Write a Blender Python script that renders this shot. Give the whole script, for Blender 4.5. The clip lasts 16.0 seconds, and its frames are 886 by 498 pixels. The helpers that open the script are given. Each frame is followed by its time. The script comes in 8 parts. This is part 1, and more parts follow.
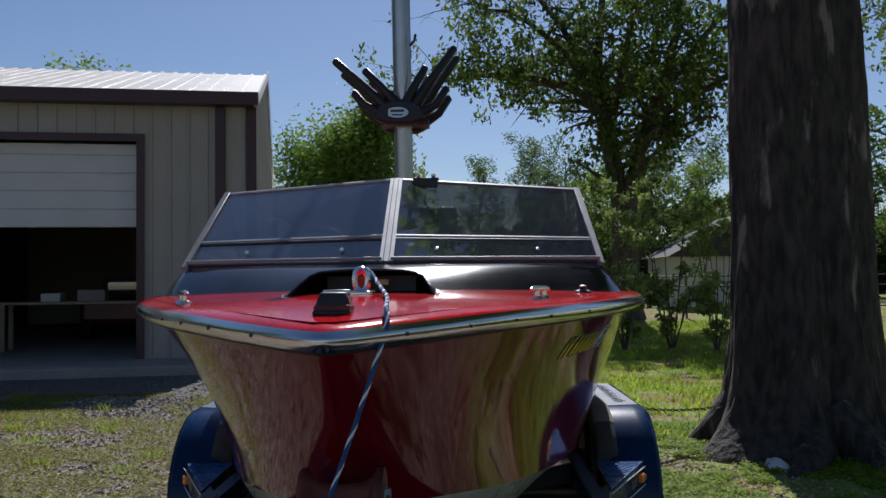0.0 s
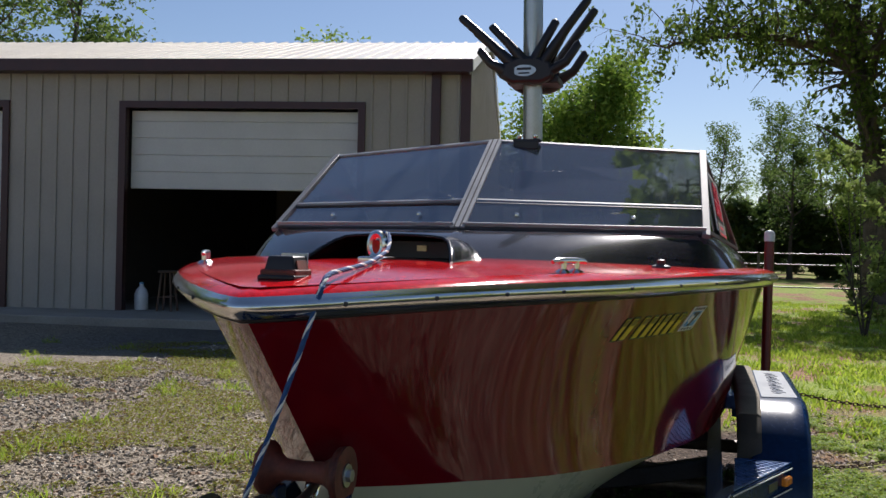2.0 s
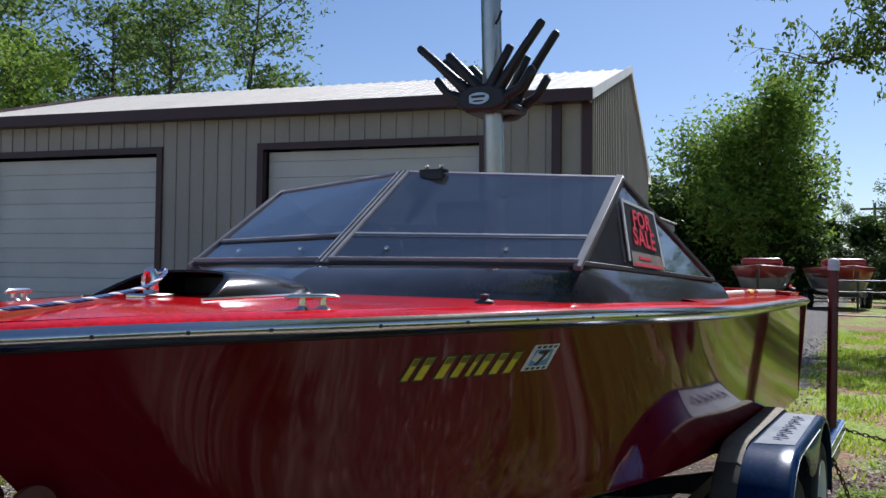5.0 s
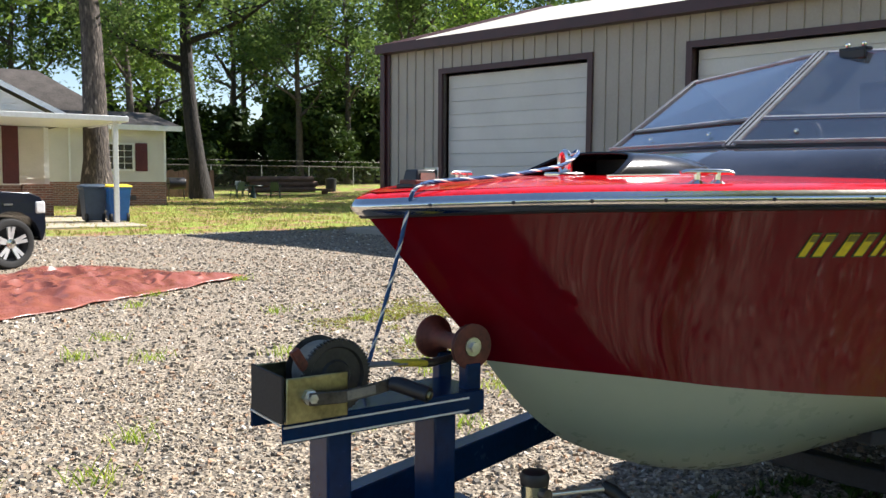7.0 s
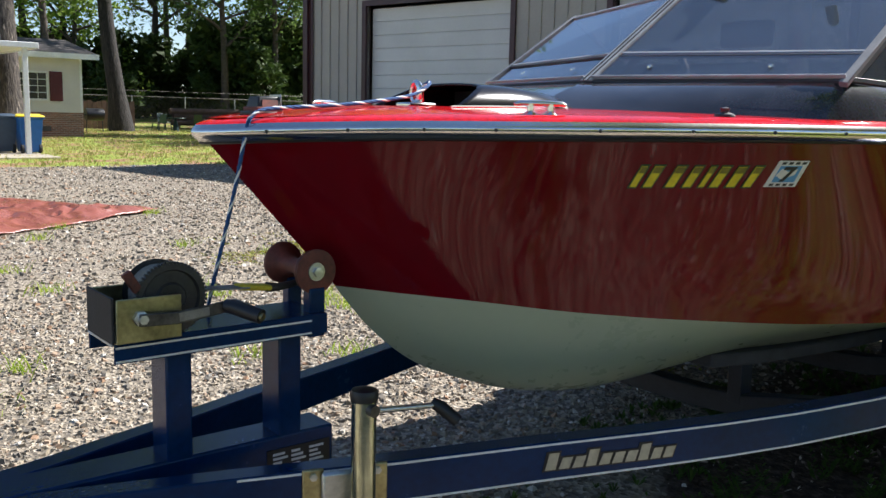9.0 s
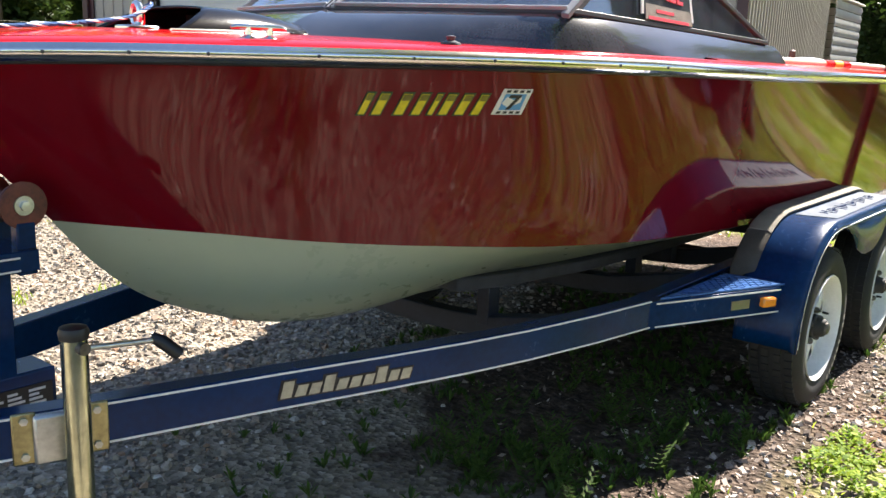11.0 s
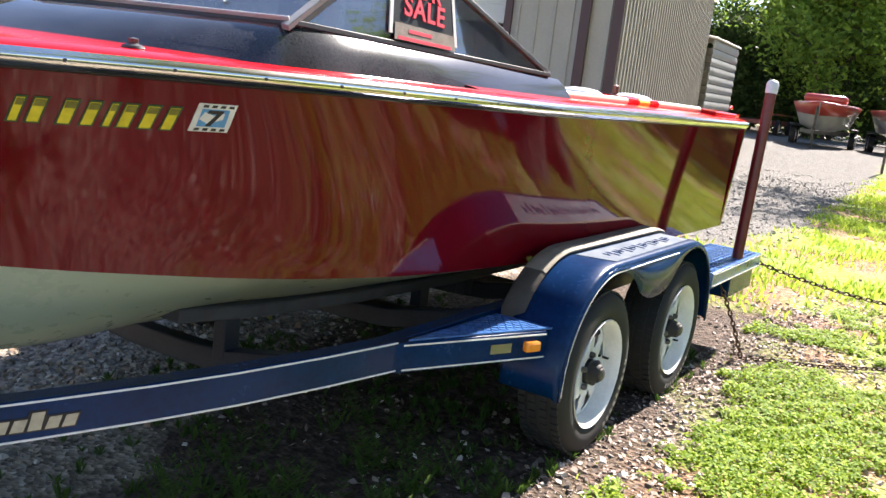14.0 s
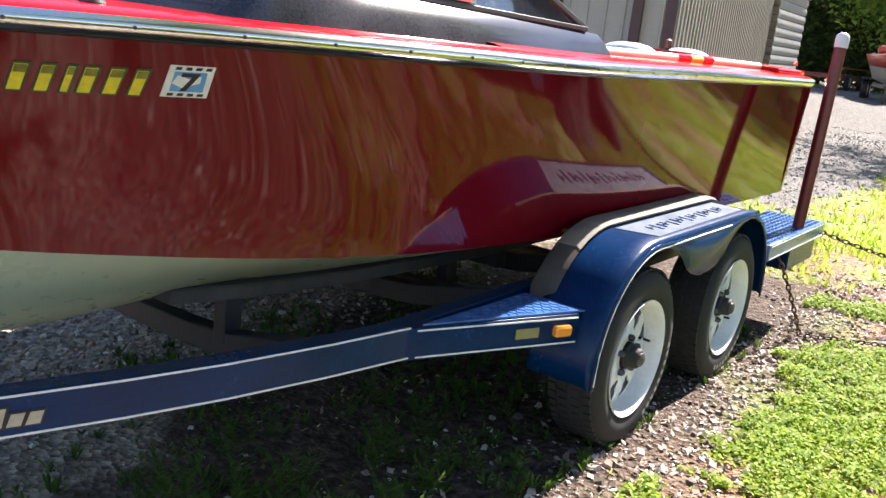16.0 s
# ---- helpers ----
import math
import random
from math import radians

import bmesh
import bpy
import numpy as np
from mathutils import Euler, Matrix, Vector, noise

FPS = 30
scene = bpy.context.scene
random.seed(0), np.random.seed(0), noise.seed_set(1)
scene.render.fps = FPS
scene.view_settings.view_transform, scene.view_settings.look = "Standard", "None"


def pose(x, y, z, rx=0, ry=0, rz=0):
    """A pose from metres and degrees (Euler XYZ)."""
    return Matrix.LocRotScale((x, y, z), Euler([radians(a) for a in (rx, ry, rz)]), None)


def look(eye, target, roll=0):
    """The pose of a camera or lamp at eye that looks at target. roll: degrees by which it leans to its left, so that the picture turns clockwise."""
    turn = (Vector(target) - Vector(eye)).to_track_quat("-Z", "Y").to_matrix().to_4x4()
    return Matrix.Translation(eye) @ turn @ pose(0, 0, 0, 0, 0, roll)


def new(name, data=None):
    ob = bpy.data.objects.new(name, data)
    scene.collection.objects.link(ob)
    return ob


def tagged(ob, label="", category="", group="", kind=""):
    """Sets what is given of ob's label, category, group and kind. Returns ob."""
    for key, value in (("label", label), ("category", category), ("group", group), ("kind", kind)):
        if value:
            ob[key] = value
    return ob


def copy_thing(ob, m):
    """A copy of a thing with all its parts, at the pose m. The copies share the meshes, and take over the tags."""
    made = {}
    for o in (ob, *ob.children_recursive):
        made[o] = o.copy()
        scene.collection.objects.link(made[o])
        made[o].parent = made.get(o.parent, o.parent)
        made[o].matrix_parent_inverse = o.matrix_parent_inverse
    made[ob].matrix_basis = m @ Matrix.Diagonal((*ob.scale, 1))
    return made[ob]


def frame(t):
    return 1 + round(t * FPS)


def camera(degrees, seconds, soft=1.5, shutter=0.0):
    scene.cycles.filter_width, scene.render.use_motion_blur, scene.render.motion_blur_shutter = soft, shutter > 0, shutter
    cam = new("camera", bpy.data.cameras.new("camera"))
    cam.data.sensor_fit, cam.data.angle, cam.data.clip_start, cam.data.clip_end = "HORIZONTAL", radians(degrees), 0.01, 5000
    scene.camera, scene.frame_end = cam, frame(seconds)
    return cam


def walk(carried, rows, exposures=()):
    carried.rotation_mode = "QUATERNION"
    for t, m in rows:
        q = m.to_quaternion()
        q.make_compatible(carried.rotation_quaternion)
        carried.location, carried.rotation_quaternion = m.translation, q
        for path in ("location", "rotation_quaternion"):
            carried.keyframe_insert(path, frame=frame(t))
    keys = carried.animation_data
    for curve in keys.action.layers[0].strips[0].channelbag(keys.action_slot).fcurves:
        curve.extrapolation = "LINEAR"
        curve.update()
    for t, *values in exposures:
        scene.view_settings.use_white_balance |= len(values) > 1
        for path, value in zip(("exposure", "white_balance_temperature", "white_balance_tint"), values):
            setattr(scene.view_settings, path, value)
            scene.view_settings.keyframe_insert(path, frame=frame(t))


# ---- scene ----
cam = camera(52.91, 16.0)
PATH = [
    (0, (-1.5312, -0.2590, 1.3714), (0.4668, -0.2036, 1.4422), -0.617),
    (0.5, (-1.4239, -0.3155, 1.3518), (0.5705, -0.1679, 1.3349), -0.852),
    (1, (-1.3271, -0.3977, 1.3687), (0.6553, -0.1328, 1.3671), -0.485),
    (1.5, (-1.2840, -0.5654, 1.3684), (0.6619, -0.1035, 1.3590), 1.096),
    (2, (-1.2593, -0.7339, 1.3711), (0.6534, -0.1496, 1.3687), 1.270),
    (2.5, (-1.1843, -0.8717, 1.3719), (0.7179, -0.2548, 1.4031), -0.068),
    (3, (-1.1168, -1.0036, 1.3987), (0.7634, -0.3238, 1.4510), -0.595),
    (5.3, (-0.7986, -1.6110, 1.3910), (0.8921, -0.5439, 1.4434), 1.583),
    (5.5, (-0.7848, -1.6584, 1.3828), (0.8261, -0.4732, 1.4035), 2.017),
    (6, (-0.7996, -1.7497, 1.3562), (0.6124, -0.3353, 1.2800), 1.975),
    (6.5, (-0.8741, -1.7417, 1.3445), (0.4203, -0.2216, 1.2260), 0.762),
    (7, (-0.9363, -1.7209, 1.3329), (0.1960, -0.0801, 1.1727), 0.431),
    (7.5, (-0.9187, -1.7687, 1.3132), (0.0397, -0.0270, 1.0938), 1.053),
    (8, (-0.8546, -1.8380, 1.3208), (0.1431, -0.1193, 1.0953), 0.603),
    (8.5, (-0.8173, -1.8567, 1.3214), (0.3191, -0.2293, 1.0759), 1.005),
    (8.7, (-0.8099, -1.8681, 1.3208), (0.3753, -0.2807, 1.0469), 1.202),
    (10.8, (-0.7068, -2.0257, 1.2988), (0.7968, -0.7588, 0.9326), 1.813),
    (11, (-0.6614, -2.0272, 1.3035), (0.8675, -0.8096, 0.8792), 2.220),
    (11.5, (-0.4929, -2.0232, 1.3103), (1.1072, -0.9401, 0.7939), 3.742),
    (12, (-0.3908, -2.0506, 1.3243), (1.2482, -1.0294, 0.8041), 4.423),
    (12.5, (-0.3232, -2.1134, 1.3394), (1.3249, -1.0828, 0.8686), 5.392),
    (13, (-0.2681, -2.1805, 1.3520), (1.3811, -1.1390, 0.9100), 6.044),
    (13.5, (-0.2246, -2.2081, 1.3539), (1.4490, -1.1859, 0.9614), 6.199),
    (14, (-0.1807, -2.2635, 1.3500), (1.4904, -1.2324, 0.9702), 6.689),
    (14.5, (-0.0913, -2.2360, 1.3482), (1.5716, -1.2064, 0.9298), 6.117),
    (15, (0.0187, -2.1640, 1.3530), (1.6767, -1.1508, 0.8791), 5.612),
    (15.5, (0.0764, -2.1652, 1.3608), (1.6834, -1.0947, 0.8400), 6.101),
    (16, (0.1059, -2.2050, 1.3655), (1.6929, -1.0904, 0.8762), 6.388),
]
walk(cam, [(t, look(eye, target, roll)) for t, eye, target, roll in PATH], [(0, -0.05, 5800, 16), (0.5, 0.76, 6250, 18), (1.5, 0.82, 6250, 19), (2, 0.42, 6250, 16), (3, 0.34, 6150, 16), (5.5, 0.66, 5650, 16), (6, 1.38, 6350, 18), (6.5, 1.42, 6350, 14), (7.5, 1.32, 6350, 13), (8.7, 1.15, 6050, 12), (11, 2.0, 6600, 14), (16, 2.15, 6450, 18)])

# ---------- light ----------
SUN_AZ = radians(-4.0)      # heading of the sun, from +x towards +y
SUN_EL = radians(43.0)
world = bpy.data.worlds.new("world")
scene.world = world
world.use_nodes = True
wn = world.node_tree.nodes
sky = wn.new("ShaderNodeTexSky")
sky.sky_type = "NISHITA"
sky.sun_disc = False
sky.sun_elevation = SUN_EL
sky.sun_rotation = radians(90) - SUN_AZ
sky.air_density, sky.dust_density, sky.ozone_density = 1.0, 0.3, 2.5
wn["Background"].inputs["Strength"].default_value = 0.066
world.node_tree.links.new(sky.outputs[0], wn["Background"].inputs[0])
sun = new("sun", bpy.data.lights.new("sun", "SUN"))
sun.data.energy, sun.data.angle, sun.data.color = 5.0, radians(0.53), (1.0, 0.95, 0.86)
SUN_DIR = Vector((math.cos(SUN_EL) * math.cos(SUN_AZ), math.cos(SUN_EL) * math.sin(SUN_AZ), math.sin(SUN_EL)))
sun.matrix_world = look(SUN_DIR * 60, (0, 0, 0))


# ---------- mesh helpers ----------
class Shape:
    """Vertices and faces of one part."""

    def __init__(self):
        self.v, self.f = [], []

    def add(self, vs, fs):
        n = len(self.v)
        self.v += [tuple(p) for p in vs]
        self.f += [tuple(i + n for i in q) for q in fs]
        return self

    def box(self, lo, hi):
        (a, b, c), (d, e, g) = lo, hi
        vs = [(a, b, c), (d, b, c), (d, e, c), (a, e, c), (a, b, g), (d, b, g), (d, e, g), (a, e, g)]
        return self.add(vs, [(0, 3, 2, 1), (4, 5, 6, 7), (0, 1, 5, 4), (1, 2, 6, 5), (2, 3, 7, 6), (3, 0, 4, 7)])

    def mbox(self, m, lo, hi):
        """A box in the frame m."""
        s = Shape().box(lo, hi)
        return self.add([m @ Vector(p) for p in s.v], s.f)

    def rings(self, rings, closed=True, caps=True):
        k = len(rings[0])
        fs = []
        for i in range(len(rings) - 1):
            for j in range(k if closed else k - 1):
                a, b = i * k + j, i * k + (j + 1) % k
                fs.append((a, b, b + k, a + k))
        if caps and closed:
            fs.append(tuple(reversed(range(k))))
            fs.append(tuple(range((len(rings) - 1) * k, len(rings) * k)))
        return self.add([p for r in rings for p in r], fs)

    def tube(self, pts, rad, seg=8, caps=True):
        """A round tube along points; rad is one radius or one for each point."""
        pts = [Vector(p) for p in pts]
        rad = [rad] * len(pts) if isinstance(rad, (int, float)) else rad
        rings, side = [], None
        for i, p in enumerate(pts):
            d = (pts[min(i + 1, len(pts) - 1)] - pts[max(i - 1, 0)]).normalized()
            if side is None:
                side = d.cross(Vector((0, 0, 1)) if abs(d.z) < 0.9 else Vector((1, 0, 0))).normalized()
            side = (side - d * side.dot(d)).normalized()
            up = d.cross(side)
            rings.append([p + (side * math.cos(a) + up * math.sin(a)) * rad[i] for a in (2 * math.pi * j / seg for j in range(seg))])
        return self.rings(rings, True, caps)

    def bar(self, pts, w, h, up=(0, 0, 1)):
        """A flat bar of width w and height h along points."""
        pts = [Vector(p) for p in pts]
        up, rings = Vector(up), []
        for i, p in enumerate(pts):
            d = (pts[min(i + 1, len(pts) - 1)] - pts[max(i - 1, 0)]).normalized()
            s = d.cross(up).normalized()
            u = s.cross(d)
            rings.append([p + s * (w / 2) * a + u * (h / 2) * b for a, b in ((-1, -1), (1, -1), (1, 1), (-1, 1))])
        return self.rings(rings)

    def lathe(self, m, profile, seg=24, caps=True):
        """Turns (radius, height) pairs about the z axis of the frame m."""
        rings = [[m @ Vector((r * math.cos(a), r * math.sin(a), z)) for a in (2 * math.pi * j / seg for j in range(seg))] for r, z in profile]
        return self.rings(rings, True, caps)

    def grid(self, rows):
        k = len(rows[0])
        fs = [(i * k + j, i * k + j + 1, (i + 1) * k + j + 1, (i + 1) * k + j) for i in range(len(rows) - 1) for j in range(k - 1)]
        return self.add([p for r in rows for p in r], fs)

    def prism(self, outline, d):
        """A flat outline, thickened by the vector d."""
        d, k = Vector(d), len(outline)
        o = [Vector(p) for p in outline]
        fs = [tuple(reversed(range(k))), tuple(range(k, 2 * k))] + [(j, (j + 1) % k, k + (j + 1) % k, k + j) for j in range(k)]
        return self.add(o + [p + d for p in o], fs)


def mesh_of(name, s, mat, smooth=40):
    me = bpy.data.meshes.new(name)
    me.from_pydata(s.v, [], s.f)
    if smooth:
        me.polygons.foreach_set("use_smooth", [True] * len(me.polygons))
        me.set_sharp_from_angle(angle=radians(smooth))
    for one in (mat if isinstance(mat, (list, tuple)) else [mat]):
        me.materials.append(one)
    me.update()
    return me


def tidy(me):
    bm = bmesh.new()
    bm.from_mesh(me)
    bmesh.ops.recalc_face_normals(bm, faces=bm.faces)
    bm.to_mesh(me)
    bm.free()


def part(name, s, mat, parent, label="", bevel=0.0, thick=0.0, smooth=40, fix=True):
    """One mesh under a thing or part, its shape given in the place's own metres."""
    ob = new(name, mesh_of(name, s, mat, smooth))
    if fix:
        tidy(ob.data)
    if thick:
        m = ob.modifiers.new("thick", "SOLIDIFY")
        m.thickness, m.offset = thick, 0
    if bevel:
        m = ob.modifiers.new("bevel", "BEVEL")
        m.width, m.segments, m.limit_method, m.angle_limit = bevel, 2, "ANGLE", radians(35)
    if parent is not None:
        up = parent.matrix_basis.copy()
        if parent.parent is not None:
            up = parent.parent.matrix_basis @ parent.matrix_parent_inverse @ up
        ob.parent = parent
        ob.matrix_parent_inverse = up.inverted()
    if label:
        tagged(ob, label)
    return ob


def thing(name, base, label, category, group="", kind=""):
    ob = new(name)
    ob.empty_display_size = 0.1
    ob.matrix_basis = Matrix.Translation(base)
    return tagged(ob, label, category, group, kind)


def solo(name, s, mat, label, category, kind="", bevel=0.0, group="", smooth=40, fix=True):
    return tagged(part(name, s, mat, None, "", bevel, 0, smooth, fix), label, category, group, kind)


# ---------- materials ----------
def material(name, color, rough=0.5, metal=0.0, var=0.15, scale=8.0, fine=60.0, bump=0.1, coat=0.0, spec=0.5, dist=0.01, second=None, trans=0.0, alpha=1.0, random_tint=0.0, island=0.0):
    """A surface with patches and grain: var is how far the colour drifts, scale and fine the two sizes of the drift."""
    m = bpy.data.materials.new(name)
    m.use_nodes = True
    nt = m.node_tree
    n, l = nt.nodes, nt.links
    b = n["Principled BSDF"]
    co = n.new("ShaderNodeTexCoord")
    src = co.outputs["Object"]
    big, small = n.new("ShaderNodeTexNoise"), n.new("ShaderNodeTexNoise")
    for t, s, d in ((big, scale, 4), (small, fine, 3)):
        t.inputs["Scale"].default_value, t.inputs["Detail"].default_value = s, d
        l.new(src, t.inputs["Vector"])
    add = n.new("ShaderNodeMath")
    add.operation = "MULTIPLY_ADD"
    add.inputs[1].default_value, add.inputs[2].default_value = 0.4, 0.0
    l.new(small.outputs[0], add.inputs[0])
    sm = n.new("ShaderNodeMath")
    sm.operation = "MULTIPLY_ADD"
    sm.inputs[1].default_value = 0.6
    l.new(big.outputs[0], sm.inputs[0])
    l.new(add.outputs[0], sm.inputs[2])
    ramp = n.new("ShaderNodeValToRGB")
    other = second or tuple(c * (1 - 1.6 * var) for c in color)
    light = tuple(min(1, c * (1 + var)) for c in color)
    ramp.color_ramp.elements[0].position, ramp.color_ramp.elements[1].position = 0.32, 0.68
    ramp.color_ramp.elements[0].color, ramp.color_ramp.elements[1].color = (*other, 1), (*light, 1)
    l.new(sm.outputs[0], ramp.inputs[0])
    out = ramp.outputs[0]
    if random_tint or island:
        info = n.new("ShaderNodeObjectInfo") if random_tint else n.new("ShaderNodeNewGeometry")
        hsv = n.new("ShaderNodeHueSaturation")
        mp = n.new("ShaderNodeMapRange")
        k = random_tint or island
        mp.inputs["To Min"].default_value, mp.inputs["To Max"].default_value = 1 - k, 1 + k
        l.new(info.outputs["Random" if random_tint else "Random Per Island"], mp.inputs["Value"])
        l.new(mp.outputs[0], hsv.inputs["Value"])
        l.new(out, hsv.inputs["Color"])
        out = hsv.outputs[0]
    l.new(out, b.inputs["Base Color"])
    rr = n.new("ShaderNodeMapRange")
    rr.inputs["To Min"].default_value, rr.inputs["To Max"].default_value = max(0.02, rough * 0.8), min(1, rough * 1.2)
    l.new(sm.outputs[0], rr.inputs["Value"])
    l.new(rr.outputs[0], b.inputs["Roughness"])
    b.inputs["Metallic"].default_value = metal
    b.inputs["Coat Weight"].default_value = coat
    b.inputs["Coat Roughness"].default_value = 0.04
    b.inputs["Specular IOR Level"].default_value = spec
    b.inputs["Transmission Weight"].default_value = trans
    b.inputs["Alpha"].default_value = alpha
    if bump:
        bp = n.new("ShaderNodeBump")
        bp.inputs["Strength"].default_value, bp.inputs["Distance"].default_value = bump, dist
        l.new(sm.outputs[0], bp.inputs["Height"])
        l.new(bp.outputs[0], b.inputs["Normal"])
    return m


def leaf_material(name, color, warm, through_light=0.35):
    """Thin leaves: matt, partly see-through to the light, each a little different."""
    m = bpy.data.materials.new(name)
    m.use_nodes = True
    n, l = m.node_tree.nodes, m.node_tree.links
    b, out = n["Principled BSDF"], n["Material Output"]
    geo, ramp = n.new("ShaderNodeNewGeometry"), n.new("ShaderNodeValToRGB")
    ramp.color_ramp.elements[0].color, ramp.color_ramp.elements[1].color = (*color, 1), (*warm, 1)
    l.new(geo.outputs["Random Per Island"], ramp.inputs[0])
    l.new(ramp.outputs[0], b.inputs["Base Color"])
    b.inputs["Roughness"].default_value, b.inputs["Specular IOR Level"].default_value = 0.6, 0.22
    tr, mix = n.new("ShaderNodeBsdfTranslucent"), n.new("ShaderNodeMixShader")
    l.new(ramp.outputs[0], tr.inputs["Color"])
    mix.inputs[0].default_value = through_light
    l.new(b.outputs[0], mix.inputs[1])
    l.new(tr.outputs[0], mix.inputs[2])
    l.new(mix.outputs[0], out.inputs["Surface"])
    return m


def hull_gelcoat():
    """Deep red gelcoat whose slight ripples run upright along the topsides."""
    m = material("red gelcoat", (0.134, 0.0027, 0.0075), 0.06, var=0.10, scale=1.6, fine=13, bump=0.0, coat=0.06, spec=0.26)
    n, l = m.node_tree.nodes, m.node_tree.links
    co, mp = n.new("ShaderNodeTexCoord"), n.new("ShaderNodeMapping")
    mp.inputs["Scale"].default_value = (1, 1, 0.10)
    l.new(co.outputs["Object"], mp.inputs["Vector"])
    wave, fair = n.new("ShaderNodeTexNoise"), n.new("ShaderNodeTexNoise")
    for t, sc, d in ((wave, 14.0, 3), (fair, 2.2, 2)):
        t.inputs["Scale"].default_value, t.inputs["Detail"].default_value = sc, d
        l.new(mp.outputs[0], t.inputs["Vector"])
    ad = n.new("ShaderNodeMath")
    ad.operation = "MULTIPLY_ADD"
    ad.inputs[1].default_value = 0.22
    l.new(wave.outputs[0], ad.inputs[0])
    l.new(fair.outputs[0], ad.inputs[2])
    bp = n.new("ShaderNodeBump")
    bp.inputs["Strength"].default_value, bp.inputs["Distance"].default_value = 0.048, 0.02
    l.new(ad.outputs[0], bp.inputs["Height"])
    l.new(bp.outputs[0], n["Principled BSDF"].inputs["Normal"])
    return m


M_RED = hull_gelcoat()
M_DECKRED = material("red deck gelcoat with metal flake", (0.60, 0.008, 0.012), 0.11, var=0.34, scale=3.2, fine=90, bump=0.05, coat=0.0, spec=0.24)
M_WHITE_HULL = material("off-white hull gelcoat", (0.42, 0.47, 0.35), 0.28, var=0.025, scale=1.2, fine=25, bump=0.006, coat=0.4)
M_BLACKGEL = material("black gelcoat, dusty", (0.040, 0.042, 0.050), 0.13, second=(0.010, 0.011, 0.014), var=0.3, scale=6, fine=170, bump=0.03, coat=0.45)
M_CHROME = material("polished aluminium", (0.78, 0.77, 0.74), 0.17, 1.0, var=0.06, scale=6, fine=90, bump=0.03)
M_ALU = material("brushed aluminium", (0.46, 0.46, 0.46), 0.30, 1.0, var=0.1, scale=12, fine=160, bump=0.05)
M_SCOOP = material("gloss black moulding", (0.010, 0.010, 0.011), 0.13, var=0.2, scale=8, fine=150, bump=0.03, spec=0.4)
M_FRAME = material("weathered grey window frame", (0.46, 0.46, 0.47), 0.42, 0.15, var=0.15, scale=12, fine=160, bump=0.05)
M_POST = material("dull grey corner post", (0.24, 0.24, 0.25), 0.5, 0.0, var=0.15, scale=12, fine=160, bump=0.05, spec=0.2)
M_DARKALU = material("dark anodised frame", (0.045, 0.045, 0.05), 0.45, 0.0, var=0.2, scale=10, fine=120, bump=0.04)
M_RUBBER = material("black rubber", (0.018, 0.018, 0.018), 0.75, var=0.3, scale=12, fine=150, bump=0.15)
M_BLACK = material("black plastic", (0.014, 0.014, 0.015), 0.42, var=0.2, scale=10, fine=150, bump=0.05)
M_BLUE = material("blue trailer paint", (0.0012, 0.023, 0.085), 0.26, var=0.22, scale=5, fine=60, bump=0.03, coat=0.06, spec=0.2)
M_STICKER = material("weathered pale vinyl", (0.13, 0.155, 0.185), 0.36, var=0.3, scale=14, fine=120, bump=0.03, second=(0.075, 0.10, 0.145))
M_STRIPE = material("white pinstripe", (0.75, 0.75, 0.72), 0.4, var=0.1, scale=20, bump=0)
M_WHITEPAINT = material("white painted steel", (0.74, 0.75, 0.74), 0.4, var=0.08, scale=14, fine=90, bump=0.04)
M_POLERED = material("dark red painted pipe", (0.16, 0.012, 0.012), 0.3, var=0.25, scale=14, fine=80, bump=0.05)
# Trailer blue lightened to paint sun and sky glare onto the tread plates.
M_TREAD = material("blue tread plate, brightened as if sunlit", (0.05, 0.14, 0.36), 0.24, var=0.3, scale=9, fine=60, bump=0.05, spec=0.7)
# Guide board carpet again, with shade put into a darker colour.
M_SHADECARPET = material("carpet darkened for shade", (0.075, 0.065, 0.052), 0.95, var=0.3, scale=12, fine=260, bump=0.6, dist=0.006)
M_CARPET = material("tan bunk carpet", (0.25, 0.22, 0.17), 0.95, var=0.25, scale=12, fine=260, bump=0.6, dist=0.006)
M_BUNK = material("dark bunk carpet", (0.045, 0.045, 0.048), 0.95, var=0.3, scale=12, fine=260, bump=0.5, dist=0.006)
M_VINYL = material("white vinyl", (0.70, 0.71, 0.72), 0.3, var=0.06, scale=14, fine=120, bump=0.05, coat=0.3)
M_PINK = material("neon pink paper letters", (0.85, 0.05, 0.09), 0.6, var=0.05, bump=0)
M_REGYEL = material("yellow vinyl", (0.72, 0.60, 0.02), 0.4, var=0.1, scale=30, bump=0)
M_REGGRN = material("dark green vinyl edge", (0.02, 0.06, 0.02), 0.4, var=0.1, bump=0)
M_REGOLV = material("olive vinyl", (0.20, 0.18, 0.02), 0.4, var=0.2, scale=30, bump=0)
M_DECBLUE = material("blue decal print", (0.10, 0.32, 0.60), 0.4, var=0.1, bump=0)
M_SILVER = material("silver vinyl", (0.42, 0.42, 0.36), 0.35, 0.6, var=0.15, scale=30, bump=0)
M_WOOD = material("pale worn wood", (0.36, 0.27, 0.17), 0.6, var=0.2, scale=6, fine=60, bump=0.1)
M_TIMBER = material("weathered brown timber", (0.13, 0.075, 0.05), 0.85, var=0.3, scale=3, fine=40, bump=0.2)
M_SHEDGREY = material("grey ribbed sheet steel", (0.36, 0.35, 0.32), 0.5, var=0.1, scale=2, fine=30, bump=0.04)
M_CLAP = material("off-white clapboard", (0.66, 0.63, 0.57), 0.6, var=0.07, scale=1.2, fine=30, bump=0.05)


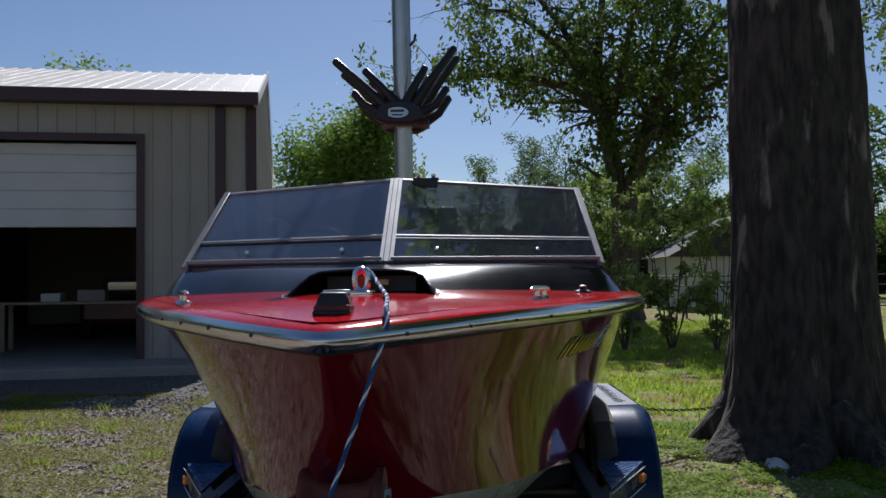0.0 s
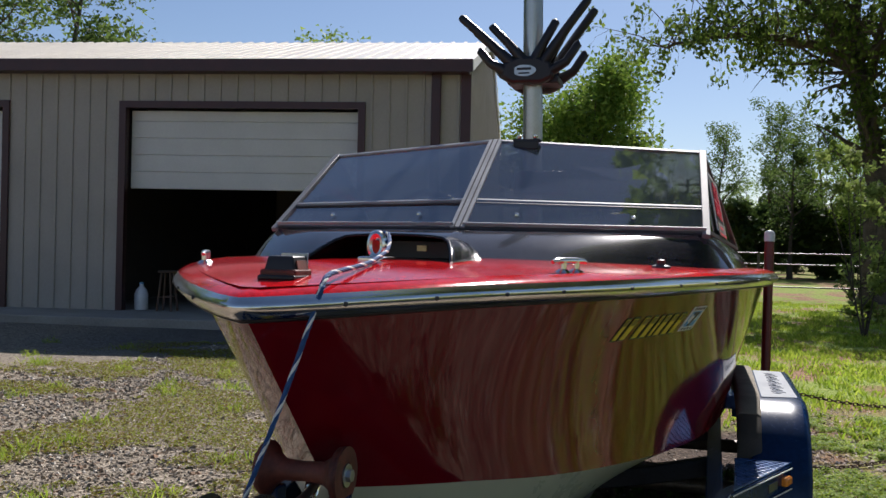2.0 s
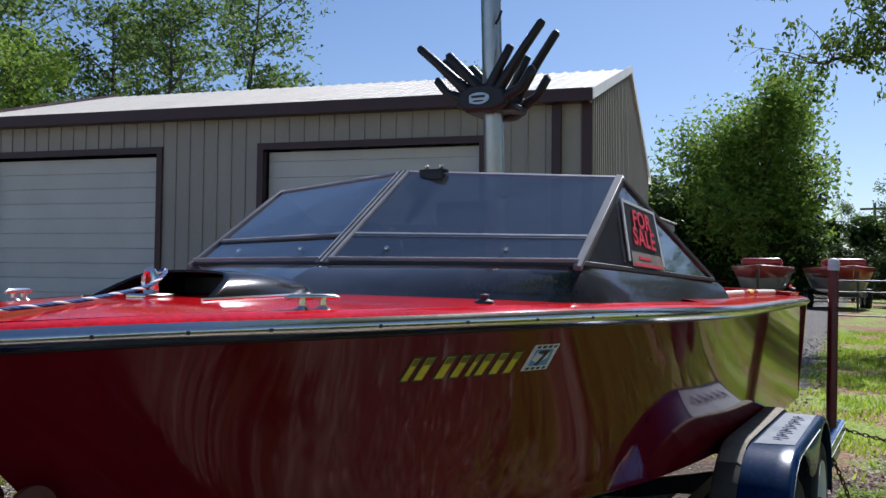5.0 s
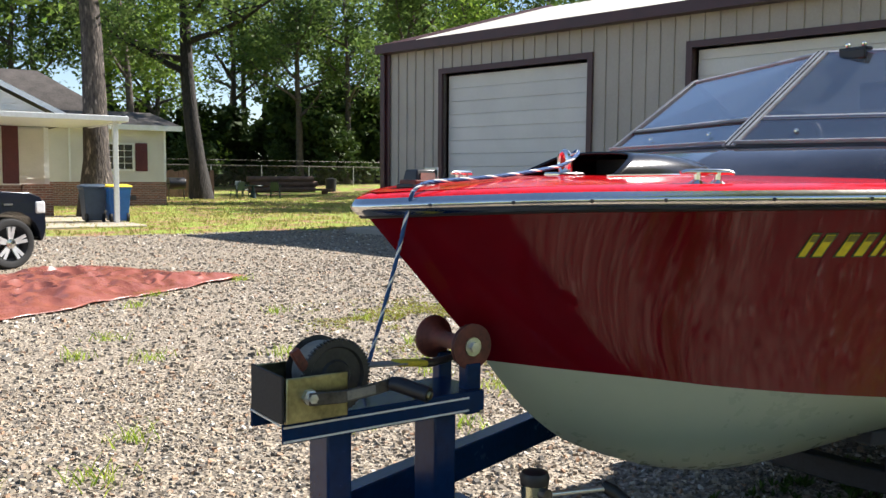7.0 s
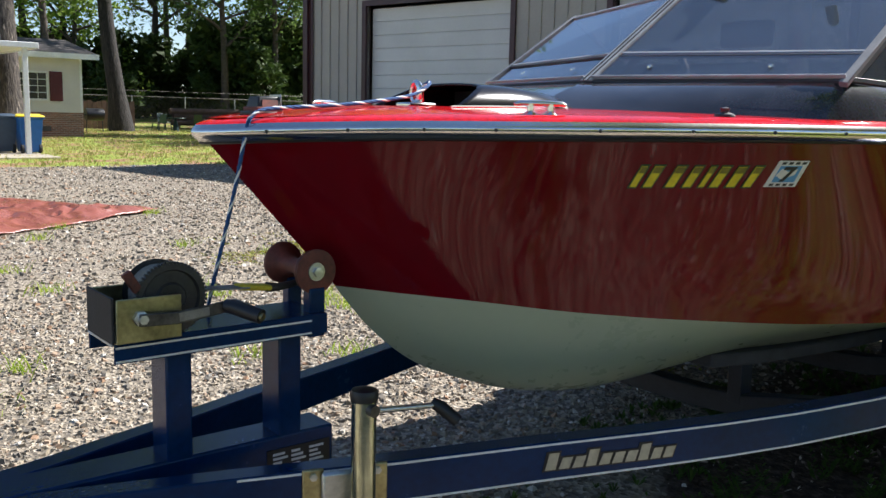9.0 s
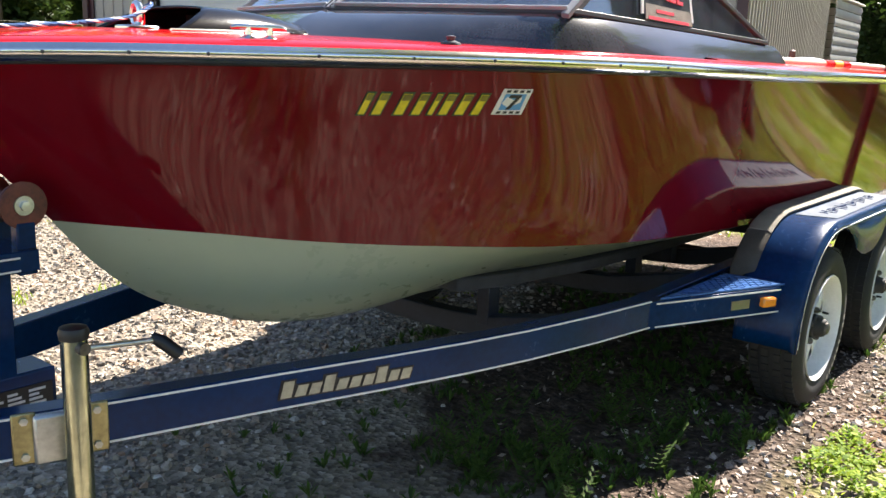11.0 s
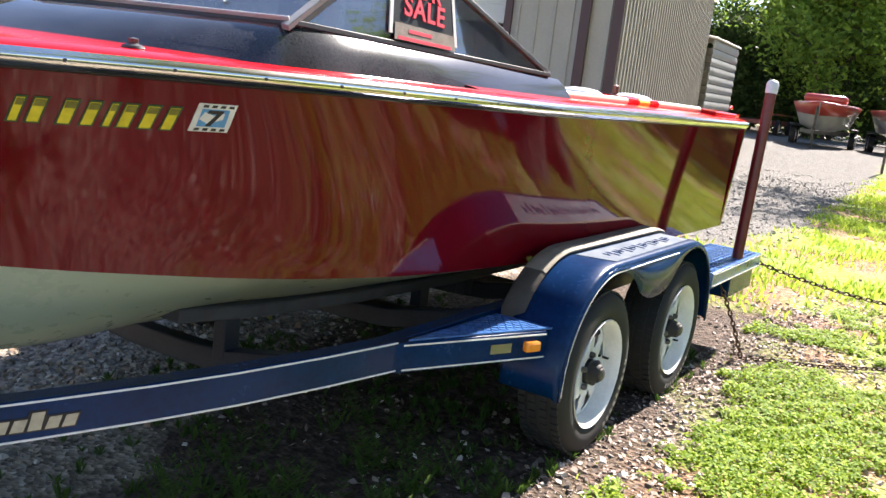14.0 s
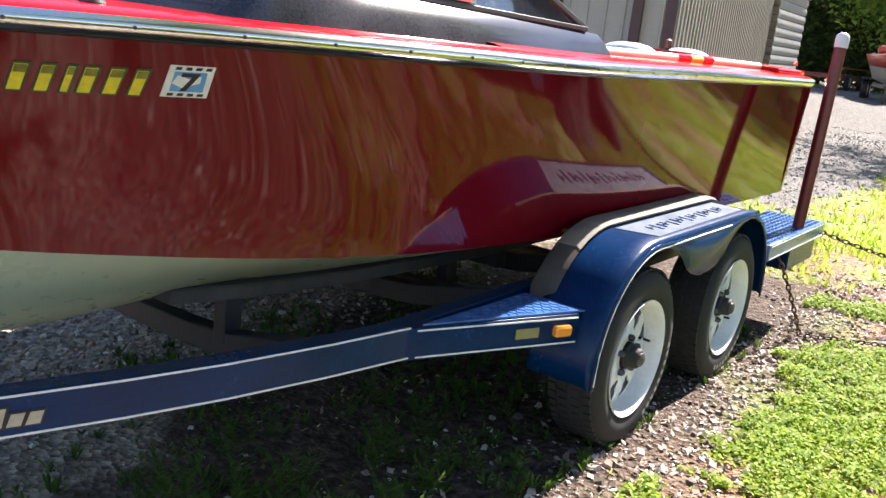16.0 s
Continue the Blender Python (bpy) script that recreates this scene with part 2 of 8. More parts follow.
def brick_material():
    m = material("red-brown brickwork", (0.26, 0.12, 0.085), 0.9, var=0.3, scale=4, fine=30, bump=0.3)
    n, l = m.node_tree.nodes, m.node_tree.links
    br, mp = n.new("ShaderNodeTexBrick"), n.new("ShaderNodeCombineXYZ")
    co, sep, ad = n.new("ShaderNodeTexCoord"), n.new("ShaderNodeSeparateXYZ"), n.new("ShaderNodeMath")
    l.new(co.outputs["Object"], sep.inputs[0])
    l.new(sep.outputs[0], ad.inputs[0])
    l.new(sep.outputs[1], ad.inputs[1])
    l.new(ad.outputs[0], mp.inputs[0])
    l.new(sep.outputs[2], mp.inputs[1])
    l.new(mp.outputs[0], br.inputs["Vector"])
    br.inputs["Scale"].default_value = 1.0
    br.inputs["Brick Width"].default_value, br.inputs["Row Height"].default_value, br.inputs["Mortar Size"].default_value = 0.21, 0.075, 0.010
    br.inputs["Color1"].default_value, br.inputs["Color2"].default_value, br.inputs["Mortar"].default_value = (0.30, 0.12, 0.08, 1), (0.15, 0.065, 0.05, 1), (0.36, 0.32, 0.28, 1)
    l.new(br.outputs[0], n["Principled BSDF"].inputs["Base Color"])
    return m


M_ALLOY = material("cast alloy wheel", (0.62, 0.62, 0.62), 0.38, 0.5, var=0.08, scale=10, bump=0.02)
M_BRICK = brick_material()
M_SHINGLE = material("dark asphalt shingles", (0.075, 0.065, 0.06), 0.95, var=0.35, scale=2.5, fine=18, bump=0.5)
M_BURGR = material("burgundy shutter paint", (0.10, 0.018, 0.022), 0.5, var=0.15, scale=5, bump=0.05)
M_COAMING = material("cream coaming vinyl", (0.62, 0.57, 0.46), 0.45, var=0.08, scale=9, fine=120, bump=0.05)
M_CREAM = material("cream painted panel", (0.62, 0.55, 0.36), 0.5, var=0.06, scale=4, bump=0.03)
M_PADTAN = material("tan concrete", (0.38, 0.33, 0.25), 0.9, var=0.12, scale=1.0, fine=25, bump=0.2)
M_BINBLUE = material("blue bin plastic", (0.02, 0.12, 0.38), 0.5, var=0.12, scale=6, bump=0.05)
M_BINDARK = material("slate blue bin plastic", (0.035, 0.06, 0.10), 0.5, var=0.15, scale=6, bump=0.05)
M_CARBLACK = material("black car paint", (0.008, 0.010, 0.018), 0.15, var=0.1, scale=3, fine=100, bump=0.01, coat=0.3, spec=0.35)
M_LAMPGLASS = material("clear lamp lens", (0.55, 0.55, 0.55), 0.12, var=0.1, scale=30, bump=0.05, coat=1.0)
M_TARP = material("red-brown tarpaulin", (0.25, 0.080, 0.055), 0.28, var=0.22, scale=4, fine=60, bump=0.3, dist=0.03)
M_CHAIRGRN = material("dark green plastic", (0.010, 0.035, 0.025), 0.45, var=0.15, scale=6, bump=0.05)
M_FARGREY = material("pale grey gelcoat", (0.36, 0.35, 0.32), 0.3, var=0.1, scale=3, bump=0.02, coat=0.5)
M_FARRED = material("faded red gelcoat", (0.45, 0.06, 0.04), 0.35, var=0.2, scale=3, bump=0.02, coat=0.4)
M_ORANGE = material("amber lens", (1.0, 0.33, 0.03), 0.2, var=0.05, bump=0, coat=0.8)
M_JACK = material("bright zinc tube", (0.60, 0.62, 0.44), 0.2, 1.0, var=0.25, scale=9, fine=60, bump=0.05)
M_ROPEW = material("white rope strands", (0.85, 0.85, 0.82), 0.8, var=0.12, scale=80, fine=400, bump=0.3)
M_ROPEB = material("blue rope strands", (0.022, 0.085, 0.24), 0.8, var=0.2, scale=80, fine=400, bump=0.3)
M_YELLOW = material("yellow webbing", (0.70, 0.52, 0.03), 0.7, var=0.2, scale=40, fine=300, bump=0.3)
M_GREYWEB = material("worn grey webbing", (0.25, 0.23, 0.19), 0.85, var=0.2, scale=40, fine=300, bump=0.3)
M_BRASS = material("yellow zinc plated steel", (0.40, 0.35, 0.18), 0.34, 0.9, var=0.3, scale=16, fine=90, bump=0.06)
M_ZINC = material("zinc plated steel", (0.55, 0.56, 0.54), 0.34, 0.9, var=0.2, scale=16, fine=90, bump=0.05)
M_STEEL = material("dirty dark steel", (0.12, 0.11, 0.10), 0.5, 0.8, var=0.35, scale=18, fine=110, bump=0.12)
M_RUST = material("rusty chain steel", (0.10, 0.055, 0.035), 0.7, 0.4, var=0.35, scale=30, fine=200, bump=0.25)
M_GEAR = material("greasy dark gear steel", (0.05, 0.047, 0.043), 0.5, 0.4, var=0.35, scale=18, fine=110, bump=0.12)
M_ROLLER = material("worn red-brown roller rubber", (0.15, 0.036, 0.021), 0.6, var=0.35, scale=18, fine=120, bump=0.12)
M_SIDING = material("taupe ribbed steel siding", (0.375, 0.34, 0.295), 0.5, var=0.07, scale=1.2, fine=24, bump=0.03)
M_BURG = material("burgundy painted steel trim", (0.055, 0.016, 0.020), 0.42, var=0.15, scale=3, fine=40, bump=0.03)
M_ROOF = material("pale galvanised roof sheet", (0.74, 0.70, 0.62), 0.42, 0.15, var=0.08, scale=1.5, fine=20, bump=0.03)
M_DOORW = material("white overhead door panel", (0.62, 0.61, 0.58), 0.45, var=0.05, scale=1.5, fine=30, bump=0.03, random_tint=0.03)
M_CONC = material("worn concrete", (0.34, 0.31, 0.27), 0.9, var=0.16, scale=1.3, fine=30, bump=0.2)
# Room dimness painted in as a dark colour; also darkens the crawl vent.
M_DIMTONE = material("sheeting darkened for a dim interior", (0.08, 0.075, 0.07), 0.8, var=0.2, scale=2, bump=0.05)


def bark_material(name, dark, pale):
    """Bark in long upright plates: noise stretched along the trunk, with pale weathered flakes."""
    m = material(name, dark, 0.95, var=0.4, scale=5, fine=40, bump=0.0)
    n, l = m.node_tree.nodes, m.node_tree.links
    co, mp = n.new("ShaderNodeTexCoord"), n.new("ShaderNodeMapping")
    mp.inputs["Scale"].default_value = (1, 1, 0.30)
    l.new(co.outputs["Object"], mp.inputs["Vector"])
    plates, flakes = n.new("ShaderNodeTexNoise"), n.new("ShaderNodeTexNoise")
    for t, sc, d in ((plates, 15.0, 9), (flakes, 6.0, 9)):
        t.inputs["Scale"].default_value, t.inputs["Detail"].default_value = sc, d
        l.new(mp.outputs[0], t.inputs["Vector"])
    ramp = n.new("ShaderNodeValToRGB")
    ramp.color_ramp.elements[0].position, ramp.color_ramp.elements[0].color = 0.36, (*[c * 0.45 for c in dark], 1)
    ramp.color_ramp.elements[1].position, ramp.color_ramp.elements[1].color = 0.66, (*[c * 1.5 for c in dark], 1)
    l.new(plates.outputs[0], ramp.inputs[0])
    lim = n.new("ShaderNodeMapRange")
    lim.inputs["From Min"].default_value, lim.inputs["From Max"].default_value = 0.60, 0.68
    l.new(flakes.outputs[0], lim.inputs["Value"])
    mx = n.new("ShaderNodeMix")
    mx.data_type = "RGBA"
    l.new(lim.outputs[0], mx.inputs["Factor"])
    l.new(ramp.outputs[0], mx.inputs[6])
    mx.inputs[7].default_value = (*pale, 1)
    b = n["Principled BSDF"]
    l.new(mx.outputs[2], b.inputs["Base Color"])
    bp = n.new("ShaderNodeBump")
    bp.inputs["Strength"].default_value, bp.inputs["Distance"].default_value = 1.0, 0.05
    l.new(plates.outputs[0], bp.inputs["Height"])
    l.new(bp.outputs[0], b.inputs["Normal"])
    return m


# Bark colour lowered to stand for shade cast by the canopy.
M_BARKD = bark_material("bark with canopy shade in its colour", (0.020, 0.016, 0.013), (0.06, 0.05, 0.04))
M_BARK = bark_material("furrowed dark bark", (0.056, 0.044, 0.036), (0.25, 0.205, 0.17))
M_BARKG = material("grey-brown bark", (0.10, 0.08, 0.065), 0.95, var=0.4, scale=5, fine=40, bump=0.8, dist=0.04)
M_LEAF = leaf_material("mid green leaves", (0.09, 0.165, 0.025), (0.24, 0.34, 0.06), 0.58)
M_LEAFS = leaf_material("dark drooping leaves", (0.055, 0.10, 0.020), (0.17, 0.24, 0.045), 0.5)
M_MOSS = leaf_material("olive and rusty low growth", (0.18, 0.105, 0.026), (0.30, 0.37, 0.040), 0.45)
# Frame paint with the shade under the hull put into its colour.
M_UNDER = material("frame paint darkened for shade", (0.018, 0.024, 0.034), 0.5, var=0.3, scale=9, fine=80, bump=0.08, spec=0.3)
M_LEAFP = leaf_material("pale shrub leaves", (0.17, 0.25, 0.06), (0.34, 0.41, 0.12), 0.5)
M_LEAFL = leaf_material("light green leaves", (0.12, 0.22, 0.03), (0.27, 0.37, 0.06), 0.48)
M_LEAFW = leaf_material("sunlit woodland leaves", (0.055, 0.105, 0.028), (0.165, 0.235, 0.058), 0.55)
M_DRYGRASS = leaf_material("dry summer grass", (0.24, 0.26, 0.06), (0.46, 0.41, 0.15), 0.5)
M_LOTSTONE = material("dark grey lot stones", (0.22, 0.205, 0.18), 0.9, var=0.3, scale=9, fine=90, bump=0.3, island=0.4)
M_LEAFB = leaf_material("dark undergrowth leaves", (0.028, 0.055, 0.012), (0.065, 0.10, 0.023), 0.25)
M_LEAFD = leaf_material("deep green leaves", (0.07, 0.125, 0.032), (0.19, 0.26, 0.065), 0.58)
M_GRASS = leaf_material("lawn grass blades", (0.18, 0.29, 0.025), (0.42, 0.50, 0.07), 0.6)
M_CLOVER = leaf_material("fresh clover leaves", (0.11, 0.23, 0.010), (0.40, 0.50, 0.035), 0.5)
# Leaf greens darkened to deepen the shade under the trailer.
M_WEED = leaf_material("low weeds, darkened for shade", (0.035, 0.075, 0.014), (0.09, 0.15, 0.025), 0.35)


def gravel_material(name, stops, rough=0.88):
    """Broken stone of several kinds: each stone takes one colour from the ramp, with its own grain."""
    m = material(name, (0.3, 0.26, 0.2), rough, var=0.25, scale=24, fine=160, bump=0.35, dist=0.004)
    n, l = m.node_tree.nodes, m.node_tree.links
    b = n["Principled BSDF"]
    geo, ramp, mix = n.new("ShaderNodeNewGeometry"), n.new("ShaderNodeValToRGB"), n.new("ShaderNodeMix")
    e = ramp.color_ramp.elements
    while len(e) < len(stops):
        e.new(0.5)
    for i, (p, c) in enumerate(stops):
        e[i].position, e[i].color = p, (*c, 1)
    ramp.color_ramp.interpolation = "LINEAR"
    l.new(geo.outputs["Random Per Island"], ramp.inputs[0])
    mix.data_type, mix.blend_type = "RGBA", "OVERLAY"
    mix.inputs[0].default_value = 0.6
    grain = n.new("ShaderNodeTexNoise")
    grain.inputs["Scale"].default_value, grain.inputs["Detail"].default_value = 70, 4
    co = n.new("ShaderNodeTexCoord")
    l.new(co.outputs["Object"], grain.inputs["Vector"])
    l.new(ramp.outputs[0], mix.inputs["A"] if "A" in mix.inputs and mix.inputs["A"].type == "RGBA" else mix.inputs[6])
    l.new(grain.outputs[0], mix.inputs[7])
    l.new(mix.outputs[2], b.inputs["Base Color"])
    return m


M_STONE = gravel_material("grey and tan gravel stones", ((0.0, (0.105, 0.094, 0.080)), (0.25, (0.19, 0.164, 0.13)), (0.5, (0.28, 0.232, 0.168)), (0.72, (0.365, 0.305, 0.225)), (0.84, (0.30, 0.18, 0.105)), (0.93, (0.46, 0.41, 0.335)), (1.0, (0.62, 0.575, 0.50))))
M_CHIP = gravel_material("pinkish bark chips and small stones", ((0.0, (0.10, 0.075, 0.06)), (0.3, (0.21, 0.155, 0.12)), (0.55, (0.34, 0.26, 0.205)), (0.8, (0.48, 0.39, 0.32)), (1.0, (0.66, 0.60, 0.53))))


def glass(name, tint, rough=0.03, alpha=0.55):
    m = bpy.data.materials.new(name)
    m.use_nodes = True
    b = m.node_tree.nodes["Principled BSDF"]
    b.inputs["Base Color"].default_value = (*tint, 1)
    b.inputs["Roughness"].default_value = rough
    b.inputs["Alpha"].default_value = alpha
    b.inputs["Coat Weight"].default_value = 1.0
    b.inputs["Coat IOR"].default_value = 2.2
    b.inputs["IOR"].default_value = 1.6
    b.inputs["Coat Roughness"].default_value = 0.02
    return m


M_TINT = glass("smoked acrylic", (0.05, 0.062, 0.078), 0.05, 0.72)
M_WINDOW = glass("house window glass", (0.02, 0.022, 0.024), 0.03, 1.0)
M_CARGLASS = glass("tinted car glass", (0.16, 0.20, 0.21), 0.03, 0.93)


# ---------- ground ----------
def smooth01(a, b, v):
    t = min(1.0, max(0.0, (v - a) / (b - a)))
    return t * t * (3 - 2 * t)


def ground_z(x, y):
    """Almost level; it rises a little far off to the east."""
    z = 0.42 * smooth01(20, 31, x) + 0.4 * smooth01(30, 60, y) - 0.0
    near = smooth01(9, 4, math.hypot(x - 2, y + 0.5))
    z += 0.02 * noise.noise((x * 0.6, y * 0.6, 3.1)) * (1 - 0.5 * near)
    return z


def gravel_share(x, y):
    """1 where the drive's gravel lies bare, 0 where grass has it all."""
    w = 0.9 * noise.noise((x * 0.45, y * 0.45, 0.0)) + 0.5 * noise.noise((x * 1.3, y * 1.3, 5.0))
    drive = smooth01(1.6, 3.4, y + 0.75 * w - 0.16 * max(0, x - 2.0))      # west side of the boat
    front = smooth01(2.4, 0.6, x + 0.6 * w) * smooth01(-3.6, -2.4, y + 0.5 * w)
    back = smooth01(7.8, 9.5, x + 1.0 * w) * smooth01(-0.9, 0.4, y - 0.05 * (x - 9) + 0.5 * w)
    mixed = smooth01(2.0, 3.4, x) * smooth01(9.6, 8.6, x) * smooth01(5.6, 4.2, y + 0.8 * w) * smooth01(0.2, 1.0, y)
    under = smooth01(4.4, 3.0, x + 0.5 * w) * smooth01(-0.35, 0.25, y + 0.35 * w - 0.25 * max(0, x - 1.6))
    g = max(drive, front, back, 0.95 * under)
    g = max(min(g, 1 - 0.12 * mixed), 0.85 * mixed)
    lawn_north = smooth01(18.2, 19.4, y + 0.25 * (x - 4) * 0.3 + 0.6 * w)
    far_lawn = smooth01(22, 24, y)
    return max(0.0, g * (1 - max(lawn_north * smooth01(1, 3.5, x), far_lawn)))


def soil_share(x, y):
    """Bare trodden soil under the trailer and round the wheels; its colour also carries shade."""
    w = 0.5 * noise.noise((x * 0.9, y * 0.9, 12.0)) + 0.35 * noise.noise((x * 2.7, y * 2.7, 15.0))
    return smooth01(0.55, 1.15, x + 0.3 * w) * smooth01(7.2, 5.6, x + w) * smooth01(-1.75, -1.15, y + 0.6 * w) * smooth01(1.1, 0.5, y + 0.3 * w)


def axis_steps(lo, hi, near_lo, near_hi, fine, coarse):
    vals, v = [], near_lo
    while v <= near_hi + 1e-6:
        vals.append(v)
        v += fine
    step, v = fine, near_lo
    while v > lo:
        step = min(coarse, step * 1.25)
        v -= step
        vals.append(v)
    step, v = fine, near_hi
    while v < hi:
        step = min(coarse, step * 1.25)
        v += step
        vals.append(v)
    return sorted(vals)


xs = axis_steps(-900, 900, -4, 14, 0.12, 60)
ys = axis_steps(-900, 900, -5, 20, 0.12, 60)
gs = Shape().grid([[(x, y, ground_z(x, y)) for y in ys] for x in xs])
ground = new("ground", mesh_of("ground", gs, [], 0))
tidy(ground.data)
ground.data.polygons.foreach_set("use_smooth", [True] * len(ground.data.polygons))
att = ground.data.attributes.new("gravel", "FLOAT", "POINT")
att.data.foreach_set("value", [gravel_share(v.co.x, v.co.y) for v in ground.data.vertices])
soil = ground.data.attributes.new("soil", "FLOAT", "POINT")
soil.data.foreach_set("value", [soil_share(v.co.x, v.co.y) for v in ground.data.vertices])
lot = ground.data.attributes.new("lot", "FLOAT", "POINT")
lot.data.foreach_set("value", [smooth01(6.5, 9.5, v.co.x) * smooth01(9.0, 7.0, v.co.y) for v in ground.data.vertices])
tagged(ground, "gravel drive running into patchy green lawn and bare dirt", "ground", kind="structure")


def ground_material():
    m = bpy.data.materials.new("gravel, dirt and grass")
    m.use_nodes = True
    n, l = m.node_tree.nodes, m.node_tree.links
    b = n["Principled BSDF"]
    co = n.new("ShaderNodeTexCoord")

    def tex(kind, scale, detail=4):
        t = n.new(kind)
        t.inputs["Scale"].default_value = scale
        if kind == "ShaderNodeTexNoise":
            t.inputs["Detail"].default_value = detail
        l.new(co.outputs["Object"], t.inputs["Vector"])
        return t

    def ramp(src, stops):
        r = n.new("ShaderNodeValToRGB")
        while len(r.color_ramp.elements) < len(stops):
            r.color_ramp.elements.new(0.5)
        for e, (p, c) in zip(r.color_ramp.elements, stops):
            e.position, e.color = p, (*c, 1)
        l.new(src, r.inputs[0])
        return r.outputs[0]

    def mix(f, a, c):
        x = n.new("ShaderNodeMix")
        x.data_type = "RGBA"
        l.new(f, x.inputs["Factor"])
        l.new(a, x.inputs[6])
        l.new(c, x.inputs[7])
        return x.outputs[2]

    vor = tex("ShaderNodeTexVoronoi", 46.0)
    stone = ramp(vor.outputs["Color"], [(0.1, (0.09, 0.075, 0.06)), (0.4, (0.205, 0.172, 0.13)), (0.7, (0.33, 0.28, 0.215)), (0.95, (0.48, 0.415, 0.33))])
    big = tex("ShaderNodeTexNoise", 0.35, 6)
    dusty = ramp(big.outputs[0], [(0.35, (0.24, 0.205, 0.16)), (0.65, (0.30, 0.245, 0.18))])
    hf = n.new("ShaderNodeMath")
    hf.operation = "MULTIPLY"
    hf.inputs[1].default_value = 0.25
    l.new(big.outputs[0], hf.inputs[0])
    gravel = mix(hf.outputs[0], stone, dusty)
    worn = n.new("ShaderNodeAttribute")
    worn.attribute_name = "lot"
    dark_stone = ramp(vor.outputs["Color"], [(0.1, (0.055, 0.052, 0.047)), (0.5, (0.125, 0.115, 0.102)), (0.9, (0.24, 0.222, 0.197))])
    gravel = mix(worn.outputs["Fac"], gravel, dark_stone)
    fine = tex("ShaderNodeTexNoise", 22.0, 6)
    grass = ramp(fine.outputs[0], [(0.3, (0.10, 0.17, 0.02)), (0.5, (0.22, 0.30, 0.04)), (0.70, (0.36, 0.36, 0.10))])
    dirt = ramp(fine.outputs[0], [(0.3, (0.115, 0.065, 0.033)), (0.5, (0.27, 0.155, 0.085)), (0.7, (0.44, 0.29, 0.17))])
    patch = tex("ShaderNodeTexNoise", 0.9, 8)
    pf = n.new("ShaderNodeMapRange")
    pf.inputs["From Min"].default_value, pf.inputs["From Max"].default_value = 0.46, 0.57
    l.new(patch.outputs[0], pf.inputs["Value"])
    green = mix(pf.outputs[0], grass, dirt)
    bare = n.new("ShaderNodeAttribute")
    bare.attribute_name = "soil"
    # Soil browns lowered to paint in the shade under the trailer.
    shade_soil = ramp(fine.outputs[0], [(0.3, (0.030, 0.021, 0.015)), (0.5, (0.068, 0.046, 0.033)), (0.7, (0.15, 0.11, 0.085))])
    green = mix(bare.outputs["Fac"], green, shade_soil)
    a = n.new("ShaderNodeAttribute")
    a.attribute_name = "gravel"
    warp = n.new("ShaderNodeMath")
    warp.operation = "MULTIPLY_ADD"
    warp.inputs[1].default_value, warp.inputs[2].default_value = 0.9, -0.45
    l.new(tex("ShaderNodeTexNoise", 3.5, 8).outputs[0], warp.inputs[0])
    sm = n.new("ShaderNodeMath")
    l.new(a.outputs["Fac"], sm.inputs[0])
    l.new(warp.outputs[0], sm.inputs[1])
    mr = n.new("ShaderNodeMapRange")
    mr.inputs["From Min"].default_value, mr.inputs["From Max"].default_value = 0.35, 0.6
    l.new(sm.outputs[0], mr.inputs["Value"])
    l.new(mix(mr.outputs[0], green, gravel), b.inputs["Base Color"])
    b.inputs["Roughness"].default_value = 0.95
    b.inputs["Specular IOR Level"].default_value = 0.25
    bp = n.new("ShaderNodeBump")
    bp.inputs["Strength"].default_value, bp.inputs["Distance"].default_value = 0.8, 0.02
    hs = n.new("ShaderNodeMath")
    l.new(vor.outputs["Distance"], hs.inputs[0])
    l.new(fine.outputs[0], hs.inputs[1])
    l.new(hs.outputs[0], bp.inputs["Height"])
    l.new(bp.outputs[0], b.inputs["Normal"])
    return m


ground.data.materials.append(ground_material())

# ---------- garage ----------
# local frame: x along the front from its south corner, y into the building
GARAGE = Matrix(((-0.1959, 0.9806, 0, 13.41), (0.9806, 0.1959, 0, 3.21), (0, 0, 1, 0), (0, 0, 0, 1)))
GL, GD, GE, GR = 14.5, 13.3, 4.45, 6.30
GX0 = 0.12
G_DOORS = ((2.03, 6.20), (8.50, 12.56))
GDH = 3.73
GF = 0.14


def gbox(s, lo, hi):
    return s.mbox(GARAGE, lo, hi)


RIBS = []


def ribs(s, x0, x1, z0, z1, face_y=0.0, step=0.3):
    """Sheet steel with standing ribs on a front wall, between x0 and x1."""
    gbox(s, (x0, face_y, z0), (x1, face_y + 0.08, z1))
    k = math.ceil(x0 / step)
    while k * step < x1 - 0.03:
        if k * step > x0 + 0.03:
            RIBS.append((k * step, z0, z1))
        k += 1


garage = thing("garage", GARAGE @ Vector((GL / 2, GD / 2, 0)), "long taupe metal garage with burgundy trim and overhead doors", "garage")
edges = [GX0, G_DOORS[0][0], G_DOORS[0][1], G_DOORS[1][0], G_DOORS[1][1], GL]
for x0, x1, z0, z1 in [(edges[i], edges[i + 1], 0, GE) for i in (0, 2, 4)] + [(a, b, GDH, GE) for a, b in G_DOORS]:
    RIBS.clear()
    s = Shape()
    ribs(s, x0, x1, z0, z1)
    front = part("front_wall", s, M_SIDING, garage)
    for x, r0, r1 in RIBS:
        part("rib", gbox(Shape(), (x - 0.02, -0.026, r0), (x + 0.02, -0.0005, r1)), M_SIDING, front, bevel=0.008)


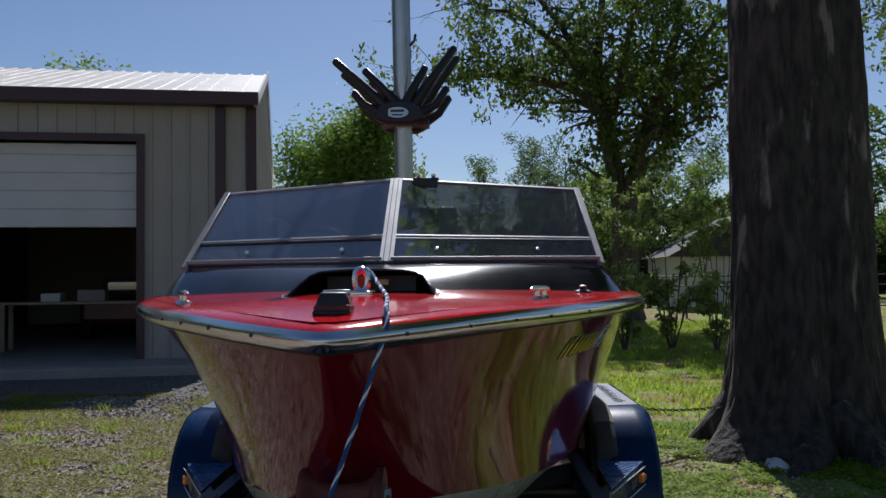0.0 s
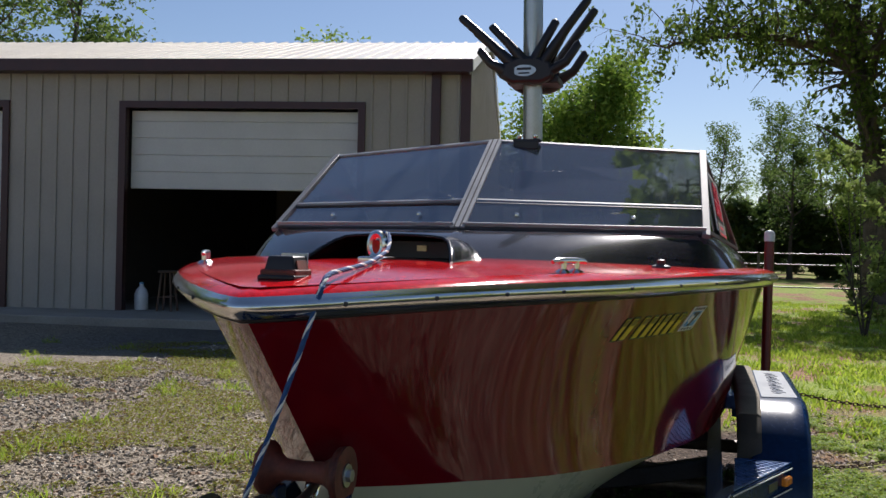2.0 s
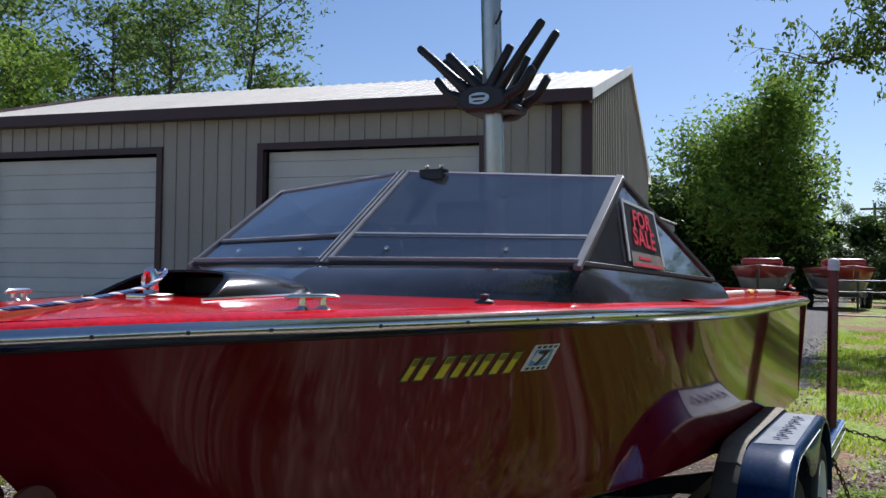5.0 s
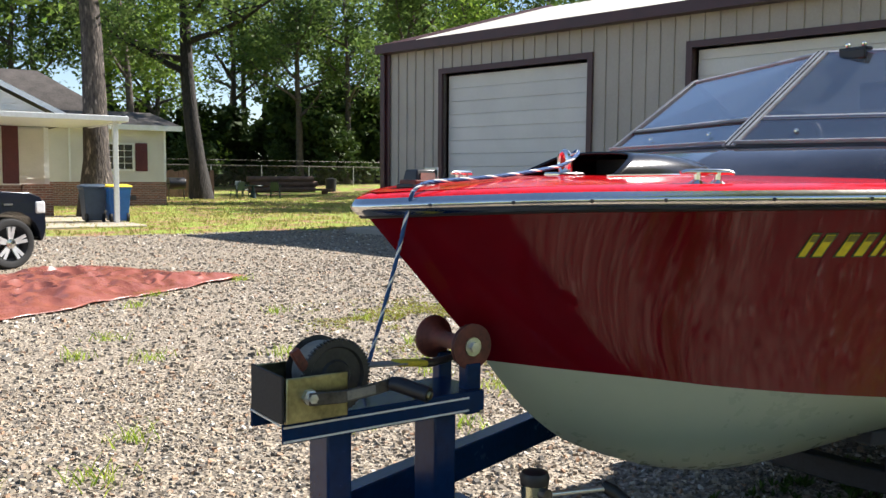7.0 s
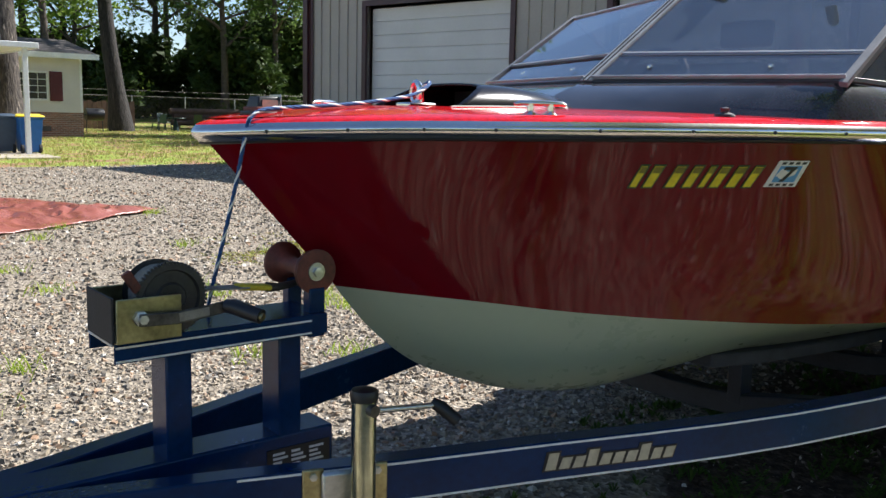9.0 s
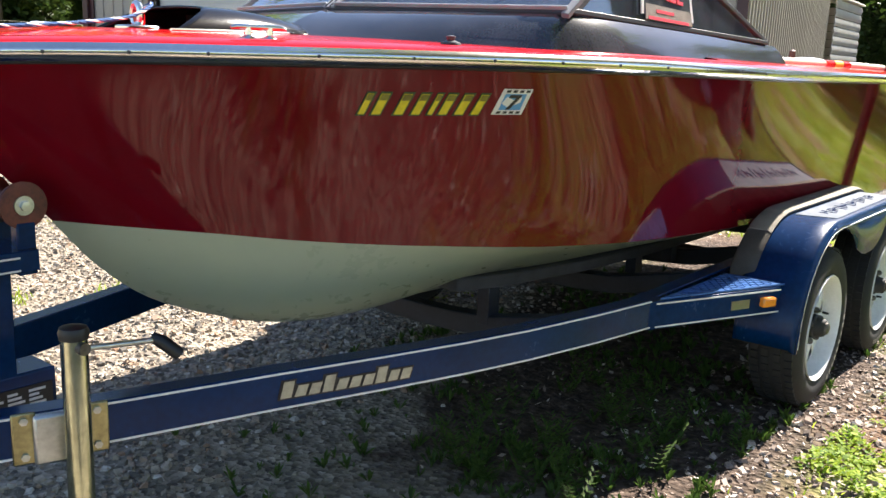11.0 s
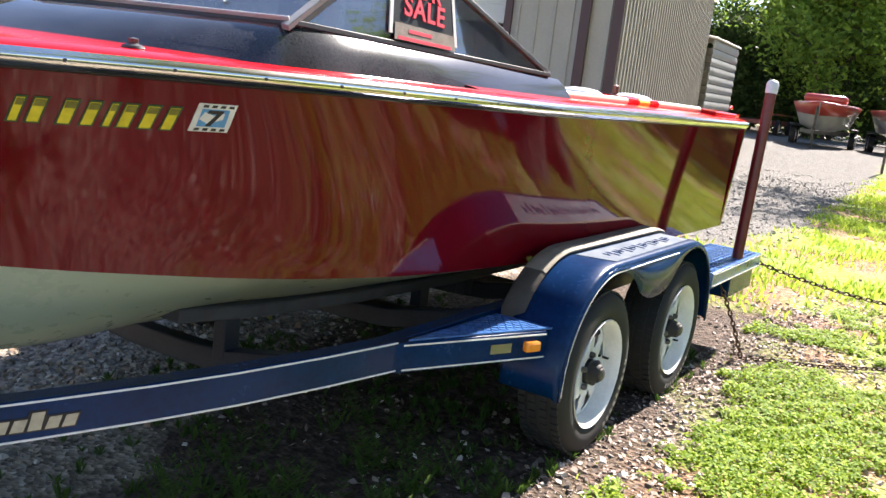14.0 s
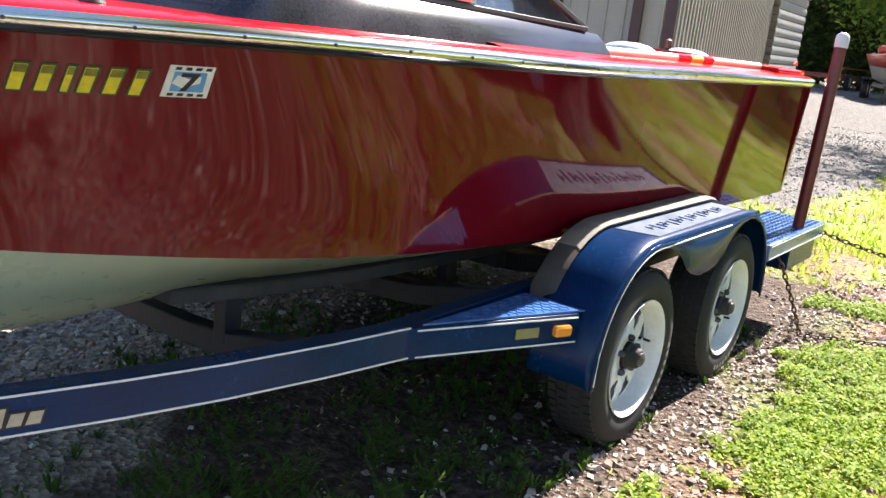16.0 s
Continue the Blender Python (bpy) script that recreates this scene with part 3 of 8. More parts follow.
def gable_wall(x, out):
    s = Shape()
    half = GD / 2
    o = [GARAGE @ Vector(p) for p in ((x, 0.081, 0), (x, GD, 0), (x, GD, GE), (x, half, GR), (x, 0.081, GE))]
    s.prism(o, GARAGE.to_3x3() @ Vector((-out * 0.08, 0, 0)))
    wall = part("side_wall", s, M_SIDING, garage)
    y = 0.2
    while y < GD - 0.1:
        top = GE + (GR - GE) * (1 - abs(y - half) / half)
        lo, hi = sorted((x + out * 0.0005, x + out * 0.03))
        part("rib", gbox(Shape(), (lo, y - 0.03, 0), (hi, y + 0.03, top - 0.05)), M_SIDING, wall, bevel=0.008)
        y += 0.3


gable_wall(GX0, -1)
gable_wall(GL, 1)
part("back_wall", gbox(Shape(), (GX0, GD, 0), (GL, GD + 0.08, GE)), M_SIDING, garage)
for name, y0, y1, z0, z1 in (("roof_slope", -0.32, GD / 2, GE + 0.02 - 0.09, GR + 0.08), ("roof_slope", GD / 2, GD + 0.32, GR + 0.08, GE + 0.02 - 0.09)):
    s = Shape()
    o = [GARAGE @ Vector(p) for p in ((GX0 - 0.06, y0, z0), (GL + 0.06, y0, z0), (GL + 0.06, y1, z1), (GX0 - 0.06, y1, z1))]
    s.prism(o, (0, 0, 0.04))
    slope = part(name, s, M_ROOF, garage)
    x = GX0
    while x < GL + 0.05:
        q = [GARAGE @ Vector(p) for p in ((x - 0.025, y0, z0 + 0.041), (x + 0.025, y0, z0 + 0.041), (x + 0.025, y1, z1 + 0.041), (x - 0.025, y1, z1 + 0.041))]
        part("roof_rib", Shape().prism(q, (0, 0, 0.03)), M_ROOF, slope)
        x += 0.3
part("fascia", gbox(Shape(), (GX0 - 0.07, -0.36, GE - 0.13), (GL + 0.07, -0.325, GE + 0.08)), M_BURG, garage, "burgundy eave fascia")
for x in (GX0 - 0.085, GL + 0.075):
    for y0, y1, z0, z1 in ((-0.36, GD / 2, GE - 0.12, GR + 0.03), (GD / 2, GD + 0.36, GR + 0.03, GE - 0.12)):
        s = Shape()
        s.prism([GARAGE @ Vector(p) for p in ((x, y0, z0), (x, y1, z1), (x, y1, z1 + 0.19), (x, y0, z0 + 0.19))], GARAGE.to_3x3() @ Vector((0.01 if x < 1 else -0.01, 0, 0)))
        part("rake_trim", s, M_ROOF if x < 1 else M_BURG, garage)
part("soffit", gbox(Shape(), (GX0, -0.324, GE - 0.12), (GL, -0.03, GE - 0.10)), M_BURG, garage)
for x in (GX0 - 0.03, GL - 0.14):
    part("corner_trim", gbox(Shape(), (x, -0.05, 0), (x + 0.17, -0.029, GE - 0.12)), M_BURG, garage)
for x in (0.60, GL - 0.02):
    part("downspout", gbox(Shape(), (x, -0.12, 0.05), (x + 0.16, -0.031, GE - 0.12)), M_BURG, garage, bevel=0.01)
for a, b in G_DOORS:
    s = Shape()
    gbox(s, (a - 0.12, -0.06, 0), (a, 0.10, GDH + 0.12))
    gbox(s, (b, -0.06, 0), (b + 0.12, 0.10, GDH + 0.12))
    gbox(s, (a, -0.06, GDH), (b, 0.10, GDH + 0.12))
    part("door_frame", s, M_BURG, garage, "burgundy steel jamb and header")


def overhead_door(a, b, bottom, label):
    d = thing("overhead_door", GARAGE @ Vector(((a + b) / 2, 0.2, bottom)), label, "garage door", "overhead doors of the garage")
    z, top = bottom, GDH - 0.02
    while z < top - 0.05:
        h = min(0.30, top - z)
        s = Shape()
        gbox(s, (a + 0.02, 0.16, z + 0.006), (b - 0.02, 0.20, z + h - 0.006))
        gbox(s, (a + 0.02, 0.175, z - 0.004), (b - 0.02, 0.195, z + 0.008))
        part("door_panel", s, M_DOORW, d, bevel=0.004)
        z += h
    return d


overhead_door(*G_DOORS[0], 2.32, "white sectional overhead door rolled halfway up")
overhead_door(*G_DOORS[1], 0.09, "white sectional overhead door, fully closed")
slab = Shape()
gbox(slab, (0.2, -1.5, -0.1), (GL - 0.2, GD - 0.1, GF))
solo("concrete_slab", slab, M_CONC, "worn concrete garage floor with an apron outside the doors", "floor", "structure", bevel=0.02)
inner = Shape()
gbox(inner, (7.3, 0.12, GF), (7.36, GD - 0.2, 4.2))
solo("partition_wall", inner, M_DIMTONE, "sheeted partition between the garage bays, dimness put into its colour", "wall", "structure")


# ---------- trees ----------
def limb_path(rng, start, heading, length, steps, wander, lift):
    p, d, pts = Vector(start), Vector(heading).normalized(), [Vector(start)]
    for _ in range(steps):
        d = (d + Vector((rng.uniform(-1, 1), rng.uniform(-1, 1), rng.uniform(-1, 1))) * wander + Vector((0, 0, lift))).normalized()
        p = p + d * (length / steps)
        pts.append(p.copy())
    return pts


def leaf_clump(leaves, rng, c, r, count, size, droop=0.0):
    for _ in range(count):
        q = Vector([max(-1.5, min(1.5, rng.gauss(0, 1))) for _ in range(3)]) * (r * 0.5) + c
        a, t = rng.uniform(0, 2 * math.pi), rng.uniform(-0.9, 0.9) - droop
        d = Vector((math.cos(a) * math.cos(t), math.sin(a) * math.cos(t), math.sin(t)))
        w = d.cross(Vector((rng.uniform(-1, 1), rng.uniform(-1, 1), rng.uniform(-0.3, 1)))).normalized()
        k = size * rng.uniform(0.6, 1.4)
        if size > 0.21 or size < 0.16:
            leaves.add([q - d * k * 0.5 + w * k * 0.3, q + d * k * 0.6, q - d * k * 0.4 - w * k * 0.35], [(0, 1, 2)])
        else:
            leaves.add([q - d * k * 0.5, q + w * k * 0.26, q + d * k * 0.5, q - w * k * 0.26], [(0, 1, 2, 3)])


def tree_parts(seed, height, trunk_r, crown_lo, crown_r, clumps, per, size, stems=1, droop=0.0, lean=0.04, bare=0.0, squash=1.0):
    """Trunk with limbs, and a loose crown of leaves hung on the limbs' ends."""
    rng = random.Random(seed)
    wood, leaves, ends = Shape(), Shape(), []
    for k in range(stems):
        a = 2 * math.pi * k / max(1, stems) + rng.uniform(0, 1)
        out = 0.0 if stems == 1 else 0.28
        path = limb_path(rng, (0, 0, -0.1), (math.cos(a) * (out + lean), math.sin(a) * (out + lean), 1), height * 0.86, 9, 0.06, 0.10)
        r = trunk_r / (1 if stems == 1 else 1.4)
        wood.tube(path, [r * (1.45 if i == 0 else 1) * (1 - 0.86 * i / 9) for i in range(10)], 8)
        n = max(4, int(16 / stems))
        for j in range(n):
            f = crown_lo + (1 - crown_lo) * (j + rng.random()) / n
            i = min(8, int(f * 9))
            b = path[i].lerp(path[i + 1], f * 9 - i) if f < 1 else path[9]
            ang = rng.uniform(0, 2 * math.pi)
            reach = crown_r * (0.55 + 0.6 * rng.random()) * (1.0 - 0.55 * max(0, f - 0.45))
            br = limb_path(rng, b, (math.cos(ang), math.sin(ang), rng.uniform(0.15, 0.9) * squash), reach, 5, 0.18, 0.05)
            r0 = r * (1 - 0.86 * f) * 0.6 + 0.012
            wood.tube(br, [r0 * (1 - 0.85 * q / 5) for q in range(6)], 5)
            ends += [br[2], br[3], br[4], br[5], br[5]]
            for q in (2, 3, 4):
                sub = limb_path(rng, br[q], (rng.uniform(-1, 1), rng.uniform(-1, 1), rng.uniform(-0.2, 0.8)), reach * 0.4, 3, 0.25, 0.0)
                wood.tube(sub, [r0 * 0.35, r0 * 0.26, r0 * 0.18, r0 * 0.08], 3)
                ends += [sub[2], sub[3]]
    for _ in range(clumps):
        c = rng.choice(ends) + Vector((rng.gauss(0, 1), rng.gauss(0, 1), rng.gauss(0, 0.8))) * crown_r * 0.10
        leaf_clump(leaves, rng, c, crown_r * rng.uniform(0.14, 0.30), per, size, droop)
    return wood, leaves


def make_tree(name, label, bark, leaf, place, *spec, turn=0.0, category="tree", group=""):
    wood, leaves = tree_parts(*spec[0], **spec[1])
    t = thing(name, (0, 0, 0), label, category, group)
    part("trunk", wood, bark, t, fix=False, smooth=60)
    part("crown", leaves, leaf, t, fix=False, smooth=0)
    t.matrix_basis = pose(*place, 0, 0, turn)
    return t


def on_ground(x, y):
    return (x, y, ground_z(x, y) - 0.02)


# the big oak beside the trailer
rng = random.Random(4)
rows = []
for i in range(46):
    z = -0.1 + 9.0 * (i / 45) ** 1.35
    flare = 0.34 * math.exp(-max(z, 0) / 0.28)
    ring = []
    for j in range(110):
        a = 2 * math.pi * j / 110
        lobes = 1 + (0.10 + 0.5 * flare) * math.sin(3 * a + 0.7) + 0.05 * math.sin(7 * a + z) + 0.05 * noise.noise((math.cos(a) * 3, math.sin(a) * 3, z * 0.9))
        r = (0.56 - 0.018 * z + flare) * lobes + 0.03 * noise.noise((math.cos(a) * 9, math.sin(a) * 9, z * 2.2)) + 0.028 * noise.noise((math.cos(a) * 26, math.sin(a) * 26, z * 1.6))
        ring.append((6.45 + 0.02 * z + r * math.cos(a), -3.12 + r * math.sin(a), z))
    rows.append(ring)
oak = thing("oak_tree", (6.45, -3.12, 0), "massive old tree trunk with furrowed dark bark and flared roots", "tree")
part("trunk", Shape().rings(rows), M_BARK, oak, smooth=60)
for a, L in ((2.75, 1.7), (3.35, 1.3), (2.2, 1.2), (4.1, 1.2), (1.2, 1.0), (5.3, 1.1)):
    pts = [(6.45 + math.cos(a + 0.1 * math.sin(3 * q)) * (0.45 + 0.55 * L * q), -3.12 + math.sin(a + 0.12 * math.sin(4 * q)) * (0.45 + 0.55 * L * q), 0.22 * (1 - q) ** 2 + 0.03 - 0.10 * q) for q in (0, 0.2, 0.4, 0.6, 0.8, 1)]
    part("root", Shape().tube(pts, [0.24, 0.19, 0.15, 0.11, 0.07, 0.03], 10), M_BARK, oak, smooth=60)
boughs, leaves = Shape(), Shape()
for k in range(12):
    a = -1.45 + 0.17 * (k - 5.5)
    br = limb_path(rng, (6.6, -3.12, 7.6 + 0.1 * k), (math.cos(a), math.sin(a), 0.35 + 0.08 * (k % 4)), 9.5, 6, 0.10, 0.03)
    boughs.tube(br, [0.26 * (1 - 0.14 * q) for q in range(7)], 7)
    for c in br[2:]:
        for _ in range(5):
            leaf_clump(leaves, rng, c + Vector((rng.gauss(0, 1), rng.gauss(0, 1), rng.gauss(0, 0.6))), 1.8, 75, 0.26)
# the spreading side of the crown, over the lawn and the front of the drive
for k in range(15):
    ex, ey = 3.6 + 9.2 * ((k * 0.618) % 1.0), -3.4 - 6.0 * ((k * 0.382 + 0.2) % 1.0)
    a, b = Vector((6.6, -3.15, 7.4 + 0.06 * k)), Vector((ex, ey, 9.0 + 1.6 * ((k * 0.27) % 1.0)))
    br = [a.lerp(b, q / 5) + Vector((0, 0, 0.5 * math.sin(math.pi * q / 5))) for q in range(6)]
    boughs.tube(br, [0.22 * (1 - 0.15 * q) for q in range(6)], 7)
for _ in range(240):
    x = rng.uniform(3.4, 13.0)
    c = Vector((x, rng.uniform(-9.6, -2.0 if x < 10.2 else -3.6), rng.uniform(8.2, 10.6)))
    leaf_clump(leaves, rng, c, min(1.5, max(0.45, (-1.25 if x < 10.2 else -3.0) - c.y)), 75, 0.27)
part("boughs", boughs, M_BARK, oak, smooth=60)
part("crown", leaves, M_LEAF, oak, fix=False, smooth=0)
oak.matrix_basis = Matrix.Translation((-0.60, 0.17, 0)) @ oak.matrix_basis

def limbed_tree(name, label, place, bark, leaf, seed, trunk, limbs, spread, per, size):
    """A tree whose main limbs are given; side branches, twigs and hanging leaf sprays grow from them."""
    rng = random.Random(seed)
    wood, leaves, tips = Shape(), Shape(), []
    wood.tube(trunk[0], trunk[1], 12)
    for pts, r0, r1 in limbs:
        path = []
        for i in range(len(pts) - 1):
            p0, p1, p2, p3 = (Vector(pts[max(0, min(len(pts) - 1, i + k))]) for k in (-1, 0, 1, 2))
            for q in range(4):
                t = q / 4
                path.append(0.5 * (2 * p1 + (p2 - p0) * t + (2 * p0 - 5 * p1 + 4 * p2 - p3) * t * t + (3 * p1 - p0 - 3 * p2 + p3) * t**3))
        path.append(Vector(pts[-1]))
        n = len(path)
        path = [c + Vector((rng.gauss(0, 1), rng.gauss(0, 1), rng.gauss(0, 1))) * 0.05 * min(1, i / 3) for i, c in enumerate(path)]
        wood.tube(path, [r0 + (r1 - r0) * i / (n - 1) for i in range(n)], 8)
        for i in range(int(n * 0.30), n):
            for _ in range(2 if i < n - 2 else 3):
                a = rng.uniform(0, 2 * math.pi)
                br = limb_path(rng, path[i], (math.cos(a), math.sin(a), rng.uniform(-0.1, 0.8)), spread * rng.uniform(0.5, 1.1), 5, 0.22, -0.03)
                rr = 0.35 * (r0 + (r1 - r0) * i / (n - 1)) + 0.008
                wood.tube(br, [rr * (1 - 0.8 * q / 5) for q in range(6)], 5)
                for q in (2, 3, 4, 5):
                    sub = limb_path(rng, br[q], (rng.uniform(-1, 1), rng.uniform(-1, 1), rng.uniform(-0.7, 0.4)), spread * 0.42, 3, 0.25, -0.12)
                    wood.tube(sub, [rr * 0.3, rr * 0.22, rr * 0.15, 0.004], 3)
                    tips += [sub[1], sub[2], sub[3]]
    for c in tips:
        if rng.random() < 0.34:
            for _ in range(1):
                e = c + Vector((rng.gauss(0, 0.16), rng.gauss(0, 0.16), rng.gauss(-0.10, 0.14)))
                leaf_clump(leaves, rng, e, rng.uniform(0.26, 0.55), per, size, 0.7)
    t = thing(name, (0, 0, 0), label, "tree")
    part("trunk", wood, bark, t, fix=False, smooth=60)
    part("crown", leaves, leaf, t, fix=False, smooth=0)
    t.matrix_basis = pose(*place)
    return t


limbed_tree("shade_tree", "spreading shade tree with a forked trunk and drooping leaves", on_ground(25.0, -4.95), M_BARKG, M_LEAFS, 11,
            ([(0, 0, -0.1), (0, 0, 0.4), (0, 0.02, 1.6), (0, 0, 3.1)], [0.62, 0.46, 0.40, 0.40]), [
    ([(0, 0.05, 2.8), (0.1, 0.32, 5.0), (0.2, 0.62, 6.5)], 0.29, 0.22),
    ([(0.2, 0.52, 6.1), (0.0, 1.6, 6.9), (-0.4, 2.8, 7.1), (-0.7, 4.2, 7.2), (-0.9, 5.6, 6.9)], 0.16, 0.04),
    ([(0.2, 0.62, 6.4), (0.3, 0.7, 8.5), (0.1, 0.4, 11.0)], 0.19, 0.06),
    ([(0.2, 0.60, 6.4), (-0.3, 1.6, 8.2), (-0.8, 2.9, 10.0)], 0.15, 0.05),
    ([(0.1, 0.5, 6.0), (-0.8, 2.2, 8.2), (-1.2, 4.4, 9.2)], 0.12, 0.04),
    ([(0, -0.05, 2.8), (-0.1, -0.42, 5.0), (-0.2, -0.75, 5.9)], 0.29, 0.22),
    ([(-0.2, -0.72, 5.8), (-0.6, -1.7, 6.4), (-1.0, -2.6, 6.9), (-1.4, -3.9, 7.6), (-1.6, -5.6, 7.9)], 0.17, 0.04),
    ([(-0.2, -0.75, 5.8), (-0.5, -1.3, 7.4), (-0.2, -1.6, 9.5), (0, -1.5, 12.0)], 0.19, 0.06),
    ([(-0.3, -1.1, 6.6), (-1.0, -2.4, 8.4), (-1.5, -4.4, 10.0)], 0.12, 0.04),
    ([(0.2, 0.3, 6.0), (1.6, 0.8, 7.5), (3.0, 1.5, 8.5)], 0.13, 0.05),
    ([(-0.1, -0.5, 5.6), (1.5, -1.5, 7.2), (3.0, -2.6, 8.0)], 0.13, 0.05),
    ([(0, 0.3, 6.0), (-1.8, 0.2, 7.8), (-3.2, -0.2, 8.8)], 0.12, 0.04)], 2.3, 30, 0.165)
crape = make_tree("flowering_shrub", "slender multi-stemmed shrub with pale green leaves", M_BARKG, M_LEAFP, on_ground(15.7, -3.25), (21, 3.9, 0.024, 0.08, 0.50, 190, 18, 0.085), dict(stems=7, lean=0.02), category="shrub", group="shrubs on the lawn")
copy_thing(crape, pose(*on_ground(15.9, -4.2), 0, 0, 70))
copy_thing(crape, pose(*on_ground(15.3, -4.9), 0, 0, 190) @ Matrix.Scale(0.9, 4))
make_tree("leafy_tree", "bright green leafy tree behind the garage", M_BARKG, M_LEAFL, on_ground(47, 6.3), (31, 9.6, 0.42, 0.16, 5.4, 400, 80, 0.22), dict(lean=0.06), turn=0)

# templates for the woods
wood_a = make_tree("woodland_tree", "tall woodland tree with a dense dark green crown", M_BARKG, M_LEAFW, on_ground(9, 62), (41, 19, 0.30, 0.30, 4.6, 135, 42, 0.28), {}, group="woods round the yard")
wood_b = make_tree("woodland_tree", "tall woodland tree with a loose mid green crown", M_BARKG, M_LEAFW, on_ground(19, 66), (42, 21, 0.32, 0.36, 5.0, 125, 42, 0.28), dict(lean=0.07), group="woods round the yard")
wood_c = make_tree("woodland_tree", "sunlit light green woodland tree", M_BARKG, M_LEAFL, on_ground(1, 66), (43, 16, 0.24, 0.18, 4.4, 150, 42, 0.27), {}, group="woods round the yard")
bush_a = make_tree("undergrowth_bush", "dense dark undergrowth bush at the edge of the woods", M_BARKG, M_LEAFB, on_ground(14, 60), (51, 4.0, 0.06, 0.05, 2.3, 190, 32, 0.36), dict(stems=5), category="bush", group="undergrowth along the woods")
thicket = make_tree("thicket_bush", "dense dark thicket bush behind the parked boats", M_BARKG, M_LEAFB, on_ground(46.5, 15.5), (52, 4.6, 0.06, 0.05, 2.4, 280, 42, 0.19), dict(stems=6), category="bush", group="thicket behind the boats")
rng = random.Random(77)


def plant(tpl, x, y, k=1.0):
    return copy_thing(tpl, pose(*on_ground(x, y), 0, 0, rng.uniform(0, 360)) @ Matrix.Scale(k, 4))


# woods north, behind the house and the yard
for i in range(15):
    x = -22 + i * 5.2 + rng.uniform(-1.5, 1.5)
    plant((wood_a, wood_b, wood_c)[i % 3], x, 60 + rng.uniform(-3, 5) + 0.1 * x, rng.uniform(0.85, 1.2))
    if i % 2:
        plant(wood_b, x + 2.5, 74 + rng.uniform(-3, 4), rng.uniform(0.95, 1.25))
    plant(bush_a, x + 1, 57 + rng.uniform(-2, 3), rng.uniform(0.7, 1.2))
for i in range(9):
    plant(bush_a, 3 + 3.4 * i + rng.uniform(-0.6, 0.6), 65 + rng.uniform(-1, 2), rng.uniform(1.1, 1.5))
for i in range(8):
    plant((wood_c, wood_a)[i % 2], 36.5 + rng.uniform(-0.8, 0.8), -19.0 + 2.2 * i, rng.uniform(0.30, 0.40))
    plant(bush_a, 38.5 + rng.uniform(-0.8, 0.8), -18.0 + 2.2 * i, rng.uniform(0.6, 0.85))
    plant(wood_b, 44.0 + rng.uniform(-1.5, 1.5), -17.5 + 2.4 * i, rng.uniform(0.32, 0.42))
# trees behind and beside the garage
for x, y, k, tpl in ((22, 30, 0.72, wood_c), (27, 27, 0.72, wood_b), (30, 34, 0.85, wood_a), (35, 30, 0.9, wood_b), (24, 38, 0.9, wood_b), (38, 22, 0.62, wood_c), (33, 45, 1.0, wood_a), (42, 40, 1.0, wood_b), (31, 57, 1.0, wood_a), (35, 59, 1.1, wood_b), (27, 57, 1.0, wood_a)):
    plant(tpl, x, y, k)
for x in (29.5, 31.5, 33.5, 35.5):
    plant(bush_a, x, 60.5, rng.uniform(1.5, 1.9))
# the far woods east
for i in range(15):
    y = -34 + i * 4.6
    plant((wood_a, wood_b, wood_a, wood_c)[i % 4], 66 + rng.uniform(-3, 4) - (10 if y < -14 else 0), y + rng.uniform(-1, 1), rng.uniform(0.30, 0.42) if y < 14 else rng.uniform(0.5, 0.6))
    plant(bush_a, 60 + rng.uniform(-2, 2) - (10 if y < -14 else 0), y + 2, rng.uniform(0.8, 1.3))
for x, y, k, tpl in ((27.5, 11.4, 0.545, wood_c), (52, 12, 0.36, wood_a), (56, 5, 0.30, wood_a), (54, 17, 0.5, wood_b)):
    plant(tpl, x, y, k)
for i in range(12):
    plant(thicket, 47.5 + rng.uniform(-1, 1) + 0.2 * i, -9.0 + 2.1 * i, rng.uniform(1.0, 1.4) if i > 6 else rng.uniform(0.45, 0.65))
# unseen ring of trees south of the lawn, added for reflections in the hull
for i in range(9):
    a = radians(195 + i * 17)
    plant((wood_b, wood_c, wood_a)[i % 3], 4 + 34 * math.cos(a), -4 + 30 * math.sin(a), rng.uniform(0.7, 0.95))


# ---------- the boat ----------
L0 = 5.28


def track(table, x):
    """Smooth curve through a short table of (x, value)."""
    if x <= table[0][0]:
        return table[0][1]
    for (a, p), (b, q) in zip(table, table[1:]):
        if x <= b:
            i = table.index((a, p))
            p0 = table[i - 1] if i > 0 else (a, p)
            q1 = table[i + 2] if i + 2 < len(table) else (b, q)
            m0 = (q - p0[1]) / (b - p0[0]) if b != p0[0] else 0
            m1 = (q1[1] - p) / (q1[0] - a)
            t, h = (x - a) / (b - a), b - a
            return (2 * t**3 - 3 * t**2 + 1) * p + (t**3 - 2 * t**2 + t) * h * m0 + (3 * t**2 - 2 * t**3) * q + (t**3 - t**2) * h * m1
    return table[-1][1]


BOW = 0.028


def sheer_y(x):
    if x < 2.6:
        return 0.95 * (1 - (1 - max(0.0, (x - BOW) / (2.6 - BOW))) ** 2.2) ** 0.8
    return 0.95 - 0.058 * ((x - 2.6) / 2.68) ** 1.5


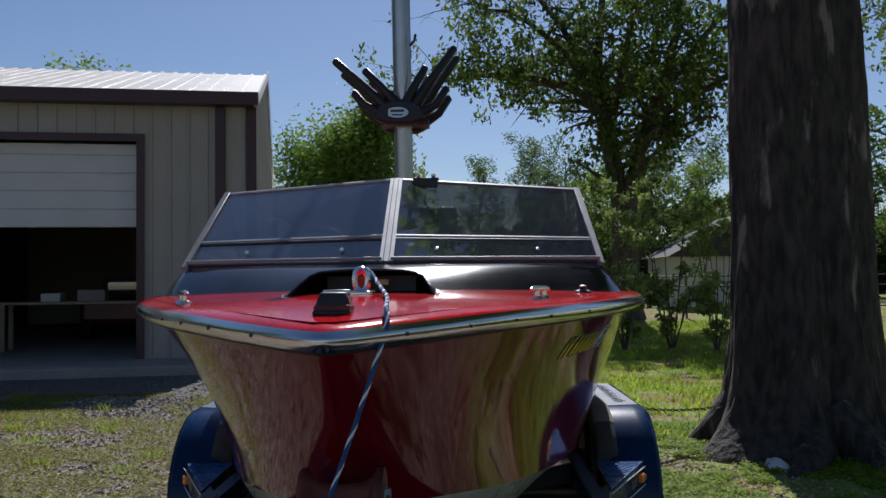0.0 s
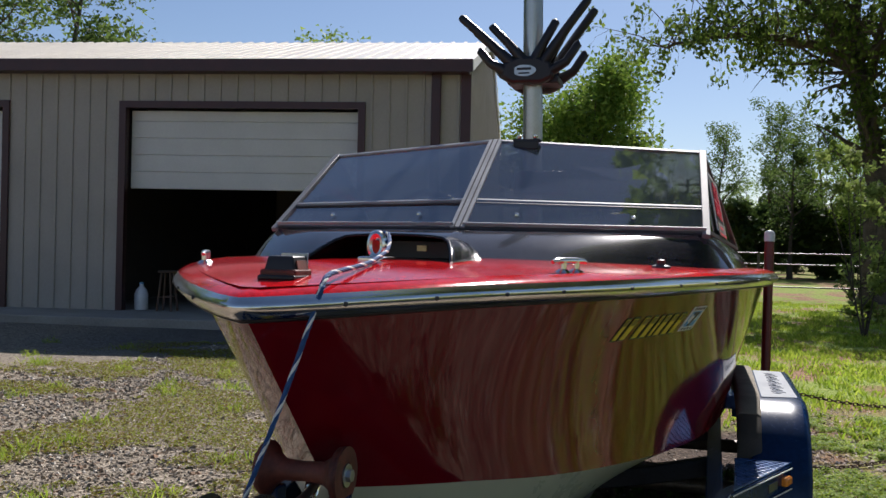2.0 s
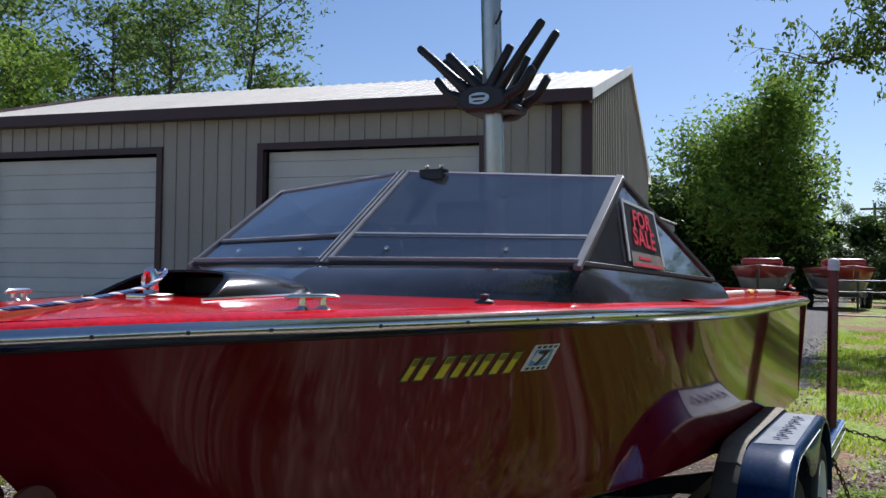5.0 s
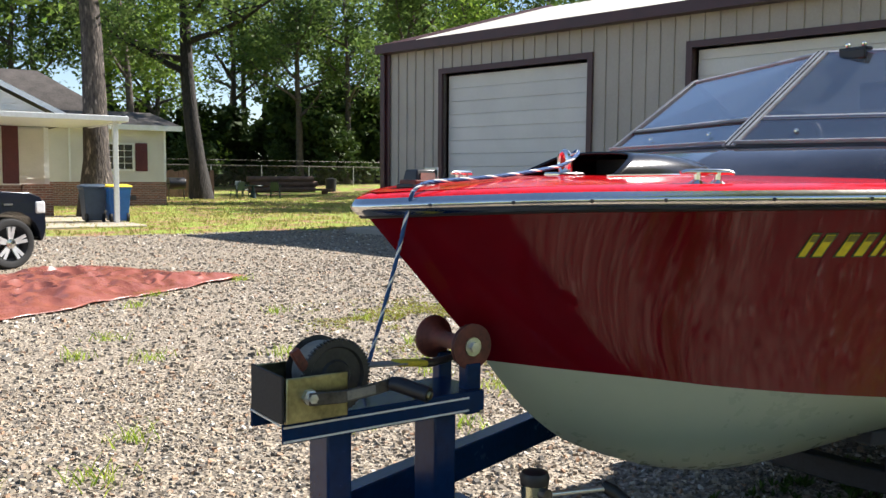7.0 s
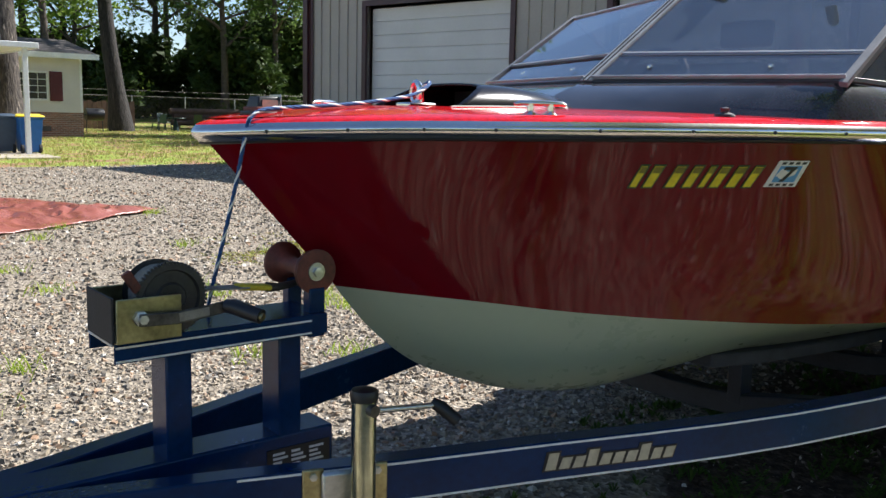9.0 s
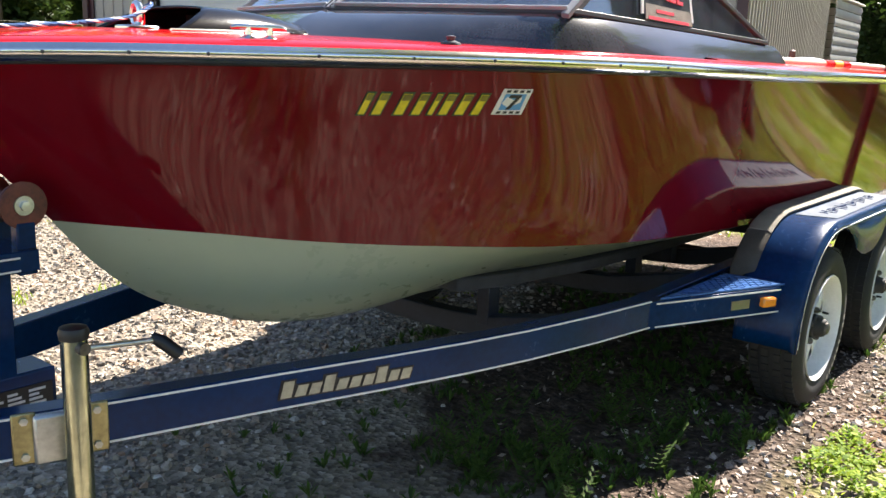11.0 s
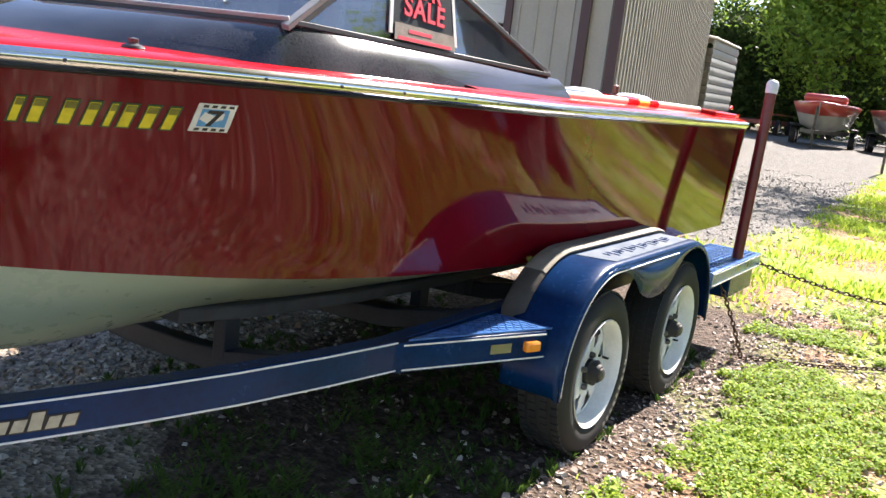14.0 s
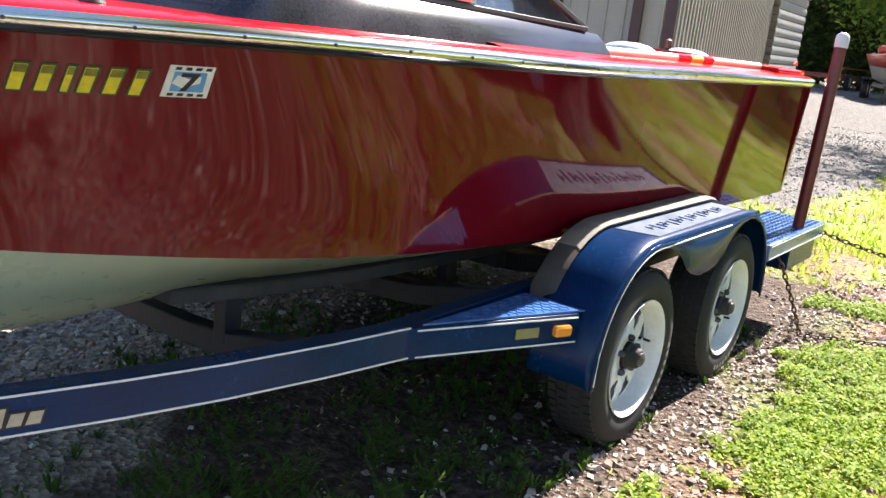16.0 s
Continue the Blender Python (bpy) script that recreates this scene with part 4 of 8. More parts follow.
SHEER_Z = [(0, 1.264), (0.15, 1.276), (0.35, 1.286), (0.6, 1.291), (0.9, 1.295), (1.2, 1.297), (1.6, 1.296), (2.1, 1.290), (2.6, 1.283), (3.5, 1.280), (5.28, 1.268)]
CHINE_Y = [(0.385, 0.0), (0.5, 0.122), (0.65, 0.226), (0.9, 0.334), (1.2, 0.449), (1.7, 0.596), (2.2, 0.714), (3.0, 0.799), (4.0, 0.83), (5.28, 0.84)]
CHINE_Z = [(0.385, 0.884), (0.5, 0.873), (0.65, 0.855), (0.9, 0.816), (1.2, 0.780), (1.7, 0.731), (2.2, 0.706), (3.0, 0.686), (4.0, 0.662), (5.28, 0.650)]
KEEL_Z = [(0.385, 0.880), (0.50, 0.752), (0.66, 0.634), (0.90, 0.545), (1.13, 0.503), (1.45, 0.470), (1.85, 0.447), (2.6, 0.432), (5.28, 0.425)]
US = [(i / 72) ** 1.5 for i in range(73)]


def side_point(u, v):
    """Starboard topside: u from stem to transom, v from sheer to chine."""
    xs_, xc = BOW + u * (L0 - BOW), 0.385 + u * (L0 - 0.385)
    a = Vector((xs_, -max(0.0, sheer_y(xs_) - 0.02 * smooth01(0, 0.2, xs_)), track(SHEER_Z, xs_)))
    b = Vector((xc, -track(CHINE_Y, xc), track(CHINE_Z, xc)))
    p = a.lerp(b, v)
    curl = 1.1 + 1.0 * smooth01(0.40, 0.15, u)
    p.y = b.y + (a.y - b.y) * (1 - v) ** curl
    return p


def mirrored(p):
    return Vector((p[0], -p[1], p[2]))


boat = thing("boat", (2.6, 0, 0.43), "red and black runabout boat with white bottom on a trailer", "boat")
s = Shape()
NV = 20
for sign in (1, -1):
    rows = [[(lambda p: (p.x, p.y * sign, p.z))(side_point(u, v / NV)) for v in range(NV + 1)] for u in US]
    s.grid(rows if sign == 1 else [list(reversed(r)) for r in rows])
s.prism([(L0 - 0.002, -sheer_y(L0), 1.268), (L0 - 0.002, -0.84, 0.650), (L0 - 0.002, 0, 0.425), (L0 - 0.002, 0.84, 0.650), (L0 - 0.002, sheer_y(L0), 1.268)], (0.03, 0, 0))
hull = part("hull", s, M_RED, boat, "glossy deep red hull sides", smooth=30)
s = Shape()
for sign in (1, -1):
    rows = []
    for u in US:
        x = 0.385 + u * (L0 - 0.385)
        a, k = Vector((x, -track(CHINE_Y, x), track(CHINE_Z, x))), Vector((x, 0, track(KEEL_Z, x)))
        belly = 0.10 * smooth01(0.0, 0.12, u) * smooth01(0.30, 0.13, u)
        r = []
        for v in range(9):
            p = a.lerp(k, v / 8)
            p.z -= belly * 4 * (v / 8) * (1 - v / 8)
            p.z = max(p.z, k.z)
            r.append((p.x, p.y * sign, p.z))
        rows.append(r if sign == 1 else list(reversed(r)))
    s.grid(rows)
part("hull_bottom", s, M_WHITE_HULL, boat, "off-white V-shaped hull bottom", smooth=50)


def rail_line(off, dz, xs_):
    """Points along the sheer, from the port stern round the bow to the starboard stern."""
    half = []
    for x in xs_:
        d = (sheer_y(min(L0, x + 0.01)) - sheer_y(max(0, x - 0.01))) / (min(L0, x + 0.01) - max(0, x - 0.01))
        nrm = Vector((-d, -1, 0)).normalized()
        p = Vector((x, -sheer_y(x), track(SHEER_Z, x) + dz))
        half.append(p + nrm * off)
    half[0].y = 0
    half[0].x = BOW - off
    return [mirrored(p) for p in reversed(half)] + half[1:]


XS = [BOW + (L0 - BOW) * (i / 64) ** 1.6 for i in range(65)]


def rail_band(o0, z0, o1, z1, bulge):
    a = []
    n = 8
    for q in range(n + 1):
        t = q / n
        a.append(rail_line(o0 + (o1 - o0) * t + bulge * math.sin(math.pi * t), z0 + (z1 - z0) * t, XS))
    return Shape().grid([list(c) for c in zip(*a)])


s = rail_band(0.000, -0.021, 0.008, 0.018, 0.015)
rail = part("rub_rail", s, M_CHROME, boat, "polished metal rub rail", smooth=60)
part("rail_insert", rail_band(-0.005, -0.026, 0.001, -0.021, 0.002), M_BLACK, boat, "black trim under the rub rail")
part("deck_lip", rail_band(0.008, 0.018, -0.033, 0.032, 0.006), M_DECKRED, boat, "rounded red deck edge", smooth=60)
rv = Shape().lathe(Matrix(), [(0.0045, 0), (0.004, 0.002), (0.001, 0.003)], 8)
rv_me = mesh_of("rivet", rv, M_STEEL)
x = 0.13
while x < 5.2:
    for sign in (1, -1):
        p = rail_line(0.0190, -0.001, [BOW, x])[2]
        q = rail_line(0.0190, -0.001, [BOW, x + 0.01])[2]
        t = (q - p).normalized()
        nrm = Vector((t.y, -t.x, 0)) if sign == 1 else Vector((t.y, t.x, 0))
        ob = new("rivet", rv_me)
        ob.parent = rail
        ob.matrix_basis = Matrix.Translation((p.x, p.y * sign, p.z)) @ nrm.to_track_quat("Z", "Y").to_matrix().to_4x4()
    x += 0.205 if x > 0.4 else 0.13


def deck_z(x, y):
    w = max(0.05, sheer_y(x) - 0.03)
    return track(SHEER_Z, x) + 0.030 + 0.019 * (1 - min(1, abs(y) / w) ** 2) * smooth01(0, 0.5, x)


DECK_END = 2.15
s = Shape()
rows = []
for x in [0.0 + DECK_END * (i / 26) ** 1.4 for i in range(27)]:
    w = max(0.0, sheer_y(max(0.0, x)) - 0.033)
    x = max(x, BOW + 0.03)
    rows.append([(x, w * t / 8, deck_z(x, w * t / 8)) for t in range(-8, 9)])
s.grid(rows)
part("foredeck", s, M_DECKRED, boat, "red metal-flake foredeck", smooth=60)
# side decks and after deck round the cockpit
for sign in (1, -1):
    rows = []
    for i in range(21):
        x = DECK_END + (L0 - DECK_END) * i / 20
        w = sheer_y(x) - 0.033
        inner_w = w - 0.16
        rows.append([(x, sign * (w + (inner_w - w) * t / 4), deck_z(x, w) + 0.012 * math.sin(math.pi * t / 4)) for t in range(5)] + [(x, sign * inner_w, deck_z(x, w) - 0.05)])
    part("side_deck", Shape().grid(rows), M_DECKRED, boat, "red side deck")
    rows = []
    for i in range(13):
        x = 2.75 + (4.95 - 2.75) * i / 12
        w = sheer_y(x) - 0.20
        rows.append([(x, sign * (w + 0.03), deck_z(x, w) + 0.000), (x, sign * (w + 0.02), deck_z(x, w) + 0.016), (x, sign * (w - 0.03), deck_z(x, w) + 0.012), (x, sign * (w - 0.04), 0.80)])
    part("coaming", Shape().grid(rows), M_WHITEPAINT, boat, "cream cockpit coaming", thick=0.006)
s = Shape()
s.grid([[(x, (sheer_y(x) - 0.05) * t / 6, deck_z(x, 0.3) + 0.03 * (1 - (t / 6) ** 2)) for t in range(-6, 7)] for x in (4.72, 4.76, 5.0, 5.2, 5.285)])
part("after_deck", s, M_DECKRED, boat, thick=0.02)
# padded coaming along the cockpit, cream with red and yellow bands
for sign in (-1, 1):
    def coam(x):
        return (x, sign * (0.79 - 0.012 * (x - 2.8)), 1.333 - 0.007 * max(0, x - 4.0))

    pad = part("coaming_pad", Shape().tube([coam(2.82 + 0.19 * k) for k in range(11)], 0.016, 10), M_COAMING, boat, "cream padded cockpit coaming", smooth=60)
    for a, b, mat in ((3.60, 3.74, M_DECKRED), (3.745, 3.88, M_YELLOW), (3.885, 4.01, M_DECKRED)):
        part("band", Shape().tube([coam(a), coam((a + b) / 2), coam(b)], 0.0175, 10), mat, pad, smooth=60)
part("cockpit_floor", Shape().box((2.1, -0.56, 0.74), (5.2, 0.56, 0.76)), M_CARPET, boat)

# black dash plinth under the windscreen
BASE = [(1.05, 0.0), (1.12, 0.25), (1.24, 0.48), (1.39, 0.715), (1.46, 0.775), (1.7, 0.81), (2.1, 0.845), (2.5, 0.865), (2.86, 0.872)]
TOPL = [(1.275, 0.0, 1.428), (1.345, 0.25, 1.428), (1.415, 0.48, 1.427), (1.478, 0.685, 1.425), (1.52, 0.712, 1.424), (1.75, 0.745, 1.417), (2.1, 0.775, 1.406), (2.45, 0.80, 1.395), (2.80, 0.825, 1.385)]
s = Shape()
for sign in (-1, 1):
    rows = []
    for (bx, by), (tx, ty, tz) in zip(BASE, TOPL):
        b = Vector((bx, sign * by, deck_z(bx, by) - 0.012))
        t = Vector((tx, sign * ty, tz))
        row = [b + (t - b) * q + Vector((0, 0, 0.010 * math.sin(math.pi * q))) for q in (0, 0.25, 0.5, 0.75, 1)]
        row.append(Vector((tx + 0.03, sign * max(0, ty - 0.05), tz + 0.002)))
        row.append(Vector((tx + 0.05, sign * max(0, ty - 0.06), tz - 0.25)))
        rows.append(row)
    s.grid(rows)
part("dash_plinth", s, M_BLACKGEL, boat, "glossy black plinth under the windscreen", smooth=35)

# windscreen: two raked panes, a centre post, side panes
TC, BC = Vector((1.745, 0, 1.745)), Vector((1.285, 0, 1.430))
screen = part("windscreen", Shape().bar([BC + Vector((0, 0, 0)), TC], 0.044, 0.014, (1, 0, 0.2)), M_FRAME, boat, "aluminium-framed raked windscreen")

for y in (-0.009, 0.009):
    part("groove", Shape().bar([BC + Vector((-0.0045, y, 0.0065)), TC + Vector((-0.0045, y, 0.0065))], 0.003, 0.004, (1, 0, 0.2)), M_BLACK, screen)


def strip(a, b, w, h, up, mat, label="", name="frame_bar"):
    return part(name, Shape().bar([a, b], w, h, up), mat, screen, label, bevel=0.002)


for sign in (-1, 1):
    TS_, BS = Vector((1.945, sign * 0.685, 1.718)), Vector((1.500, sign * 0.708, 1.430))
    TR = Vector((2.735, sign * 0.818, 1.395))
    nrm = (TS_ - BC).cross(TC - BS).normalized()
    strip(TC, TS_, 0.013, 0.012, nrm, M_FRAME)
    strip(BC, BS, 0.012, 0.010, nrm, M_DARKALU)
    strip(BC.lerp(BS, 0.02) + Vector((0, 0, 0.014)), BS + Vector((0, 0, 0.014)), 0.006, 0.012, nrm, M_FRAME)
    f = 0.29
    MC, MS = BC.lerp(TC, f), BS.lerp(TS_, f)
    strip(MC, MS, 0.010, 0.012, nrm, M_FRAME)
    strip(MC - (TC - BC) * 0.035, MS - (TS_ - BS) * 0.03, 0.007, 0.012, nrm, M_DARKALU)
    strip(BS - (TS_ - BS) * 0.03, TS_ + (TS_ - BS) * 0.02, 0.024, 0.016, nrm, M_POST, "grey metal corner post", "corner_post")
    strip(BS + Vector((0.03, 0, 0.0)), TS_ + Vector((0.03, 0, 0.0)), 0.018, 0.018, (0, sign, 0), M_DARKALU)
    strip(TS_ + Vector((0.0, 0, 0.0)), TR, 0.016, 0.018, (0, sign, 0.1), M_DARKALU)
    strip(BS + Vector((0.02, 0, 0.005)), TR, 0.014, 0.020, (0, sign, 0.1), M_DARKALU)
    pane = Shape().prism([MC, MS, TS_, TC], nrm * 0.005)
    part("pane", pane, M_TINT, screen, "smoked acrylic pane")
    part("pane", Shape().prism([BC, BS, MS, MC], nrm * 0.005), M_TINT, screen, "smoked lower pane")
    part("pane", Shape().prism([BS, TR, TS_], (0, 0.005, 0)), M_TINT, screen, "smoked side pane")
    for q in (0.22, 0.70):
        c = BC.lerp(TC, f * 0.45).lerp(BS.lerp(TS_, f * 0.45), q) + (nrm * 0.008 if nrm.x < 0 else nrm * -0.008)
        part("screw", Shape().lathe(Matrix.Translation(c) @ Vector((-0.5, 0, 0.85)).to_track_quat("Z", "Y").to_matrix().to_4x4(), [(0.008, 0), (0.006, 0.004), (0.001, 0.005)], 10), M_CHROME, screen)
# latch on the top edge beside the centre post
s = Shape().box((1.74, -0.155, 1.742), (1.775, -0.060, 1.752)).box((1.735, -0.15, 1.715), (1.75, -0.065, 1.745))
part("latch", s, M_BLACK, screen, "black windscreen latch", bevel=0.003)
for y in (-0.135, -0.08):
    part("latch_knob", Shape().lathe(pose(1.757, y, 1.752), [(0.006, 0), (0.009, 0.008), (0.009, 0.012), (0.004, 0.016)], 10), M_CHROME, screen)


# ---------- the trailer ----------
trailer = thing("boat_trailer", (2.4, 0, 0), "blue tandem-axle boat trailer with white pinstripes and double fenders", "trailer")
BEAM = [(-0.68, 0.030), (-0.3, 0.130), (0.0, 0.226), (0.34, 0.345), (0.7, 0.462), (0.96, 0.552), (1.2, 0.630), (1.43, 0.694), (1.72, 0.756), (1.99, 0.802)]
BZ = [0.4925] * len(BEAM)


def beam_pts(sign, dy=0.0, dz=0.0, a=0, b=len(BEAM)):
    return [Vector((x, sign * (y + dy), z + dz)) for (x, y), z in list(zip(BEAM, BZ))[a:b]]


for sign in (-1, 1):
    part("side_beam", Shape().bar(beam_pts(sign, -0.031), 0.060, 0.100), M_BLUE, trailer, bevel=0.004)
    for dz in (0.0445, -0.0445):
        part("pinstripe", Shape().bar(beam_pts(sign, 0.002, dz, 2), 0.002, 0.005), M_STRIPE, trailer, "thin white pinstripe")
    # outrigger from the beam to the fender
    a, b = Vector((1.992, sign * 0.775, 0.487)), Vector((2.56, sign * 1.018, 0.487))
    part("outrigger", Shape().bar([a, b], 0.055, 0.098), M_BLUE, trailer, bevel=0.004)
    n = (b - a).normalized()
    o = Vector((-n.y, n.x, 0)) * (0.030 if sign > 0 else -0.030)
    for dz in (0.040, -0.040):
        part("pinstripe", Shape().bar([a + o + Vector((0.03, 0.01 * sign, dz)), b + o + Vector((-0.02, 0, dz))], 0.002, 0.005), M_STRIPE, trailer)
    part("reflector", Shape().bar([a.lerp(b, 0.60) + o, a.lerp(b, 0.74) + o], 0.003, 0.032), M_ALU, trailer, "silver reflector plate")
    step = Shape().prism([(2.03, sign * 0.815, 0.538), (2.575, sign * 1.048, 0.538), (2.56, sign * 0.830, 0.538)], (0, 0, 0.006))
    plate = part("step_plate", step, M_TREAD, trailer, "diamond-tread step plate")
    tread = Shape()
    for i in range(22):
        for j in range(13):
            x, y = 2.05 + i * 0.024, 0.835 + j * 0.017
            lim = 0.815 + (x - 2.03) * 0.4275
            if y < lim - 0.008 and x < 2.55:
                d = 0.0075 if (i + j) % 2 else -0.0075
                tread.bar([(x - 0.006, sign * (y - d), 0.545), (x + 0.006, sign * (y + d), 0.545)], 0.004, 0.003)
    part("tread", tread, M_TREAD, plate, smooth=0)
    amber = Shape().mbox(Matrix.Translation(a.lerp(b, 0.88) + o) @ Matrix.Rotation(math.atan2(n.y, n.x), 4, "Z"), (-0.032, -0.02, -0.018), (0.032, 0.02, 0.018))
    part("marker_lamp", amber, M_ORANGE, trailer, "amber side marker lamp", bevel=0.008)
    # rear frame
    part("rear_beam", Shape().box((1.9, min(sign * 0.72, sign * 0.78), 0.44), (5.2, max(sign * 0.72, sign * 0.78), 0.535)), M_BLUE, trailer, bevel=0.004)
    part("rear_deck", Shape().box((4.28, min(sign * 0.80, sign * 1.115), 0.455), (5.27, max(sign * 0.80, sign * 1.115), 0.535)), M_TREAD, trailer, "tread-plate deck behind the fender", bevel=0.004)
    t2 = Shape()
    for i in range(34):
        for j in range(10):
            d = 0.008 if (i + j) % 2 else -0.008
            x, y = 4.31 + i * 0.028, 0.825 + j * 0.029
            t2.bar([(x - 0.007, sign * (y - d), 0.537), (x + 0.007, sign * (y + d), 0.537)], 0.005, 0.003)
    part("tread", t2, M_TREAD, trailer, smooth=0)
    for dz in (0.465, 0.525):
        part("pinstripe", Shape().bar([(4.3, sign * 1.117, dz), (5.25, sign * 1.117, dz)], 0.002, 0.005), M_STRIPE, trailer)
    part("tail_lamp", Shape().box((5.27, min(sign * 1.03, sign * 1.112), 0.47), (5.295, max(sign * 1.03, sign * 1.112), 0.53)), M_ORANGE, trailer, "amber tail marker", bevel=0.006)
    part("tail_box", Shape().box((4.75, min(sign * 0.86, sign * 1.09), 0.33), (5.24, max(sign * 0.86, sign * 1.09), 0.452)), M_BLUE, trailer, bevel=0.006)
HX1, HX2, HZ, FR = 2.920, 3.850, 0.335, 0.405
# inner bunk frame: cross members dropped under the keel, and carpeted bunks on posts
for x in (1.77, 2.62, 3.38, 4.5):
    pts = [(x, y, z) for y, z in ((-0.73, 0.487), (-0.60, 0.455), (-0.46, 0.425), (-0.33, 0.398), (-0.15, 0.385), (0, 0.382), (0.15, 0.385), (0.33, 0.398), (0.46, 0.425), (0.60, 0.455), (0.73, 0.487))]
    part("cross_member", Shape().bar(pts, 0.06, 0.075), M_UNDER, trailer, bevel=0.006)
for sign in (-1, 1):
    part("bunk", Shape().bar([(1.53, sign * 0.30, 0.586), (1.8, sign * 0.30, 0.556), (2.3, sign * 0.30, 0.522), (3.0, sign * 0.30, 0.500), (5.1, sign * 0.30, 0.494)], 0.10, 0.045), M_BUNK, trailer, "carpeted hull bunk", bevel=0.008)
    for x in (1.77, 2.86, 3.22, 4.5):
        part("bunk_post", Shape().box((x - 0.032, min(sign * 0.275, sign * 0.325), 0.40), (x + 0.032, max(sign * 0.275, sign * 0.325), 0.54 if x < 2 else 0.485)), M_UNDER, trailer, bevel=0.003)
    part("axle_stub", Shape().tube([(HX1, sign * 0.5, 0.325), (HX1, sign * 0.95, 0.325)], 0.035, 10), M_STEEL, trailer)
    part("axle_stub", Shape().tube([(HX2, sign * 0.5, 0.325), (HX2, sign * 0.95, 0.325)], 0.035, 10), M_STEEL, trailer)
part("axle", Shape().tube([(HX1, -0.5, 0.325), (HX1, 0.5, 0.325)], 0.035, 10), M_STEEL, trailer)
part("axle", Shape().tube([(HX2, -0.5, 0.325), (HX2, 0.5, 0.325)], 0.035, 10), M_STEEL, trailer)
part("tongue_tube", Shape().box((-0.75, -0.056, 0.440), (0.345, 0.056, 0.545)), M_BLUE, trailer, "blue box-section tongue", bevel=0.006)
part("coupler", Shape().tube([(-0.62, 0, 0.475), (-0.85, 0, 0.475), (-0.96, 0, 0.46)], [0.06, 0.05, 0.035], 12), M_STEEL, trailer, "steel ball coupler")

# fenders


def fender_line(r):
    pts = []
    for i in range(13):
        a = radians(183 - 93 * i / 12)
        pts.append((HX1 + r * math.cos(a), HZ + r * math.sin(a)))
    for i in range(1, 8):
        pts.append((HX1 + (HX2 - HX1) * i / 8, HZ + r))
    for i in range(13):
        a = radians(90 - 93 * i / 12)
        pts.append((HX2 + r * math.cos(a), HZ + r * math.sin(a)))
    return pts


for sign in (-1, 1):
    fender = part("fender", Shape().grid([[(x, sign * y, z - (0.012 if y > 1.10 else 0)) for y in (0.895, 0.91, 0.97, 1.05, 1.10, 1.122)] for x, z in fender_line(FR)]), M_BLUE, trailer, "blue double fender over tandem wheels", thick=0.006, smooth=60)
    # the skirt is filled column by column so that its edges keep their true shape
    cols = []
    n = 96
    for i in range(n + 1):
        x = HX1 - FR + 0.011 + (HX2 - HX1 + 2 * FR - 0.022) * i / n
        if x < HX1:
            ztop = HZ + math.sqrt(max(0, (FR - 0.01) ** 2 - (x - HX1) ** 2))
        elif x > HX2:
            ztop = HZ + math.sqrt(max(0, (FR - 0.01) ** 2 - (x - HX2) ** 2))
        else:
            ztop = HZ + FR - 0.01
        zlo = 0.30
        for hx in (HX1, HX2):
            if abs(x - hx) < 0.376:
                zlo = max(zlo, HZ + math.sqrt(0.376**2 - (x - hx) ** 2))
        mid = (HX1 + HX2) / 2
        if abs(x - mid) < 0.30:
            zlo = max(zlo, 0.552 + 1.5 * max(0, abs(x - mid) - 0.02) ** 2)
        zlo = min(zlo, ztop - 0.004)
        cols.append([(x, sign * 1.122, zlo), (x, sign * 1.124, (zlo + ztop) / 2), (x, sign * 1.120, ztop)])
    part("skirt", Shape().grid(cols), M_BLUE, fender, "outer fender skirt with two wheel arches", thick=0.005)
    g = fender_line(FR + 0.026)
    board = ((0.838, -0.090), (0.895, -0.034), (0.930, -0.017), (0.934, -0.008), (0.920, 0.0), (0.850, 0.001), (0.838, -0.012))
    guide = part("guide_board", Shape().rings([[(x, sign * y, z + dz) for y, dz in board] for x, z in g[8:26]]), M_CARPET, trailer, "carpet-covered guide board bent along the fender", smooth=60)
    part("guide_foot", Shape().rings([[(x + 0.001, sign * y, z + dz - 0.002) for y, dz in board] for x, z in g[5:9]]), M_SHADECARPET, guide, "lower end of the guide board, darkened for shade", smooth=60)
    lip = [(x, sign * 1.124, z) for x, z in fender_line(0.378)[:19]]
    part("pinstripe", Shape().tube(lip, 0.003, 5), M_STRIPE, fender)
    zt = HZ + FR + 0.003
    sticker = Shape().prism([(2.915, sign * 0.945, zt), (2.955, sign * 1.095, zt), (3.84, sign * 1.085, zt), (3.86, sign * 0.945, zt)], (0, 0, 0.003))
    st = part("sticker", sticker, M_STICKER, fender, "weathered pale vinyl sticker with blue lettering bars")
    bars = Shape()
    for i in range(16):
        x, lean = 3.03 + i * 0.046, 0.010
        w_, y0, y1 = 0.011 + 0.004 * (i % 3), 1.000 - 0.006 * (i % 2), 1.036 + 0.010 * ((i * 2) % 3)
        bars.prism([(x, sign * y1, zt + 0.0035), (x + w_, sign * y1, zt + 0.0035), (x + w_ + lean, sign * y0, zt + 0.0035), (x + lean, sign * y0, zt + 0.0035)], (0, 0, 0.001))
        if i % 3 != 1:
            ym = (y0 + y1) / 2
            bars.prism([(x + w_ + 0.004, sign * (ym + 0.006), zt + 0.0035), (x + w_ + 0.022, sign * (ym + 0.005), zt + 0.0035), (x + w_ + 0.024, sign * (ym - 0.005), zt + 0.0035), (x + w_ + 0.006, sign * (ym - 0.006), zt + 0.0035)], (0, 0, 0.001))
    part("lettering", bars, M_BLUE, st)


